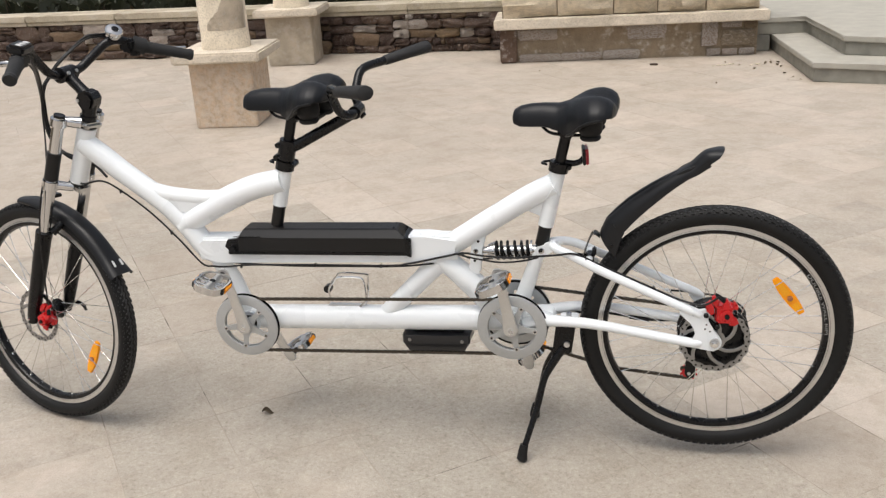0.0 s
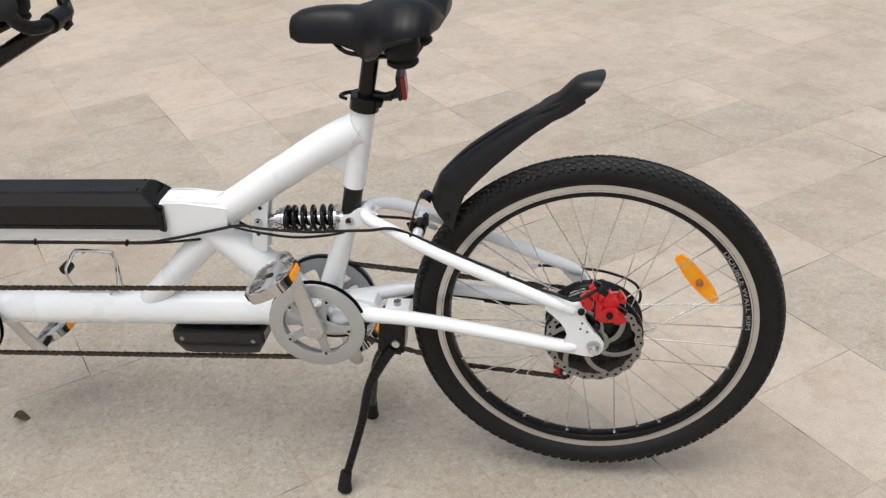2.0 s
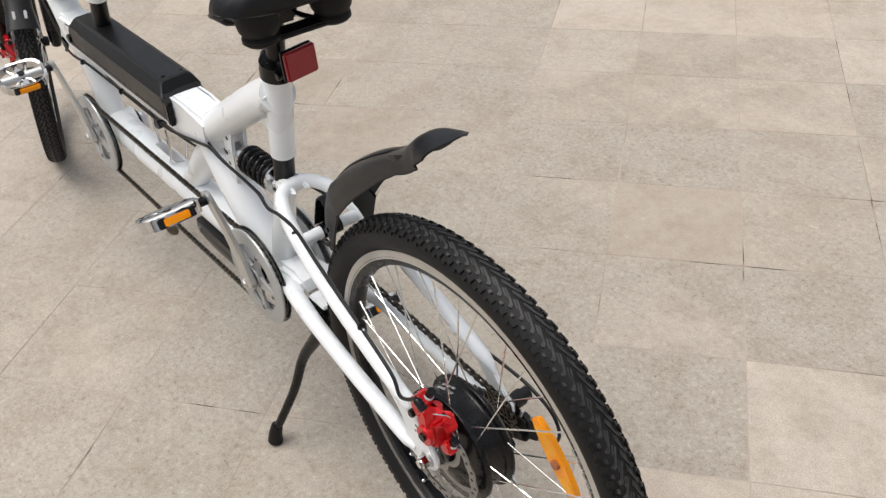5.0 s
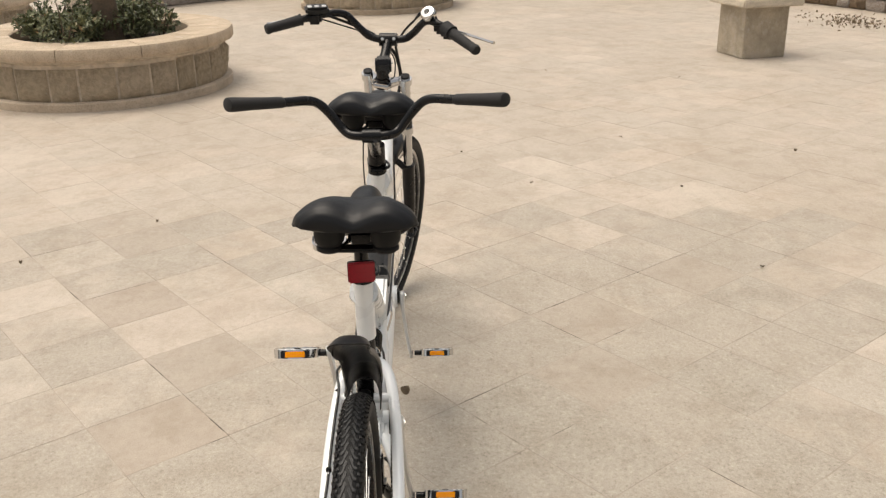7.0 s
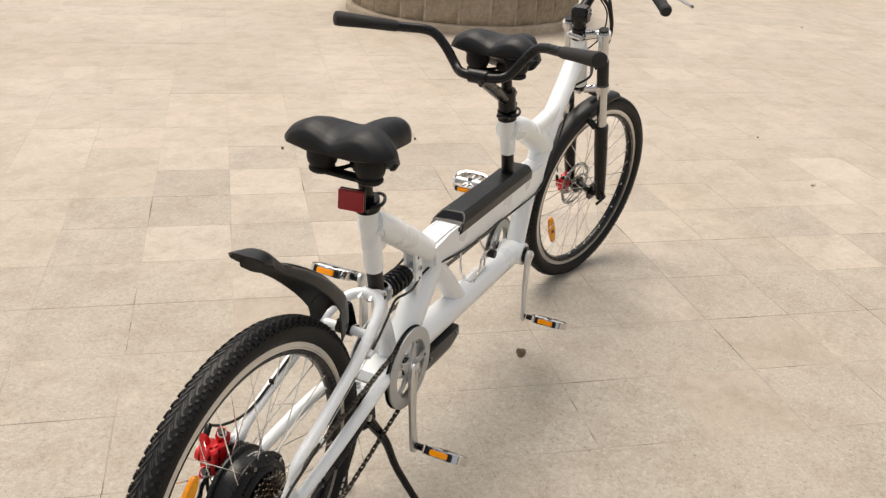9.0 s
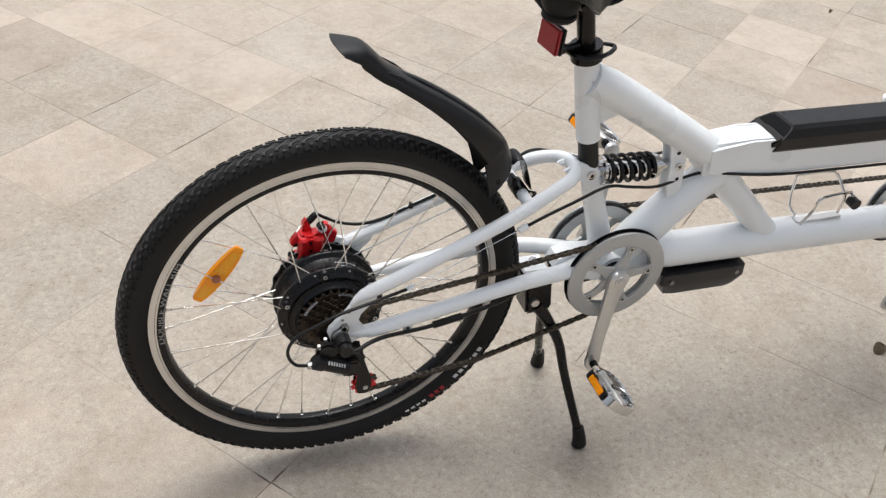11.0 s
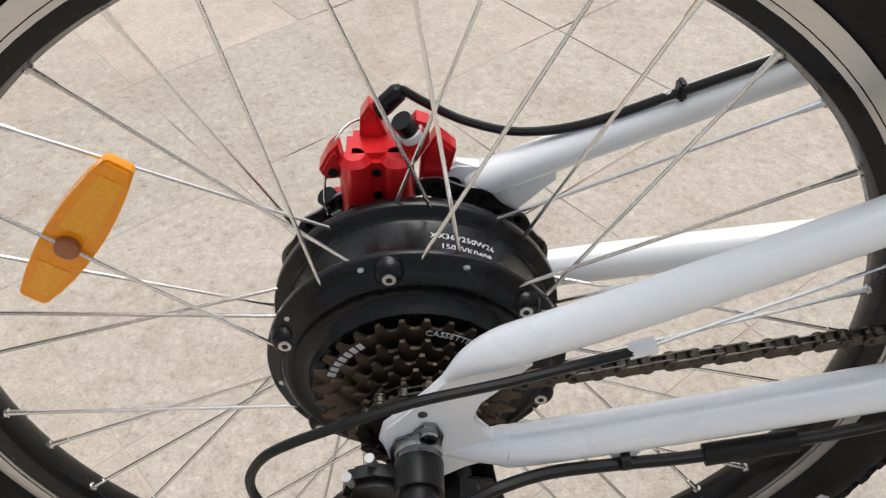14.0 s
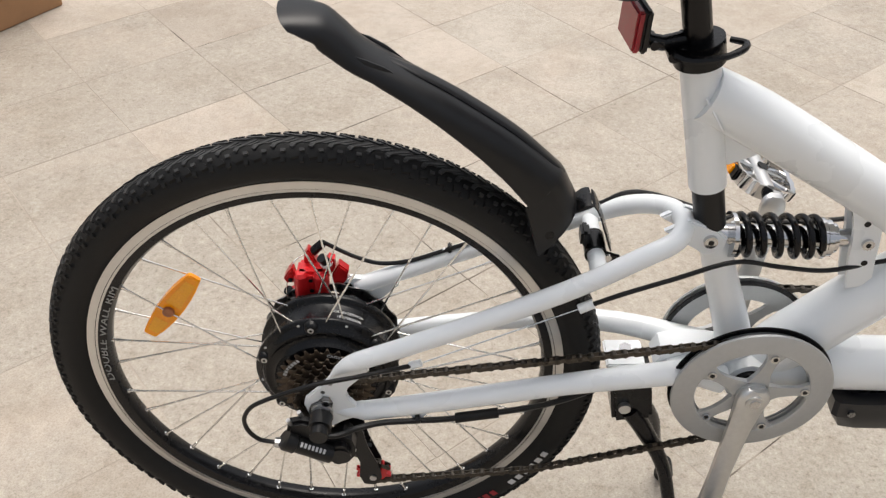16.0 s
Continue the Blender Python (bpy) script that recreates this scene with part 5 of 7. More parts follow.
def caliper(name, m, parent):
    """Red mechanical disc caliper: twin-bore body, cable horn, lever, adaptor, bolts and bare wire."""
    bm = B()
    box(bm, (0.001, -0.002, -0.002), (0.036, 0.030, 0.046), 0.004)
    c = part(name, moved(bm, m), "red", parent, "red anodised disc brake caliper")

    def add(nm, bm, mt):
        return part(nm, moved(bm, m), mt, c)
    for x in (0.0135, -0.0105):
        add("cylinder", sweep(B(), [(x, 0.010, -0.027), (x, 0.010, -0.0265), (x, 0.010, 0.017), (x, 0.010, 0.021)], [0.0085, 0.0095, 0.0095, 0.006], 18), "red")
        add("bore", rod(B(), (x, 0.0182, -0.015), (x, 0.0200, -0.015), 0.0068, 18), "black")
    for z in (0.010, -0.006):
        add("grub_screw", rod(B(), (0.0015, 0.0125, z), (0.0015, 0.0142, z), 0.0026, 10), "black")
    add("cable_horn", plate(B(), [(0.012, 0.010), (0.010, 0.033), (0.005, 0.041), (-0.001, 0.033), (-0.008, 0.012)], -0.021, -0.006, 0.002), "red")
    add("lever", plate(B(), [(0.022, 0.029), (0.019, 0.006), (0.031, 0.005), (0.034, 0.012), (0.028, 0.023)], -0.002, 0.013, 0.002), "red")
    add("lever_bore", rod(B(), (0.026, 0.0125, 0.011), (0.026, 0.0142, 0.011), 0.003, 10), "black")
    add("bolt_arm", plate(B(), [(-0.014, 0.010), (-0.012, 0.028), (-0.022, 0.041), (-0.029, 0.038), (-0.029, 0.026), (-0.021, 0.012)], -0.006, 0.010, 0.003), "red")
    add("adaptor", plate(B(), [(-0.033, 0.029), (-0.044, 0.018), (-0.040, 0.002), (-0.030, -0.008), (-0.022, -0.004), (-0.024, 0.014)], -0.008, 0.006, 0.002), "red")
    add("adaptor", plate(B(), [(0.014, -0.026), (0.022, -0.012), (0.030, -0.014), (0.036, -0.028), (0.026, -0.036), (0.014, -0.034)], -0.006, 0.008, 0.002), "red")
    up = V((0.45, 0.25, 0.86)).normalized()
    for o in (V((-0.019, 0.006, 0.032)), V((0.027, 0.004, -0.021))):
        add("washer", rod(B(), o - up * 0.002, o + up * 0.003, 0.0078, 18), "ink")
        add("bolt", rod(B(), o + up * 0.003, o + up * 0.012, 0.0062, 16), "black")
    add("lever_hub", rod(B(), (0.006, -0.016, -0.002), (0.006, -0.024, -0.002), 0.0145, 22), "red")
    add("lever_hub_bolt", rod(B(), (0.006, -0.024, -0.002), (0.006, -0.028, -0.002), 0.006, 14), "black")
    add("cable_boot", sweep(B(), [(0.003, -0.013, 0.030), (-0.003, -0.014, 0.036), (-0.012, -0.016, 0.044), (-0.014, -0.016, 0.046)], [0.0052, 0.006, 0.0058, 0.004], 14), "black")
    add("bare_wire", sweep(B(), [(0.004, -0.012, 0.031), (0.016, -0.004, 0.032), (0.024, 0.006, 0.027), (0.030, 0.011, 0.010), (0.033, 0.011, -0.010), (0.032, 0.011, -0.022)], 0.0008, 6, 3), "steel")
    return c


caliper("rear_brake_caliper", Matrix.Translation((0.018, -0.066, 0.438)), bike)

# ---- cranks, chainrings and pedals
def crank_arm(name, a, b, y_in, y_out, parent):
    """Forged alloy arm, from the axle at a to the pedal at b (both (x, z))."""
    d = V((b[0] - a[0], 0, b[1] - a[1]))
    n = V((-d.z, 0, d.x)).normalized()
    bm = B()
    secs = []
    for f, w, t in ((-0.085, 0.010, 0.012), (-0.05, 0.0165, 0.016), (0.0, 0.019, 0.017), (0.10, 0.0165, 0.014), (0.3, 0.014, 0.011), (0.7, 0.0125, 0.010), (0.92, 0.0135, 0.010), (1.0, 0.0145, 0.0105), (1.05, 0.0125, 0.0105), (1.08, 0.007, 0.010)):
        y = y_in + (y_out - y_in) * max(0, f) ** 1.6
        c = V((a[0], y, a[1])) + d * f
        secs.append([bm.verts.new(c + n * (w * q) + V((0, t * h / 2, 0))) for q, h in ((-1, -0.6), (-0.7, -1), (0.7, -1), (1, -0.6), (1, 0.6), (0.7, 1), (-0.7, 1), (-1, 0.6))])
    for s0, s1 in zip(secs, secs[1:]):
        for i in range(8):
            bm.faces.new((s0[i], s0[(i + 1) % 8], s1[(i + 1) % 8], s1[i]))
    bm.faces.new(secs[0])
    bm.faces.new(secs[-1][::-1])
    arm = part(name, bm, "alloy", parent, "satin silver alloy crank arm", angle=50)
    s = 1 if y_out > 0 else -1
    part("dust_cap", rod(B(), (a[0], y_in + s * 0.007, a[1]), (a[0], y_in + s * 0.0105, a[1]), 0.0105, 24), "alloy", arm)
    part("axle_bolt", rod(B(), (a[0], y_in + s * 0.009, a[1]), (a[0], y_in + s * 0.0118, a[1]), 0.0065, 6), "chrome", arm)
    part("pedal_eye", rod(B(), (b[0], y_out + s * 0.0045, b[1]), (b[0], y_out + s * 0.0068, b[1]), 0.0075, 16), "black", arm)
    return arm


def pedal(x, y, z, tilt, s, parent):
    """Chrome cage pedal with a toothed edge and amber reflectors. s: outward side."""
    m = Matrix.Translation((x, y, z)) @ Matrix.Rotation(radians(tilt), 4, "Y")
    bm = B()
    n = 48
    ring = []
    for k in range(n):
        t = 2 * math.pi * k / n
        cx = 0.041 * math.copysign(abs(math.cos(t)) ** 0.66, math.cos(t))
        cy = 0.049 * math.copysign(abs(math.sin(t)) ** 0.66, math.sin(t))
        tooth = 0.0016 * (k % 2)
        q = V((cx, cy, 0))
        inn = q * 0.88
        ring.append([bm.verts.new(p) for p in (V((q.x, q.y, -0.0085)), V((q.x * (1 + tooth * 8), q.y * (1 + tooth * 8), 0.0095 + tooth)), V((inn.x, inn.y, 0.0088)), V((inn.x, inn.y, -0.0085)))])
    for k in range(n):
        a, b = ring[k], ring[(k + 1) % n]
        for i in range(4):
            bm.faces.new((a[i], a[(i + 1) % 4], b[(i + 1) % 4], b[i]))
    p = part("pedal", moved(bm, m), "chrome", parent, "chrome cage pedal with amber reflectors", angle=30)
    part("pedal_barrel", moved(rod(B(), (0, -0.042, 0), (0, 0.042, 0), 0.0105, 18), m), "alloy", p)
    bm = B()
    box(bm, (0, 0.0, 0.0), (0.072, 0.012, 0.010), 0.003)
    for q in (-1, 1):
        sweep(bm, [(q * 0.034, -0.020, 0), (q * 0.014, -0.012, 0), (q * 0.010, 0.0, 0), (q * 0.014, 0.012, 0), (q * 0.034, 0.020, 0)], 0.0038, 8, 3)
    part("pedal_web", moved(bm, m), "chrome", p)
    part("pedal_bore", moved(rod(B(), (0, 0, 0.0095), (0, 0, 0.0112), 0.0075, 16), m), "black", p)
    for q in (-1, 1):
        part("reflector_holder", moved(box(B(), (q * 0.0400, 0, 0), (0.005, 0.062, 0.0165), 0.002), m), "plastic", p)
        part("pedal_reflector", moved(box(B(), (q * 0.0430, 0, 0), (0.004, 0.042, 0.0125), 0.0012), m), "orange", p)
    part("pedal_spindle", moved(rod(B(), (0, -s * 0.040, 0), (0, -s * 0.066, 0), 0.0075, 14), m), "black", p)
    return p


def chainring(c, y, s, r, phase, parent):
    """Grey guard ring on five flat arms with bolted lugs, a black chain guard and a toothed ring behind it. s: outward side."""
    prof = [(r - 0.0275, y - s * 0.003), (r - 0.001, y - s * 0.003), (r, y - s * 0.001), (r - 0.0008, y + s * 0.0012), (r - 0.0030, y + s * 0.0022), (r - 0.0262, y + s * 0.0032), (r - 0.0275, y + s * 0.0022)]
    ob = part("chainring", lathe(B(), prof, c, seg=96), "ring", parent, "grey five-arm chainring with guard")
    sprocket("toothed_ring", 38, (c.x, 0, c.z), y - s * 0.0065, 0.0024, "ring", ob, r - 0.029)
    part("inner_guard", lathe(B(), [(r - 0.005, y - s * 0.0125), (r + 0.0002, y - s * 0.0125), (r + 0.0012, y - s * 0.0115), (r + 0.0008, y - s * 0.0098), (r - 0.005, y - s * 0.0098)], c, seg=96), "black", ob, "black plastic chain guard")
    part("back_plate", lathe(B(), [(r - 0.0275, y - s * 0.0123), (r - 0.004, y - s * 0.0123), (r - 0.004, y - s * 0.0102), (r - 0.0275, y - s * 0.0102)], c, seg=96), "ring", ob)
    for k in range(5):
        a = radians(72 * k + phase)
        d = V((math.cos(a), 0, math.sin(a)))
        n = V((-d.z, 0, d.x))
        bm = B()
        lo, hi = [], []
        for f, w in ((0.006, 0.0150), (0.020, 0.0125), (0.032, 0.0082), (0.046, 0.0066), (0.056, 0.0072), (0.0625, 0.0100), (0.0665, 0.0130)):
            for q in (-1, 1):
                p = c + d * f + n * (w * q)
                lo.append(bm.verts.new(p + V((0, y - s * 0.0025, 0))))
                hi.append(bm.verts.new(p + V((0, y + s * (0.0025 if f > 0.03 else 0.0035), 0))))
        for i in range(0, len(lo) - 2, 2):
            for ring_ in (lo, hi):
                bm.faces.new((ring_[i], ring_[i + 1], ring_[i + 3], ring_[i + 2]))
            for q in (0, 1):
                bm.faces.new((lo[i + q], hi[i + q], hi[i + 2 + q], lo[i + 2 + q]))
        bm.faces.new((lo[0], lo[1], hi[1], hi[0]))
        bm.faces.new((lo[-2], lo[-1], hi[-1], hi[-2]))
        bmesh.ops.recalc_face_normals(bm, faces=bm.faces)
        part("spider_arm", bm, "ring", ob, angle=30)
        q = c + d * 0.0605
        part("chainring_bolt", rod(B(), q + V((0, y + s * 0.001, 0)), q + V((0, y + s * 0.0048, 0)), 0.0052, 16), "chrome", ob)
        part("bolt_bore", rod(B(), q + V((0, y + s * 0.0046, 0)), q + V((0, y + s * 0.0052, 0)), 0.0028, 10), "black", ob)
    part("spider_hub", rod(B(), c + V((0, y - s * 0.006, 0)), c + V((0, y + s * 0.006, 0)), 0.0195, 24), "ring", ob)
    return ob


R_L, R_R = 0.090, 0.0935
chainring(BR, -0.054, -1, R_L, 65, bike)
chainring(BF, -0.054, -1, R_L, 45, bike)
chainring(BR, 0.050, 1, R_R, 32, bike)
PED_RL, PED_RR = (-0.526, 0.532), (-0.474, 0.190)
PED_FL, PED_FR = (-1.259, 0.510), (-1.168, 0.184)
for c, pd, s, y_in in ((BR, PED_RL, -1, 0.069), (BR, PED_RR, 1, 0.058), (BF, PED_FL, -1, 0.068), (BF, PED_FR, 1, 0.050)):
    crank_arm("crank_arm", (c.x, c.z), pd, s * y_in, s * (y_in + 0.022), bike)
    part("crank_spindle", rod(B(), c, c + V((0, s * y_in, 0)), 0.011, 18), "black", bike)
pedal(PED_RL[0], -0.160, PED_RL[1], -24, -1, bike)
pedal(PED_RR[0], 0.156, PED_RR[1], -36, 1, bike)
pedal(PED_FL[0], -0.158, PED_FL[1], 16, -1, bike)
pedal(PED_FR[0], 0.150, PED_FR[1], -25, 1, bike)


# ---- chains
def link_mesh(bm, outer):
    w, t = (0.0031, 0.0009) if outer else (0.0020, 0.0009)
    out = []
    for k in range(16):
        a = 2 * math.pi * k / 16
        x = 0.00635 * (1 if math.cos(a) > 0 else -1) + 0.0041 * math.cos(a)
        z = (0.0041 if abs(math.cos(a)) > 0.3 else 0.0029) * math.sin(a)
        out.append((x, z))
    for s in (-1, 1):
        plate(bm, out, s * w - t / 2, s * w + t / 2)
    for q in (-1, 1):
        rod(bm, (q * 0.00635, -0.0040, 0), (q * 0.00635, 0.0040, 0), 0.0018 if outer else 0.0037, 10)
    return bm


def chain_run(name, path, parent, label):
    """Links of 12.7 mm along a path of points, outer and inner by turns."""
    path = [V(p) for p in path]
    seg = [(b - a).length for a, b in zip(path, path[1:])]
    total = sum(seg)
    kinds = None
    n = int(total / 0.0127)
    root = None
    for k in range(n):
        d = (k + 0.5) * total / n
        i = 0
        while i < len(seg) - 1 and d > seg[i]:
            d -= seg[i]
            i += 1
        p = path[i].lerp(path[i + 1], d / seg[i])
        v = (path[i + 1] - path[i]).normalized()
        yax = V((0, 1, 0)) - v * v.y
        yax.normalize()
        z = v.cross(yax)
        m = Matrix((v.to_4d(), yax.to_4d(), z.to_4d(), (0, 0, 0, 1))).transposed()
        m[3] = (0, 0, 0, 1)
        m[0][3], m[1][3], m[2][3] = p
        if root is None:
            root = part(name, moved(link_mesh(B(), True), m), "chain", parent, label, smooth=False)
            kinds = [None, None]
            continue
        o = k % 2
        if kinds[o] is None:
            kinds[o] = part("link", link_mesh(B(), o == 0), "chain", root, smooth=False)
            kinds[o].matrix_basis = m
        else:
            copy_piece(kinds[o], m, root)
    return root


def arc(c, y, r, a0, a1, n=10):
    return [V((c.x + r * math.cos(radians(a0 + (a1 - a0) * k / n)), y, c.z + r * math.sin(radians(a0 + (a1 - a0) * k / n)))) for k in range(n + 1)]


yl = -0.0475
chain_run("timing_chain", arc(BF, yl, 0.077, 270, 92, 14) + arc(BR, yl, 0.077, 88, -90, 14) + [V((BF.x, yl, BF.z - 0.077))], bike, "oily brown timing chain between the two cranksets")
yr = 0.0435
PUL_LO, PUL_HI = V((-0.050, 0.046, 0.209)), V((-0.028, 0.046, 0.266))
chain_run("drive_chain", [PUL_LO + V((0, 0, -0.018)), V((-0.25, 0.045, 0.212))] + [V((BR.x, yr, BR.z - 0.0785))] + arc(BR, yr, 0.079, 262, 88, 14) + arc(RW, 0.0566, 0.0300, 84, -30, 8) + [PUL_HI + V((0.016, 0, 0.01)), PUL_HI + V((0.008, 0, -0.016)), PUL_LO + V((-0.018, 0, 0.01))], bike, "oily brown drive chain to the rear sprockets")

# ---- rear derailleur
D0, D1 = V((0.043, 0.089, 0.325)), V((-0.008, 0.089, 0.299))
DN = V((0.0, 0.62, 0.78))
DN = (DN - (D1 - D0) * DN.dot(D1 - D0) / (D1 - D0).length_squared).normalized()
DX = (D1 - D0).normalized()
DM = Matrix((DX, DN, DX.cross(DN))).transposed().to_4x4()
der = part("rear_derailleur", rod(B(), D0, D1, 0.0118, 22), "plastic", bike, "black rear derailleur with red jockey wheels")
tilt_d = Matrix.Rotation(radians(-28), 4, "Y")
part("end_cap", sweep(B(), [D0 + V((0.003, 0, 0.003)), D0 + V((0.001, 0, 0.001)), D0.lerp(D1, 0.20), D0.lerp(D1, 0.23)], [0.0105, 0.0136, 0.0136, 0.0120], 22), "plastic", der)
for k in range(7):
    part("name_print", moved(box(B(), (0, 0, 0), (0.0028, 0.0006, 0.0056), 0), Matrix.Translation(D0.lerp(D1, 0.30 + 0.082 * k) + DN * 0.0118) @ DM), "ink", der)
part("link", box(B(), (0.013, 0.077, 0.308), (0.052, 0.016, 0.020), 0.004, tilt_d), "plastic", der)
part("link", plate(B(), [(0.030, 0.313), (0.012, 0.292), (0.002, 0.284), (-0.002, 0.291), (0.009, 0.303), (0.026, 0.322)], 0.088, 0.094, 0.001), "alloy", der)
part("knuckle", plate(B(), [(0.004, 0.331), (0.010, 0.350), (0.024, 0.354), (0.038, 0.350), (0.042, 0.336), (0.034, 0.326), (0.016, 0.322)], 0.0735, 0.088, 0.004), "plastic", der)
part("knuckle", plate(B(), [(0.004, 0.306), (-0.008, 0.317), (-0.022, 0.320), (-0.032, 0.314), (-0.036, 0.300), (-0.034, 0.285), (-0.027, 0.274), (-0.015, 0.269), (-0.004, 0.273), (0.003, 0.286)], 0.056, 0.088, 0.0075), "plastic", der)
part("pivot", rod(B(), (-0.018, 0.044, 0.293), (-0.018, 0.0895, 0.293), 0.0125, 22), "plastic", der)
part("hanger", plate(B(), [(0.015, 0.342), (0.0155, 0.358), (0.012, 0.367), (0.003, 0.3705), (-0.003, 0.3800), (-0.010, 0.379), (-0.0135, 0.370), (-0.011, 0.358), (-0.012, 0.342), (-0.004, 0.328), (0.008, 0.328)], 0.0702, 0.0728, 0.0007), "rotor", der)
part("hanger_bolt", rod(B(), (-0.0058, 0.0728, 0.3720), (-0.0058, 0.0760, 0.3720), 0.0048, 14), "chrome", der)
part("hanger_bolt_bore", rod(B(), (-0.0058, 0.0758, 0.3720), (-0.0058, 0.0766, 0.3720), 0.0028, 6), "black", der)
for y in (0.0375, 0.0555):
    part("cage_plate", plate(B(), [(-0.016, 0.296), (-0.028, 0.306), (-0.042, 0.302), (-0.047, 0.270), (-0.060, 0.228), (-0.061, 0.208), (-0.052, 0.194), (-0.038, 0.196), (-0.033, 0.212), (-0.036, 0.240), (-0.028, 0.268)], y - 0.001, y + 0.001, 0.0005), "plastic", der)
for c in (PUL_LO, PUL_HI):
    sprocket("jockey_wheel", 10, c, c.y, 0.006, "red" if c == PUL_LO else "plastic", der)
    part("jockey_bolt", rod(B(), c - V((0, 0.011, 0)), c + V((0, 0.012, 0)), 0.0045, 12), "alloy", der)
part("barrel_adjuster", sweep(B(), [(0.041, 0.089, 0.3175), (0.046, 0.089, 0.3180), (0.0465, 0.089, 0.3182), (0.057, 0.089, 0.3200)], [0.0035, 0.0042, 0.0064, 0.0060], 8), "alloy", der)
part("adjuster_boss", sweep(B(), [(0.022, 0.086, 0.3160), (0.033, 0.089, 0.3170), (0.042, 0.089, 0.3176)], [0.006, 0.0072, 0.0062], 12), "plastic", der)
for x, y, z in ((0.036, 0.084, 0.346), (0.024, 0.076, 0.351)):
    part("limit_screw", rod(B(), (x, y, z), (x + 0.002, y + 0.002, z + 0.010), 0.0024, 10, 0.0028), "alloy", der)
part("cable_end", rod(B(), (0.005, 0.095, 0.290), (-0.008, 0.097, 0.245), 0.0008, 6), "steel", der)


# ---- saddles on their posts
def saddle(dx, dz, label, yaw):
    """Wide sprung saddle with two rounded lobes, a centre dip, shell edge, rails and elastomers."""
    bm = B()
    secs = ((-0.4915, 0.012, 0.888, 0.878), (-0.487, 0.024, 0.899, 0.870), (-0.472, 0.0320, 0.9075, 0.865), (-0.445, 0.0350, 0.913, 0.865), (-0.412, 0.0365, 0.915, 0.866), (-0.38, 0.043, 0.914, 0.858), (-0.358, 0.058, 0.920, 0.848), (-0.338, 0.080, 0.9290, 0.861), (-0.318, 0.099, 0.9340, 0.881), (-0.298, 0.1105, 0.9345, 0.893), (-0.278, 0.1120, 0.9325, 0.898), (-0.260, 0.1045, 0.927, 0.899), (-0.248, 0.091, 0.918, 0.897), (-0.2425, 0.064, 0.908, 0.897))
    fine = []
    n0 = len(secs)
    for i in range((n0 - 1) * 3 + 1):
        f = i / 3
        fine.append(tuple(float(np.interp(f, range(n0), [s[k] for s in secs])) for k in range(4)))
    J = 22
    rings = []
    for x, w, zt, zb in fine:
        back = max(0.0, min(1.0, (x + 0.36) / 0.08))
        ring = []
        for j in range(J + 1):
            q = -1 + 2 * j / J
            y = w * math.copysign(abs(math.sin(q * math.pi / 2)) ** 0.9, q)
            u = abs(y) / w
            z = zb + (zt - zb) * max(0.0, 1 - u ** (2.5 + 1.7 * back)) ** 0.52
            z += back * (0.009 * math.exp(-((abs(y) - 0.056) / 0.030) ** 2) - 0.010 * math.exp(-(y / 0.020) ** 2)) * (1 if u < 0.97 else 0.3)
            ring.append(bm.verts.new((x + dx, y, z + dz)))
        under = [bm.verts.new((x + dx, w * q * 0.9, zb + dz - 0.004)) for q in (0.8, 0, -0.8)]
        rings.append(ring + under)
    for r0, r1 in zip(rings, rings[1:]):
        n_ = len(r0)
        for k in range(n_):
            bm.faces.new((r0[k], r0[(k + 1) % n_], r1[(k + 1) % n_], r1[k]))
    bm.faces.new(rings[0])
    bm.faces.new(rings[-1][::-1])
    s = part("saddle", bm, "saddle", bike, label, angle=60)
    # shell edge along the lower side of each rear lobe
    for q in (-1, 1):
        edge = [(x + dx, q * (w - 0.002), zb + dz - 0.0015) for x, w, zt, zb in fine[18:33]]
        part("shell_edge", sweep(B(), edge, [0.0012] + [0.0038] * (len(edge) - 2) + [0.0012], 8), "plastic", s, "glossy black plastic shell edge")
    part("shell", plate(B(), [(-0.47 + dx, 0.868 + dz), (-0.36 + dx, 0.858 + dz), (-0.30 + dx, 0.876 + dz), (-0.255 + dx, 0.892 + dz), (-0.255 + dx, 0.900 + dz), (-0.30 + dx, 0.895 + dz), (-0.47 + dx, 0.878 + dz)], -0.020, 0.020, 0.003), "plastic", s)
    for q in (-1, 1):
        prof = [(0.0, 0.0), (0.020, 0.0), (0.0245, 0.004), (0.0245, 0.009), (0.0215, 0.012), (0.0265, 0.019), (0.0285, 0.029), (0.0280, 0.042), (0.0265, 0.054), (0.0220, 0.062), (0.0, 0.062)]
        part("elastomer", moved(lathe(B(), prof, seg=24, axis="z", closed=False), Matrix.Translation((-0.300 + dx, q * 0.051, 0.838 + dz))), "rubber", s)
        part("rail", sweep(B(), [(-0.424 + dx, q * 0.012, 0.868 + dz), (-0.412 + dx, q * 0.018, 0.855 + dz), (-0.392 + dx, q * 0.021, 0.845 + dz), (-0.345 + dx, q * 0.022, 0.841 + dz), (-0.30 + dx, q * 0.03, 0.845 + dz)], 0.0038, 8, 3), "black", s)
    part("rear_bar", box(B(), (-0.300 + dx, 0, 0.8415 + dz), (0.030, 0.100, 0.007), 0.0025), "plastic", s)
    part("saddle_clamp", box(B(), (-0.362 + dx, 0, 0.845 + dz), (0.04, 0.05, 0.028), 0.007), "black", s)
    pivot = V((-0.362 + dx, 0, 0))
    aside = V((0, 0.004, 0))
    s.matrix_basis = s.matrix_basis @ Matrix.Translation(pivot + aside) @ Matrix.Rotation(radians(yaw), 4, "Z") @ Matrix.Translation(-pivot)
    return s


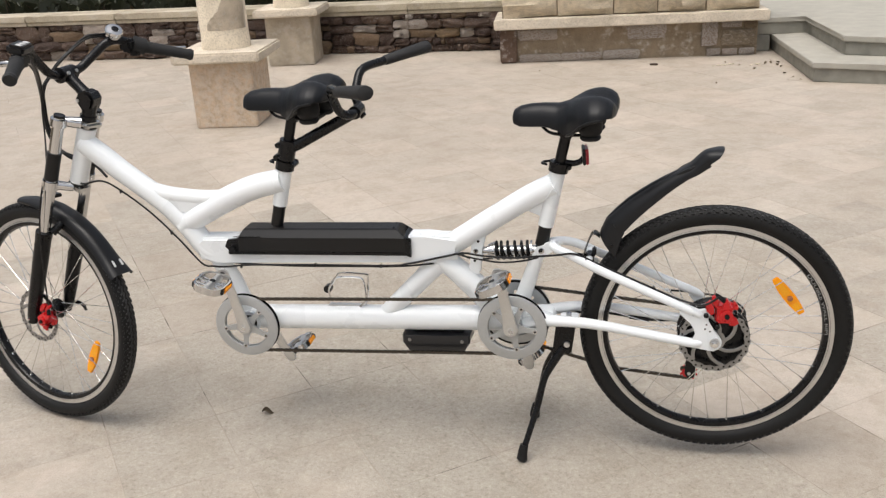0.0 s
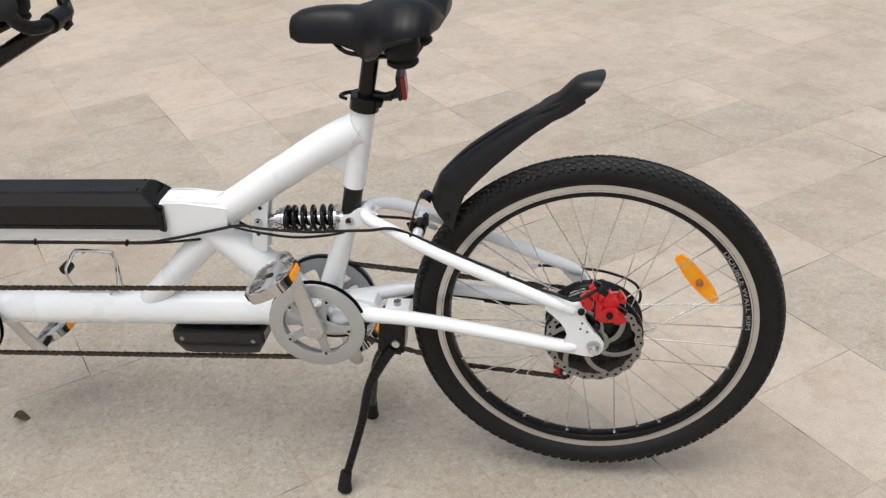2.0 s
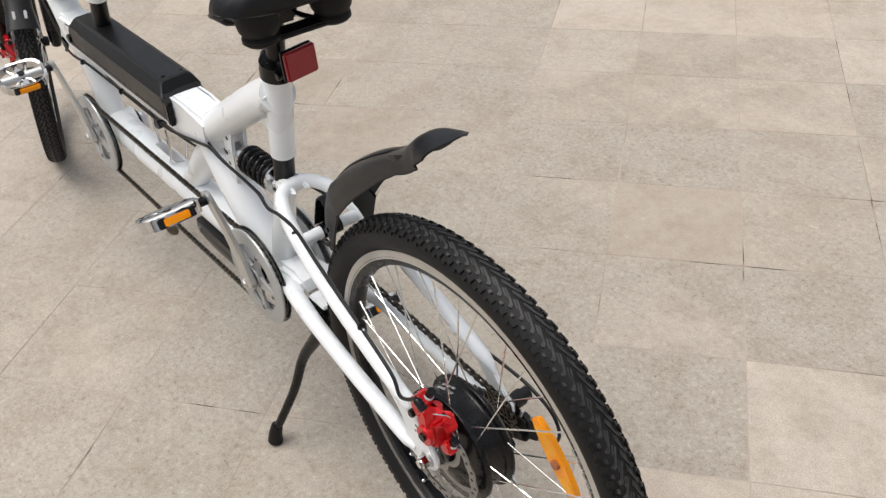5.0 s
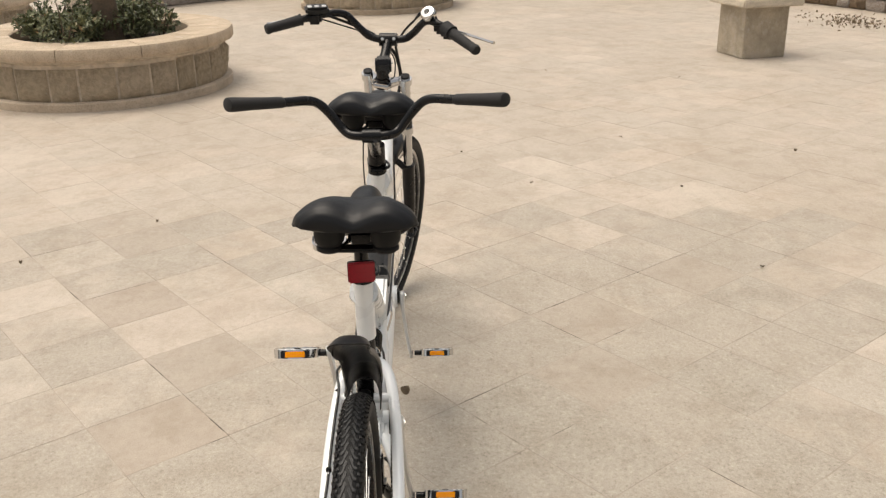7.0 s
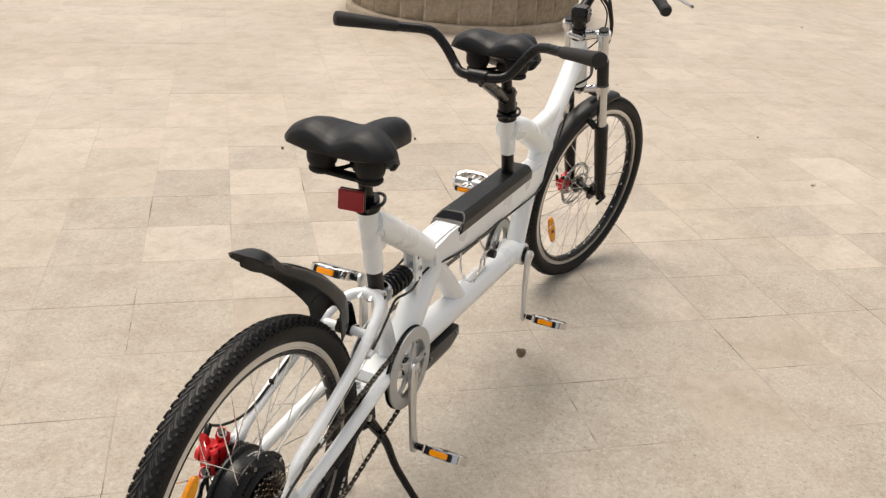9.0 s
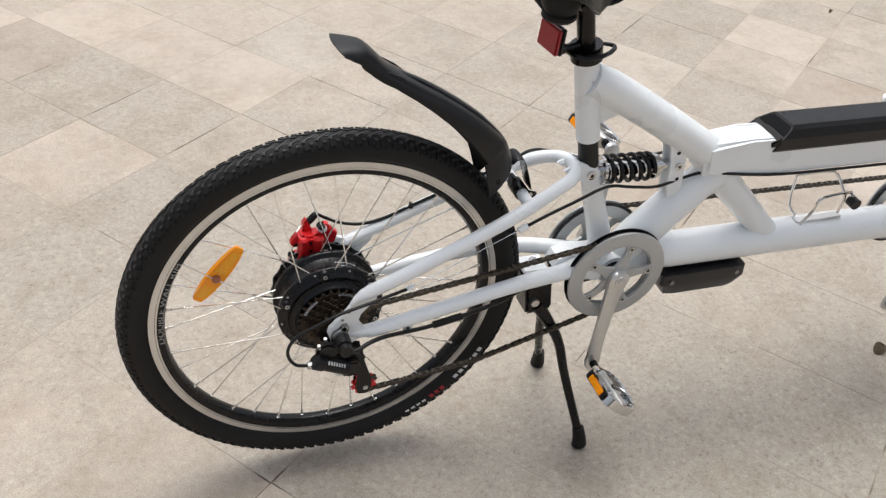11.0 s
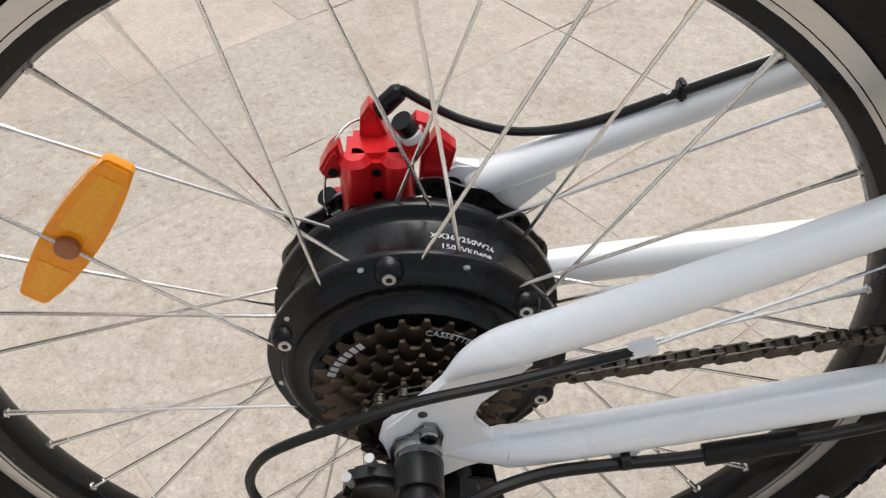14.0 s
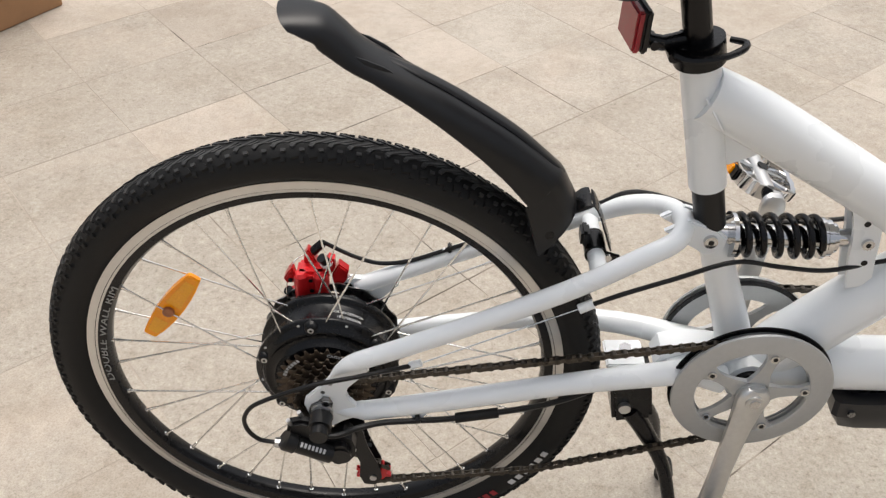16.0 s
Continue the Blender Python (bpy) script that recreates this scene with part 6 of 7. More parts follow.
saddle(0.001, 0.022, "wide black vinyl saddle with sprung rear lobes", -3.5)
saddle(-0.686, 0.067, "wide black vinyl saddle above the battery", -3)


def seat_post(top, d, up, low):
    p = part("seat_post", rod(B(), top - d * 0.03, top + d * up, 0.0136, 22), "black", bike, "black seat post")
    part("post_end", rod(B(), low, low + d * 0.062, 0.0165, 22), "plastic", p, "black end sleeve of the post")
    part("seat_clamp", rod(B(), top - d * 0.006, top + d * 0.018, 0.0245, 24), "black", p)
    part("clamp_bolt", rod(B(), top + d * 0.006 + V((0.026, -0.016, 0)), top + d * 0.006 + V((0.026, 0.018, 0)), 0.0055, 12), "black", p)
    part("quick_release", sweep(B(), [top + V(c) + d * 0.010 for c in ((0.024, 0.02, 0), (0.012, 0.030, 0.0), (-0.012, 0.030, 0.002), (-0.035, 0.018, 0.004), (-0.042, 0.004, 0.004), (-0.030, -0.006, 0.003))], [0.005, 0.0042, 0.0035, 0.0035, 0.0035, 0.003], 8, 3), "black", p)
    return p


seat_post(RST, RDIR, 0.10, RSB)
seat_post(FST, SDIR, 0.145, FSB)

# ---- rear light on the post
REFL = Matrix.Translation((-0.3170, 0.003, 0.810)) @ Matrix.Rotation(radians(7), 4, "Z") @ Matrix.Rotation(radians(-3), 4, "Y")
light = part("rear_reflector", moved(box(B(), (0.003, 0, 0), (0.008, 0.050, 0.040), 0.0022), REFL), "redlens", bike, "red rear reflector on the seat post")
part("reflector_case", moved(box(B(), (-0.0040, 0, 0), (0.007, 0.051, 0.041), 0.002), REFL), "plastic", light)
part("reflector_bracket", sweep(B(), [(-0.322, 0.003, 0.802), (-0.330, 0.003, 0.792), (-0.345, 0.002, 0.788), (-0.366, 0, 0.792)], [0.006, 0.0075, 0.0075, 0.0075], 10), "black", light)
part("reflector_bolt", rod(B(), (-0.336, -0.011, 0.790), (-0.336, 0.013, 0.790), 0.0045, 10), "black", light)

# ---- battery
BAT = ((-0.040, 0.556), (-0.043, 0.561), (-0.043, 0.598), (-0.030, 0.6155), (-0.024, 0.618), (0.022, 0.619), (0.030, 0.614), (0.036, 0.600), (0.035, 0.578), (0.030, 0.572))


def battery_section(bm, x, inset, slope=0.0):
    return [bm.verts.new((x + slope * max(0.0, z - 0.596), y * (1 - inset), 0.556 + (z - 0.556) * (1 - inset) + (x + 1.0) * 0.016)) for y, z in BAT]


bm = B()
rings = [battery_section(bm, -1.230, 0.05, 0.6), battery_section(bm, -1.226, 0, 0.6), battery_section(bm, -0.768, 0, -1.25), battery_section(bm, -0.764, 0.05, -1.25)]
for r0, r1 in zip(rings, rings[1:]):
    for k in range(len(r0)):
        bm.faces.new((r0[k], r0[(k + 1) % len(r0)], r1[(k + 1) % len(r0)], r1[k]))
bm.faces.new(rings[0])
bm.faces.new(rings[-1][::-1])
bat = part("battery", bm, "plastic", bike, "long black battery case with bevelled ends and key lock", angle=20)
part("battery_rail", box(B(), (-1.01, -0.014, 0.5545), (0.50, 0.056, 0.010), 0.002, Matrix.Rotation(radians(-0.92), 4, "Y")), "black", bat)
part("battery_nose", plate(B(), [(-1.272, 0.564), (-1.263, 0.583), (-1.228, 0.587), (-1.224, 0.551), (-1.253, 0.544)], -0.036, 0.026, 0.005), "plastic", bat)
part("key_lock", rod(B(), (-1.247, -0.034, 0.562), (-1.247, -0.046, 0.562), 0.009, 18), "black", bat)
part("end_flange", plate(B(), [(-0.767, 0.552), (-0.757, 0.549), (-0.755, 0.592), (-0.768, 0.600)], -0.043, -0.031, 0.002), "black", bat)
part("end_cap", plate(B(), [(-0.776, 0.588), (-0.757, 0.588), (-0.755, 0.596), (-0.776, 0.606)], -0.040, 0.034, 0.002), "black", bat)
for y in (-0.018, 0.018):
    part("end_screw", rod(B(), (-0.803, y, 0.6195), (-0.802, y, 0.6225), 0.004, 10), "black", bat)
part("case_seam", box(B(), (-1.20, -0.0435, 0.598), (0.075, 0.002, 0.0015), 0, Matrix.Rotation(radians(-1), 4, "Y")), "black", bat)

# ---- motor controller under the bottom tube
bm = B()
secs = []
for x, k in ((-0.799, 0.80), (-0.795, 0.95), (-0.778, 1.0), (-0.640, 1.0), (-0.620, 0.95), (-0.615, 0.80)):
    zt = 0.3245 + (x + 0.7) * 0.022
    secs.append([bm.verts.new((x + dx_ * (0.012 if x < -0.7 else -0.012), y * k, zt - h)) for y, h, dx_ in ((-0.034, 0.0, 0), (-0.036, 0.022, 0), (-0.026, 0.052 * k, 1), (0.026, 0.052 * k, 1), (0.036, 0.022, 0), (0.034, 0.0, 0))])
for s0, s1 in zip(secs, secs[1:]):
    for i in range(6):
        bm.faces.new((s0[i], s0[(i + 1) % 6], s1[(i + 1) % 6], s1[i]))
bm.faces.new(secs[0])
bm.faces.new(secs[-1][::-1])
ctl = part("motor_controller", bm, "casing", bike, "black motor controller box under the bottom tube", angle=25)
for x in (-0.778, -0.636):
    for s in (-1, 1):
        part("controller_screw", rod(B(), (x, s * 0.034, 0.311), (x, s * 0.0375, 0.311), 0.0046, 12), "rotor", ctl)
part("controller_mount", box(B(), (-0.705, 0, 0.330), (0.14, 0.03, 0.012), 0.003), "black", ctl)

# ---- wire bracket on the bottom tube
cage = part("wire_bracket", box(B(), (-0.955, 0.004, 0.389), (0.105, 0.016, 0.004), 0.001), "alloy", bike, "bent silver wire bracket on the bottom tube")
part("wire_loop", sweep(B(), [(-0.915, -0.012, 0.391), (-0.893, -0.014, 0.42), (-0.886, -0.014, 0.478), (-0.893, -0.012, 0.486), (-0.955, -0.008, 0.487), (-0.972, -0.004, 0.480), (-0.99, 0.0, 0.455), (-1.005, 0.004, 0.43), (-1.0, 0.006, 0.395)], 0.0028, 8, 4), "chrome", cage)
part("wire_loop", sweep(B(), [(-0.905, 0.018, 0.391), (-0.910, 0.030, 0.43), (-0.915, 0.030, 0.452), (-0.93, 0.030, 0.459), (-0.985, 0.026, 0.459), (-1.0, 0.02, 0.445), (-1.012, 0.02, 0.43)], 0.0028, 8, 4), "chrome", cage)
part("hook", rod(B(), (-1.012, 0.03, 0.428), (-1.012, 0.012, 0.428), 0.011, 16), "plastic", cage)

# ---- double-leg stand
stand = part("kickstand", box(B(), (-0.370, 0, 0.325), (0.05, 0.05, 0.085), 0.005, Matrix.Rotation(radians(8), 4, "Y")), "black", bike, "black double-leg stand with rubber feet")
for s, foot in ((-1, V((-0.476, -0.104, 0.012))), (1, V((-0.466, 0.119, 0.012)))):
    part("leg", sweep(B(), [(-0.372, s * 0.018, 0.298), (-0.392, s * 0.026, 0.268), (-0.420, s * 0.040, 0.215), (-0.438, s * 0.060, 0.14), foot + V((0.004, -s * 0.004, 0.02))], [0.013, 0.0115, 0.0092, 0.0085, 0.008], 14, 5), "black", stand)
    part("rubber_foot", sweep(B(), [foot + V((0.006, -s * 0.008, 0.034)), foot + V((0.002, -s * 0.003, 0.014)), foot + V((0, 0, -0.006)), foot + V((-0.002, s * 0.002, -0.011))], [0.011, 0.0125, 0.0145, 0.010], 16), "rubber", stand)
part("stand_pivot", rod(B(), (-0.362, -0.031, 0.312), (-0.362, 0.031, 0.312), 0.0075, 14), "alloy", stand)

# ---- rear mudguard
def mudguard(name, path, label, mat="fender", lean=0.0, swept=0.0, foot=0.0, rolled=0.0):
    """Arched guard. rolled: how much shallower its right side gets away from the foot. path rows: ridge x, z, half width, side depth. swept: how far the sides of the end lag behind its ridge. foot: how far the ridge's start lies ahead of the sides."""
    n0 = len(path)
    fine = [tuple(float(np.interp(i / 4, range(n0), [p[k] for p in path])) for k in range(4)) for i in range((n0 - 1) * 4 + 1)]
    pts_ = curve_through([(p[0], 0, p[1]) for p in path], 4)
    bm = B()
    rings_ = []
    J = 12
    for i, p in enumerate(pts_):
        d = (pts_[min(i + 1, len(pts_) - 1)] - pts_[max(i - 1, 0)]).normalized()
        nrm = V((0, 1, 0)).cross(d)
        w, dep = fine[i][2], fine[i][3]
        up, lo = [], []
        for j in range(J + 1):
            q = -1 + 2 * j / J
            y = w * math.sin(q * math.pi / 2) if abs(q) < 1 else w * q
            h = dep * (abs(q) ** 2.5)
            if q > 0:
                f_roll = min(1.0, max(0.0, (i / (len(pts_) - 1) - 0.02) / 0.48))
                h *= 1 - rolled * f_roll * f_roll * (3 - 2 * f_roll)
            up.append(bm.verts.new(p + V((0, y, 0)) + nrm * h))
            lo.append(bm.verts.new(p + V((0, y * 0.93, 0)) + nrm * (h * 0.98 + 0.0025)))
        f_end = max(0.0, (i / (len(pts_) - 1) - 0.66) / 0.34)
        f_foot = max(0.0, 1 - (p - pts_[0]).length / (foot + 0.05))
        for j in range(J + 1):
            q = abs(-1 + 2 * j / J)
            for v in (up[j], lo[j]):
                v.co += d * (foot * f_foot * (1 - q ** 2) - swept * f_end ** 2 * q ** 1.8)
        rings_.append(up + lo[::-1])
    for r0, r1 in zip(rings_, rings_[1:]):
        for k in range(len(r0)):
            bm.faces.new((r0[k], r0[(k + 1) % len(r0)], r1[(k + 1) % len(r0)], r1[k]))
    n_ = len(rings_[0])
    for ring_, flip in ((rings_[0], 1), (rings_[-1], -1)):
        for k in range(J):
            bm.faces.new((ring_[k], ring_[n_ - 1 - k], ring_[n_ - 2 - k], ring_[k + 1])[::flip])
    for v in bm.verts:
        v.co.y += lean * math.sin(math.pi * min(1.0, max(0.0, (v.co.z - 0.56) / 0.27)))
    return part(name, bm, mat, bike, label, angle=50)


guard = mudguard("rear_mudguard", [(-0.288, 0.566, 0.033, 0.046), (-0.281, 0.604, 0.034, 0.049), (-0.267, 0.645, 0.034, 0.050), (-0.251, 0.663, 0.035, 0.047), (-0.213, 0.698, 0.035, 0.043), (-0.161, 0.735, 0.033, 0.035), (-0.119, 0.760, 0.031, 0.027), (-0.088, 0.7780, 0.030, 0.023), (-0.068, 0.7925, 0.0295, 0.0275), (-0.051, 0.8100, 0.0300, 0.0320), (-0.036, 0.8215, 0.0310, 0.0310), (-0.014, 0.8260, 0.0330, 0.0230), (0.005, 0.8275, 0.0340, 0.0150)], "matt black clip-on plastic rear mudguard with a raised flared tip", lean=0.006, swept=0.013, foot=0.045, rolled=0.34)
for s in (-1, 1):
    part("tip_slot", sweep(B(), [(-0.106, s * 0.0190 + 0.003, 0.7625), (-0.088, s * 0.0215 + 0.003, 0.7725), (-0.072, s * 0.0235 + 0.003, 0.7805), (-0.060, s * 0.0235 + 0.003, 0.7890)], [0.0006, 0.0042, 0.0046, 0.0008], 10, 4, side=(0, 1, 0), flat=0.6), "plastic", guard, "dark slot below the raised tip")
part("spine", sweep(B(), [(-0.086, 0.003, 0.7770), (-0.119, 0.004, 0.7605), (-0.161, 0.005, 0.7355), (-0.213, 0.006, 0.6985), (-0.249, 0.005, 0.6645), (-0.265, 0.005, 0.648)], [0.0010, 0.0024, 0.0028, 0.0028, 0.0026, 0.0012], 12, 4, side=(0, 1, 0), flat=3.4), "fender", guard)
for s in (-1, 1):
    part("guard_bolt", rod(B(), (-0.252, s * 0.0325, 0.588), (-0.252, s * 0.0350, 0.588), 0.005, 12), "black", guard)
part("guard_bracket", sweep(B(), [(-0.281, 0, 0.604), (-0.292, 0, 0.612), (-0.302, 0, 0.606), (-0.312, 0, 0.580), (-0.321, 0, 0.552)], 0.0175, 10, 3, side=(1, 0, 0.35), flat=0.12), "black", guard)
part("clamp_band", moved(lathe(B(), [(0.0100, -0.016), (0.0122, -0.016), (0.0122, 0.016), (0.0100, 0.016)], seg=24), Matrix.Translation((-0.306, 0, 0.546))), "black", guard)
part("clamp_tab", box(B(), (-0.316, 0.016, 0.541), (0.028, 0.004, 0.020), 0.0015, Matrix.Rotation(radians(-20), 4, "Y")), "black", guard)
part("clamp_bolt", rod(B(), (-0.318, 0.018, 0.545), (-0.318, 0.021, 0.545), 0.0045, 12), "chrome", guard)
part("mount_block", box(B(), (-0.294, 0, 0.562), (0.010, 0.022, 0.020), 0.003), "fender", guard)

# ---- suspension fork, front wheel, front mudguard (turned about the head tube)
SIDE = V((0, 1, 0))
LEAD = V((-0.035, 0, 0.0128))
LEG_TOP = HEAD_HI + HEAD * 0.008 + LEAD


def F(bm):
    return moved(bm, FORK_TURN)


bm = B()
box(bm, (0, 0, 0), (0.058, 0.056, 0.018), 0.006)
ax = HEAD.to_track_quat("Z", "Y").to_matrix().to_4x4()
bmesh.ops.transform(bm, matrix=Matrix.Translation(HEAD_HI + HEAD * 0.013) @ ax, verts=bm.verts)
for s in (-1, 1):
    sweep(bm, [HEAD_HI + HEAD * 0.014 + SIDE * (s * 0.018), LEG_TOP + SIDE * (s * 0.048), LEG_TOP + SIDE * (s * 0.064)], [0.0165, 0.0130, 0.013], 12, 2)
    rod(bm, LEG_TOP + SIDE * (s * 0.062) - HEAD * 0.010, LEG_TOP + SIDE * (s * 0.062) + HEAD * 0.010, 0.0215, 22)
fork = part("suspension_fork", F(bm), "chrome", bike, "double-crown suspension fork with silver stanchions and black legs")
bm = B()
LOWC = HEAD_LO - HEAD * 0.014
box(bm, (0, 0, 0), (0.044, 0.050, 0.018), 0.005)
bmesh.ops.transform(bm, matrix=Matrix.Translation(LOWC) @ ax, verts=bm.verts)
for s in (-1, 1):
    sweep(bm, [LOWC + SIDE * (s * 0.018), LOWC + LEAD + SIDE * (s * 0.062)], [0.012, 0.013], 12)
    rod(bm, LOWC + LEAD + SIDE * (s * 0.062) - HEAD * 0.012, LOWC + LEAD + SIDE * (s * 0.062) + HEAD * 0.012, 0.0215, 22)
part("lower_crown", F(bm), "chrome", fork)
part("steerer_nut", F(rod(B(), HEAD_HI - HEAD * 0.002, HEAD_HI + HEAD * 0.034, 0.0215, 24)), "black", fork)
LEN = (LEG_TOP - (FW + V((0, 0, 0)))).dot(HEAD)
for s in (-1, 1):
    o = SIDE * (s * 0.062)
    top = LEG_TOP + o
    bot = top - HEAD * LEN
    part("stanchion", F(rod(B(), top + HEAD * 0.014, top - HEAD * 0.36, 0.0155, 22)), "chrome", fork, "polished silver stanchion")
    part("top_cap", F(rod(B(), top + HEAD * 0.010, top + HEAD * 0.020, 0.0145, 20)), "black", fork)
    part("sleeve", F(rod(B(), top - HEAD * 0.088, top - HEAD * 0.168, 0.0185, 22)), "plastic", fork)
    part("wiper_seal", F(rod(B(), top - HEAD * 0.328, top - HEAD * 0.348, 0.0225, 22)), "black", fork)
    part("lower_leg", F(sweep(B(), [top - HEAD * 0.342, top - HEAD * 0.42, bot + HEAD * 0.06, bot + HEAD * 0.012, bot - HEAD * 0.014], [0.0215, 0.0218, 0.019, 0.0165, 0.013], 20, 3)), "black", fork, "satin black lower fork leg")
    part("dropout", F(box(B(), bot + V((0.0, 0, 0)), (0.034, 0.012, 0.034), 0.006)), "black", fork)
part("brace", F(sweep(B(), [LEG_TOP - HEAD * 0.335 + SIDE * 0.05 + V((0.018, 0, 0)), LEG_TOP - HEAD * 0.315 + V((0.022, 0.03, 0.0)), LEG_TOP - HEAD * 0.31 + V((0.024, 0, 0.004)), LEG_TOP - HEAD * 0.315 + V((0.022, -0.03, 0)), LEG_TOP - HEAD * 0.335 - SIDE * 0.05 + V((0.018, 0, 0))], 0.011, 12, 4)), "black", fork)
front_wheel = spoke_wheel("front_wheel", FW, FORK_TURN, 0.026, (-0.028, 0.028), "26-inch front wheel with disc brake", 40)
spoke_reflector(front_wheel, -37, 0.197, 79)
part("hub", lathe(B(), [(0.0, -0.045), (0.012, -0.045), (0.014, -0.033), (0.030, -0.031), (0.030, -0.026), (0.016, -0.022), (0.013, 0.0), (0.016, 0.022), (0.030, 0.026), (0.030, 0.031), (0.014, 0.033), (0.012, 0.045), (0.0, 0.045)], seg=36, closed=False), "black", front_wheel)
part("axle", rod(B(), (0, -0.082, 0), (0, 0.082, 0), 0.005, 14), "steel", front_wheel)
part("axle_nut", rod(B(), (0, 0.07, 0), (0, 0.08, 0), 0.0095, 6), "chrome", front_wheel)
part("quick_release", sweep(B(), [(0, 0.078, 0), (0.012, 0.086, 0.004), (0.035, 0.088, -0.004), (0.050, 0.084, -0.016)], [0.0075, 0.006, 0.005, 0.0045], 10, 3), "black", front_wheel)
brake_rotor(front_wheel, -0.042, 0.080)
arc_text(front_wheel, "DOUBLE WALL RIM", 0.0115, 0.2630, 215, 36, -0.0126, -1, "greyink")
arc_text(front_wheel, "DOUBLE WALL RIM", 0.0115, 0.2630, 140, 36, 0.0126, 1, "greyink")
caliper("front_brake_caliper", FORK_TURN @ Matrix.Translation(FW + V((0.052, -0.056, 0.006))) @ Matrix.Rotation(radians(60), 4, "Y") @ Matrix.Diagonal((0.9, 0.9, 0.9, 1)), bike)

fg = []
for k in range(9):
    a = radians(98 - 72 * k / 8)
    rr = 0.345 + (0.014 if k == 8 else 0.002 if k == 7 else 0)
    fg.append((FW.x + rr * math.cos(a), FW.z + rr * math.sin(a), (0.024, 0.028, 0.030, 0.031, 0.031, 0.031, 0.031, 0.032, 0.038)[k], (0.012, 0.020, 0.024, 0.026, 0.027, 0.027, 0.026, 0.024, 0.018)[k]))
fguard = mudguard("front_mudguard", fg, "matt black plastic front mudguard")
fguard.data.transform(FORK_TURN)
part("guard_screw_plate", F(box(B(), (-1.806, 0, 0.690), (0.05, 0.030, 0.010), 0.003, Matrix.Rotation(radians(10), 4, "Y"))), "black", fguard)
for s in (-1, 1):
    part("guard_slot", F(box(B(), (FW.x + 0.3000, s * 0.013, FW.z + 0.1835), (0.020, 0.007, 0.004), 0.0015, Matrix.Rotation(radians(54), 4, "Y"))), "ink", fguard, "pale slot in the flared end")


# ---- handlebars
def bars(name, pts_, r, parent, label, m):
    return part(name, moved(sweep(B(), pts_, r, 16, 5), m), "black", parent, label)


BC = V((-1.678, 0.020, 1.025))
fbar = bars("front_handlebar", [(-1.578, -0.341, 1.077), (-1.623, -0.242, 1.098), (-1.661, -0.160, 1.110), (-1.679, -0.112, 1.104), (-1.684, -0.076, 1.070), (-1.683, -0.043, 1.038), BC + V((-0.002, -0.030, 0.002)), BC, BC + V((0.002, 0.030, 0.0)), (-1.670, 0.078, 1.030), (-1.650, 0.104, 1.052), (-1.616, 0.135, 1.086), (-1.590, 0.165, 1.088), (-1.556, 0.212, 1.064), (-1.446, 0.282, 1.026)], 0.0116, bike, "black riser handlebar with grips, bell and brake levers", Matrix())
part("stem", sweep(B(), [HEAD_HI + HEAD * 0.03, HEAD_HI + HEAD * 0.052, (-1.613, 0.002, 0.945), (-1.614, 0.004, 0.962), (-1.640, 0.011, 0.990), BC], [0.0185, 0.0185, 0.0195, 0.0190, 0.0150, 0.0165], 16, 2), "black", fbar, "black adjustable stem")
part("stem_joint", plate(B(), [(-1.642, 0.962), (-1.632, 0.978), (-1.612, 0.986), (-1.595, 0.978), (-1.588, 0.962), (-1.594, 0.944), (-1.604, 0.930), (-1.628, 0.934)], -0.021, 0.029, 0.006), "black", fbar)
part("stem_bolt", rod(B(), (-1.632, -0.024, 0.962), (-1.630, 0.033, 0.960), 0.0045, 12), "alloy", fbar)
part("bar_clamp", rod(B(), BC - V((0.002, 0.028, 0)), BC + V((0.002, 0.028, 0)), 0.0205, 20), "black", fbar)
for q in (-0.018, 0.018):
    part("clamp_bolt", rod(B(), BC + V((0.016, q, 0.004)), BC + V((0.023, q, 0.006)), 0.0050, 10), "alloy", fbar)
GRIPS = {-1: (V((-1.623, -0.242, 1.098)), V((-1.576, -0.345, 1.076))), 1: (V((-1.552, 0.214, 1.062)), V((-1.442, 0.285, 1.025)))}
LEVERS = {-1: (V((-1.643, -0.203, 1.098)), ((-0.012, -0.008, -0.006), (-0.036, -0.030, -0.004), (-0.044, -0.090, -0.010), (-0.030, -0.140, -0.018), (-0.026, -0.152, -0.018))),
          1: (V((-1.580, 0.184, 1.072)), ((-0.010, 0.016, -0.004), (-0.004, 0.045, -0.010), (0.040, 0.100, -0.022), (0.080, 0.145, -0.032), (0.088, 0.155, -0.033)))}
for s in (-1, 1):
    g0, g1 = GRIPS[s]
    pts_ = [g0.lerp(g1, k / 16) for k in range(17)]
    part("grip", sweep(B(), pts_, [0.019] + [(0.0172 if k % 2 else 0.0160) - 0.00018 * k for k in range(14)] + [0.0165, 0.0135], 16), "grip", fbar, "ribbed black rubber grip")
    lv0, lpts = LEVERS[s]
    part("lever_body", box(B(), lv0, (0.036, 0.044, 0.034), 0.008), "plastic", fbar)
    part("brake_lever", sweep(B(), [lv0 + V(c) for c in lpts], [0.0075, 0.0065, 0.006, 0.0055, 0.0068], 10, 3, flat=0.7), "chrome", fbar, "polished brake lever")
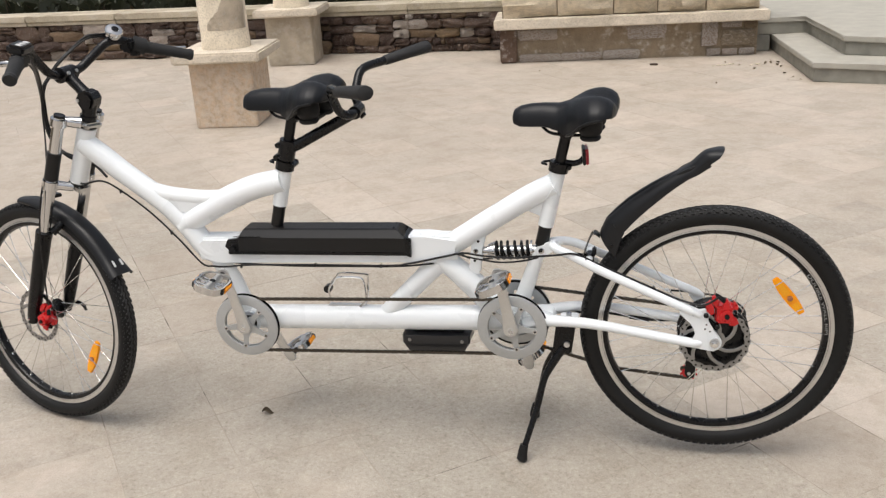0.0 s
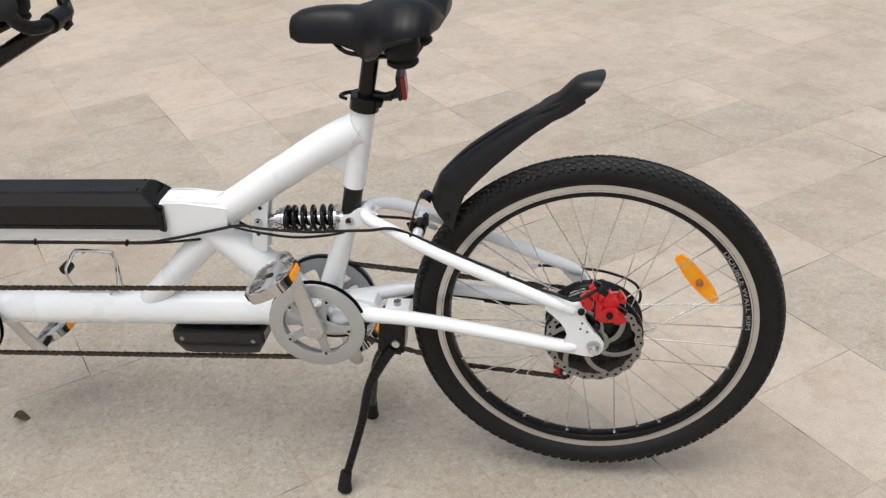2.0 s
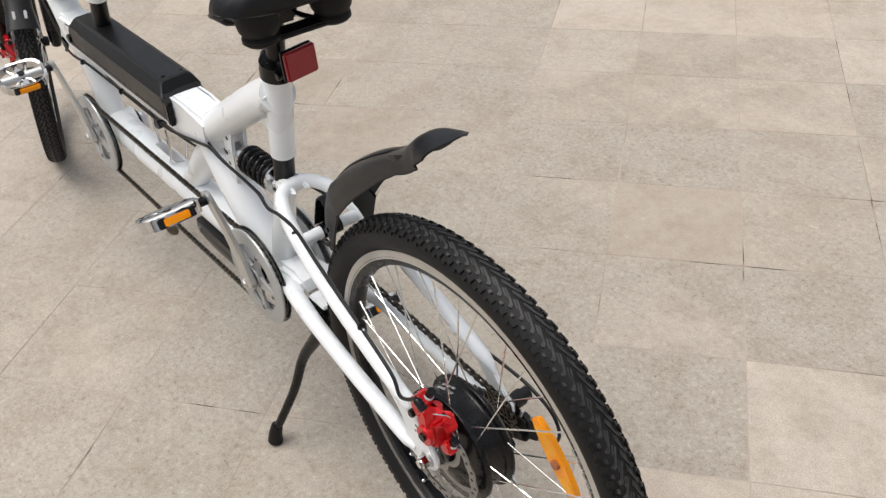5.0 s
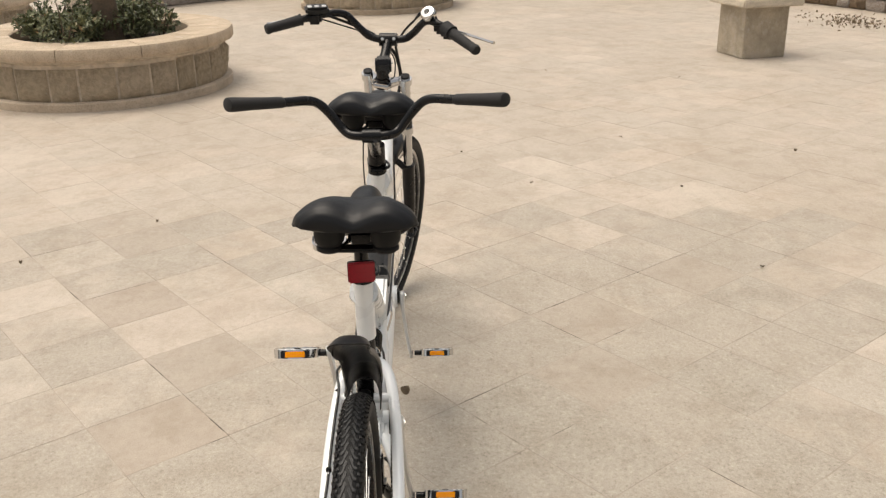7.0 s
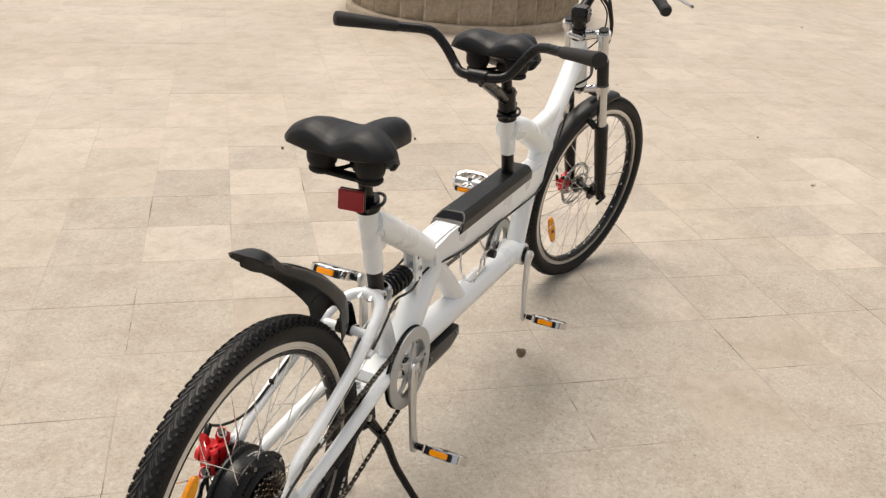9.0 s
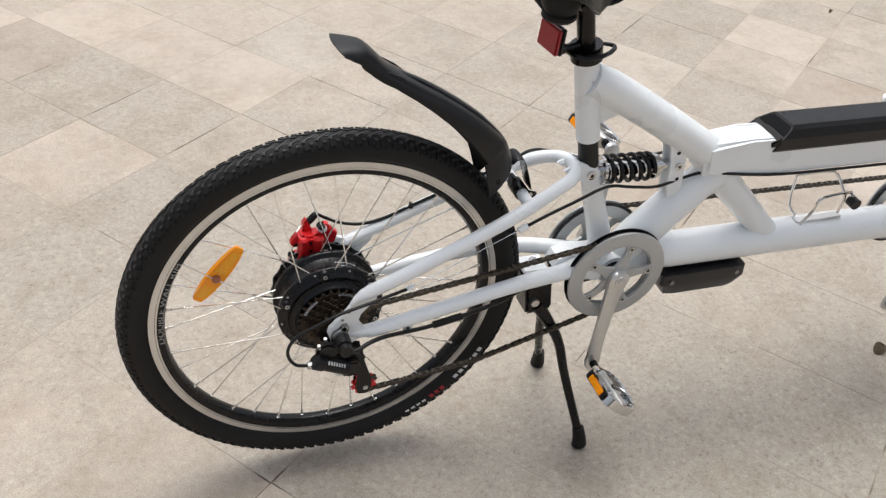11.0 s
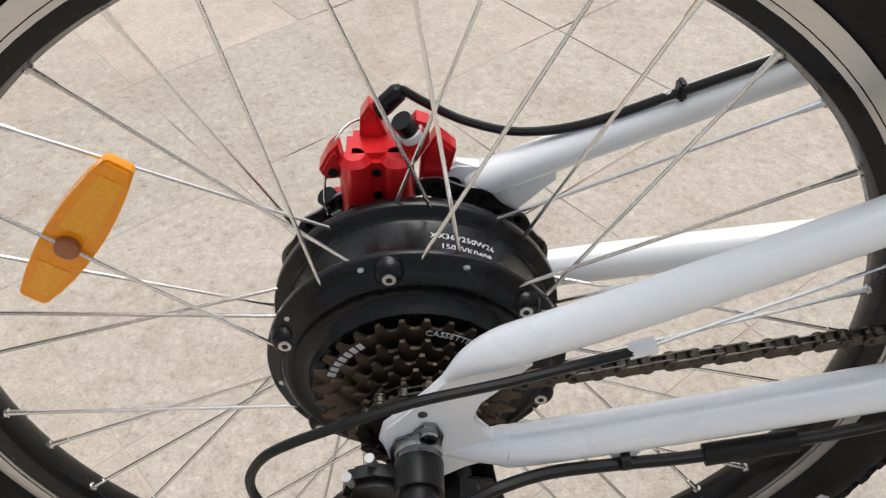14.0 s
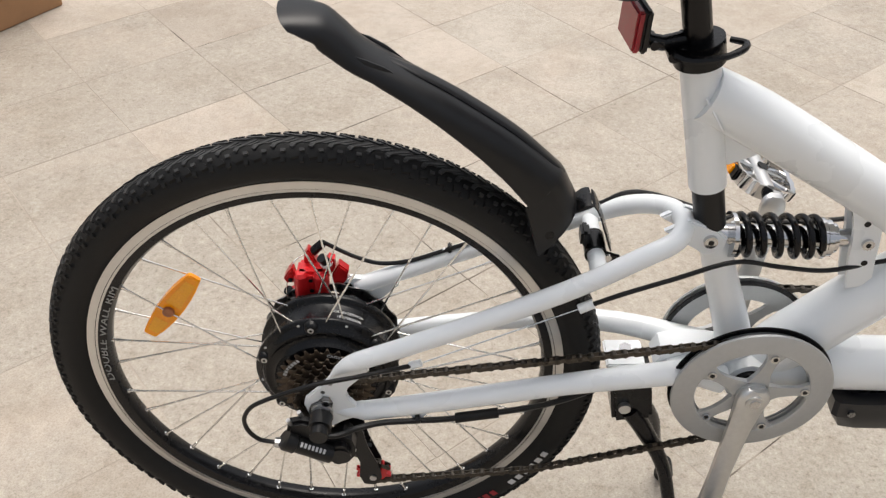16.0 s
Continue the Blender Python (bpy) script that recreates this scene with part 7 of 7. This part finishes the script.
# display pod, bell, shifter
dpm = Matrix.Translation((-1.640, -0.195, 1.126)) @ Matrix.Rotation(radians(14), 4, "Z") @ Matrix.Rotation(radians(16), 4, "Y")
part("control_pod", moved(box(B(), (0, 0, 0), (0.042, 0.072, 0.022), 0.006), dpm), "plastic", fbar, "black control pod with pale keys")
for q in (-0.022, 0.0, 0.022):
    part("key", moved(box(B(), (0.004, q, 0.0115), (0.014, 0.013, 0.003), 0.001), dpm), "ink", fbar)
bell_m = Matrix.Translation((-1.600, 0.150, 1.106)) @ Matrix.Rotation(radians(26), 4, "X") @ Matrix.Rotation(radians(38), 4, "Y")
part("bell", moved(lathe(B(), [(0.0, 0.0), (0.021, 0.0), (0.024, 0.004), (0.024, 0.016), (0.020, 0.021), (0.010, 0.0225), (0.010, 0.019), (0.0, 0.019)], seg=32, axis="z", closed=False), bell_m), "chrome", fbar, "small chrome bell")
part("bell_centre", moved(rod(B(), (0, 0, 0.018), (0, 0, 0.0232), 0.0098, 16), bell_m), "black", fbar)
part("bell_foot", moved(rod(B(), (0, 0, -0.012), (0, 0, 0.002), 0.009, 14), bell_m), "black", fbar)
part("twist_shifter", rod(B(), (-1.572, 0.196, 1.074), (-1.548, 0.216, 1.061), 0.0225, 22), "grip", fbar)
part("shifter_body", box(B(), (-1.572, 0.200, 1.056), (0.038, 0.034, 0.030), 0.008), "plastic", fbar)

RC = V((-0.880, 0, 0.922))
half = [(0.0, 0.0, 0.0), (0.0, 0.035, 0.001), (-0.012, 0.056, 0.004), (-0.022, 0.073, 0.018), (-0.024, 0.098, 0.050), (-0.020, 0.124, 0.076), (-0.006, 0.150, 0.086), (0.026, 0.200, 0.090), (0.118, 0.305, 0.107)]
rbar = bars("rear_handlebar", [RC + V((x, -y, z)) for x, y, z in half[::-1]] + [RC + V((x, y, z)) for x, y, z in half[1:]], 0.0112, bike, "black stoker handlebar with foam grips", Matrix())
for s in (-1, 1):
    g0, g1 = RC + V((0.024, s * 0.200, 0.090)), RC + V((0.120, s * 0.308, 0.108))
    part("grip", sweep(B(), [g0, g0.lerp(g1, 0.03), g0.lerp(g1, 0.5), g0.lerp(g1, 0.94), g0.lerp(g1, 1.0), g0.lerp(g1, 1.02)], [0.0125, 0.0160, 0.0175, 0.0205, 0.019, 0.012], 18, side=(0, 0, 1), flat=0.82), "grip", rbar, "matt black grip")
POST = FST + SDIR * 0.048
part("stoker_stem", sweep(B(), [POST + V((0.0, 0, 0)), POST + V((0.03, 0, 0.012)), RC + V((-0.018, 0, -0.010)), RC], [0.0145, 0.0145, 0.0140, 0.0155], 16), "black", rbar, "black stem from seat post to stoker bar")
part("stem_sleeve", rod(B(), POST - SDIR * 0.026, POST + SDIR * 0.026, 0.0225, 22), "black", rbar)
part("bar_clamp", rod(B(), RC - V((0, 0.022, 0)), RC + V((0, 0.022, 0)), 0.0165, 20), "black", rbar)
for q in (-0.018, 0.014):
    part("sleeve_bolt", rod(B(), POST + SDIR * q + V((-0.024, -0.016, 0)), POST + SDIR * q + V((-0.024, 0.016, 0)), 0.0065, 12), "black", rbar)
part("clamp_bolt", rod(B(), RC + V((0.006, 0.010, -0.018)), RC + V((0.018, 0.010, -0.008)), 0.005, 10), "black", rbar)


# ---- cables
def cable(pts_, r=0.0025, label="", m=None):
    bm = sweep(B(), pts_, r, 8, 5)
    return part("cable", moved(bm, m) if m else bm, "plastic", bike, label or "black cable housing")


cable([(-1.700, 0.01, 0.735), (-1.66, -0.026, 0.735), (-1.60, -0.030, 0.745), (-1.545, -0.030, 0.715), (-1.47, -0.031, 0.655), (-1.40, -0.032, 0.580), (-1.345, -0.034, 0.515), (-1.31, -0.036, 0.508), (-1.27, -0.036, 0.508), (-1.204, -0.034, 0.514), (-1.02, -0.034, 0.519), (-0.824, -0.034, 0.522), (-0.762, -0.034, 0.530), (-0.667, -0.034, 0.552), (-0.62, -0.034, 0.562), (-0.575, -0.034, 0.556), (-0.50, -0.034, 0.552), (-0.44, -0.042, 0.560), (-0.380, -0.058, 0.572), (-0.345, -0.057, 0.576), (-0.312, -0.052, 0.5625), (-0.251, -0.056, 0.5355), (-0.200, -0.059, 0.5135), (-0.150, -0.061, 0.492), (-0.100, -0.064, 0.470), (-0.064, -0.070, 0.461), (-0.035, -0.082, 0.460), (-0.014, -0.084, 0.470), (0.004, -0.082, 0.484)], 0.0027, "black brake cable housing along the frame")
cable([(-1.27, 0.0, 0.505), (-1.10, -0.026, 0.511), (-0.95, -0.027, 0.514), (-0.80, -0.028, 0.518), (-0.70, -0.030, 0.53)], 0.0024)
cable([(-0.66, -0.024, 0.560), (-0.60, -0.026, 0.546), (-0.53, -0.024, 0.535), (-0.47, -0.030, 0.543), (-0.43, -0.042, 0.558)], 0.0024)
cable([(-1.50, 0.03, 0.69), (-1.40, 0.033, 0.575), (-1.34, 0.034, 0.525), (-1.267, 0.033, 0.511), (-1.02, 0.033, 0.521), (-0.80, 0.033, 0.529), (-0.69, 0.031, 0.543), (-0.645, 0.016, 0.542), (-0.61, 0.010, 0.531), (-0.555, 0.020, 0.528), (-0.50, 0.028, 0.540), (-0.45, 0.032, 0.550), (-0.385, 0.048, 0.540), (-0.33, 0.060, 0.529), (-0.30, 0.062, 0.5165)], 0.0027, "black shift cable housing along the frame")
cable([(-0.112, 0.069, 0.431), (-0.073, 0.076, 0.427), (-0.043, 0.080, 0.422), (-0.004, 0.084, 0.416), (0.020, 0.087, 0.410), (0.042, 0.089, 0.402), (0.062, 0.090, 0.393), (0.078, 0.090, 0.381), (0.087, 0.090, 0.362), (0.085, 0.090, 0.342), (0.075, 0.090, 0.327), (0.064, 0.089, 0.3215), (0.055, 0.089, 0.3197)], 0.0027, "black shift cable looping to the derailleur")
part("inner_wire", rod(B(), (-0.110, 0.068, 0.429), (-0.290, 0.062, 0.512), 0.0009, 6), "steel", swing)
part("cable_stop", rod(B(), (-0.104, 0.0685, 0.4290), (-0.117, 0.0685, 0.4335), 0.0045, 14), "white", swing)
part("cable_stop", rod(B(), (-0.286, 0.0625, 0.510), (-0.301, 0.0615, 0.517), 0.0055, 14), "white", swing)
cable([(0.004, 0.096, 0.350), (-0.010, 0.098, 0.343), (-0.026, 0.095, 0.343), (-0.042, 0.090, 0.347), (-0.07, 0.081, 0.346), (-0.11, 0.075, 0.343), (-0.16, 0.072, 0.345), (-0.26, 0.066, 0.362), (-0.32, 0.05, 0.372), (-0.36, 0.03, 0.37)], 0.0036, "black motor cable under the chainstay")
part("cable_sleeve", sweep(B(), [(-0.155, 0.072, 0.3445), (-0.205, 0.070, 0.352)], 0.0062, 12), "rubber", bike, "black cable joint sleeve")
for x, z, y in ((-0.312, 0.559, -0.054), (-0.148, 0.4925, -0.061), (-1.55, 0.717, -0.031), (-1.42, 0.602, -0.033), (-1.23, 0.511, -0.036), (-1.02, 0.519, -0.035), (-0.84, 0.5215, -0.035)):
    part("cable_tie", box(B(), (x, y, z), (0.005, 0.010, 0.011), 0.0015), "plastic", bike, "small black cable tie")
part("cable_guide", rod(B(), (-0.109, 0.0755, 0.3462), (-0.114, 0.0755, 0.3470), 0.0052, 12), "plastic", swing)
part("cable_tab", plate(B(), [(-0.122, 0.352), (-0.118, 0.345), (-0.106, 0.343), (-0.100, 0.350)], 0.0700, 0.0722, 0.0008), "white", swing)
part("cable_tab", plate(B(), [(-0.160, 0.478), (-0.157, 0.486), (-0.141, 0.4925), (-0.136, 0.486), (-0.138, 0.472)], -0.0625, -0.0600, 0.0008), "white", swing)
# cables from the handlebar
for dx, dy in ((0.0, 0.0), (-0.004, 0.004), (0.003, 0.005)):
    o = V((dx, dy, 0))
    cable([V((-1.646, -0.185, 1.112)), V((-1.656, -0.150, 1.099)) + o, V((-1.728, -0.036, 1.038)) + o, V((-1.771, 0.028, 0.974)) + o, V((-1.784, 0.044, 0.932)) + o, V((-1.791, 0.050, 0.891)) + o, V((-1.782, 0.045, 0.845)) + o, V((-1.765, 0.034, 0.823)) + o, V((-1.735, 0.020, 0.808)) + o, V((-1.712, 0.026 + dy, 0.790)), V((-1.660, 0.040, 0.768)), V((-1.610, 0.010, 0.745))], 0.0034)
for d in (0.0, 0.006):
    o = V((-d, 0.3 * d, 0))
    cable([V((-1.604, 0.176, 1.080 + d)), V((-1.622, 0.165, 1.098 + d)), V((-1.651, 0.135, 1.103 + d)), V((-1.668, 0.120, 1.099 + d)), V((-1.695, 0.100, 1.078)) + o, V((-1.716, 0.080, 1.057)) + o, V((-1.733, 0.065, 1.037)) + o, V((-1.749, 0.050, 1.011)) + o, V((-1.761, 0.040, 0.991)) + o, V((-1.776, 0.044, 0.958)) + o, V((-1.790, 0.052, 0.900)) + o, V((-1.783, 0.048, 0.850)) + o, V((-1.750, 0.032, 0.815)) + o, V((-1.700, 0.045, 0.784))], 0.0032)
cable([(-1.645, -0.180, 1.095), (-1.724, -0.040, 1.033), (-1.768, 0.024, 0.968), (-1.784, 0.036, 0.920), (-1.781, 0.022, 0.861), (-1.760, -0.020, 0.814), (-1.750, -0.045, 0.782), (-1.760, -0.066, 0.735), (-1.776, -0.080, 0.66), (-1.792, -0.084, 0.56), (-1.806, -0.080, 0.46), (-1.816, -0.074, 0.39)], 0.0023, "black front brake cable housing")
part("cable_guide", F(rod(B(), (-1.712, 0.03, 0.79), (-1.725, 0.05, 0.80), 0.006, 10)), "black", fork)


# ---------------------------------------------------------------- paving slabs, 0.305 m square
PITCH = 0.305
AU, AV = V((-0.616, 0.788, 0)), V((0.788, 0.616, 0))
U0, V0 = 0.885 + PITCH / 2, -0.487 + PITCH / 2


def slab_mesh(bm, seed, top=0.0, at=(0, 0)):
    """One slab: chamfered, slightly chipped top edge."""
    r = random.Random(seed)
    h = PITCH / 2 - 0.0005
    ring = []
    for sx, sy in ((-1, -1), (1, -1), (1, 1), (-1, 1)):
        ring.append((sx * h + r.uniform(-.0020, .0002) * sx, sy * h + r.uniform(-.0020, .0002) * sy))
    lo = [bm.verts.new((at[0] + x, at[1] + y, -0.03)) for x, y in ring]
    mid = [bm.verts.new((at[0] + x, at[1] + y, top - 0.0003)) for x, y in ring]
    hi = [bm.verts.new((at[0] + x * 0.9985, at[1] + y * 0.9985, top)) for x, y in ring]
    bm.faces.new(hi)
    for a, b in ((lo, mid), (mid, hi)):
        for i in range(4):
            bm.faces.new((a[i], a[(i + 1) % 4], b[(i + 1) % 4], b[i]))
    return bm


turn_slab = Matrix((AV.to_4d(), AU.to_4d(), (0, 0, 1, 0), (0, 0, 0, 1))).transposed()
turn_slab[3] = (0, 0, 0, 1)
turn_slab[0][3] = turn_slab[1][3] = turn_slab[2][3] = 0
near, far = [], []
for i in range(-90, 90):
    for j in range(-90, 90):
        p = AU * (U0 + i * PITCH) + AV * (V0 + j * PITCH)
        if not (-21 < p.x < 15 and -16 < p.y < 16):
            continue
        inside = -2.9 < p.x < 1.25 and -1.75 < p.y < 2.0
        (near if inside else far).append((i, j, p))
near.sort(key=lambda q: abs(q[2].x + 0.8) + abs(q[2].y - 0.1))
far += near[296:]
near = near[:296]
# slabs that stand out: smooth brown, pale, worn down to grey grain
BROWN = {(-2, -6), (-1, -8), (-2, -4), (-3, -3), (1, -1), (4, -2), (0, 2), (-6, -5), (-9, -1), (-5, -8), (2, -2), (-4, 2)}
PALE = {(-3, -7), (-2, -8), (0, -5), (-1, 5), (1, 6), (-7, -3), (-4, -5), (3, 1)}
WORN = {(4, -1), (0, 0), (0, -1), (2, 0), (0, 1), (-1, 2), (-6, 0), (-2, -1), (-1, -1), (-1, 1), (1, 1), (-1, 0), (-2, 0), (-2, 1), (-2, 2), (-1, 3), (1, 2), (-5, 0), (-6, 1), (-3, -1)}
slab_kinds = {}
for i, j, p in near:
    m = Matrix.Translation((p.x, p.y, random.Random(i * 91 + j).uniform(-0.0004, 0.0004))) @ turn_slab
    mat = "slab_brown" if (i, j) in BROWN else "slab_pale" if (i, j) in PALE else "slab_worn" if (i, j) in WORN else "slab"
    kind = (mat, (i * 7 + j * 3) % 5)
    if kind not in slab_kinds:
        ob = slab_kinds[kind] = part("slab", slab_mesh(B(), kind[1]), mat, ground, smooth=False)
    else:
        ob = copy_piece(slab_kinds[kind], Matrix(), ground)
    ob.matrix_basis = m
verts, faces = [], []
for i, j, p in far:
    r = random.Random(i * 91 + j)
    dz = r.uniform(-0.0004, 0.0004)
    h = PITCH / 2 - 0.0005
    n = len(verts)
    for s, z in ((1.0, -0.03), (1.0, -0.0003), (0.9988, 0.0)):
        for sx, sy in ((-1, -1), (1, -1), (1, 1), (-1, 1)):
            q = p + AU * (sx * h * s) + AV * (sy * h * s)
            verts.append((q.x, q.y, z + dz))
    faces.append((n + 11, n + 10, n + 9, n + 8))
    for a in (0, 4):
        for k in range(4):
            b = (k + 1) % 4
            faces.append((n + a + b, n + a + k, n + a + 4 + k, n + a + 4 + b))
me = bpy.data.meshes.new("outer_slabs")
me.from_pydata(verts, [], faces)
me.materials.append(M["slabs"])
outer = new("outer_slabs", me)
outer.parent = ground
outer["kind"] = "stuff"
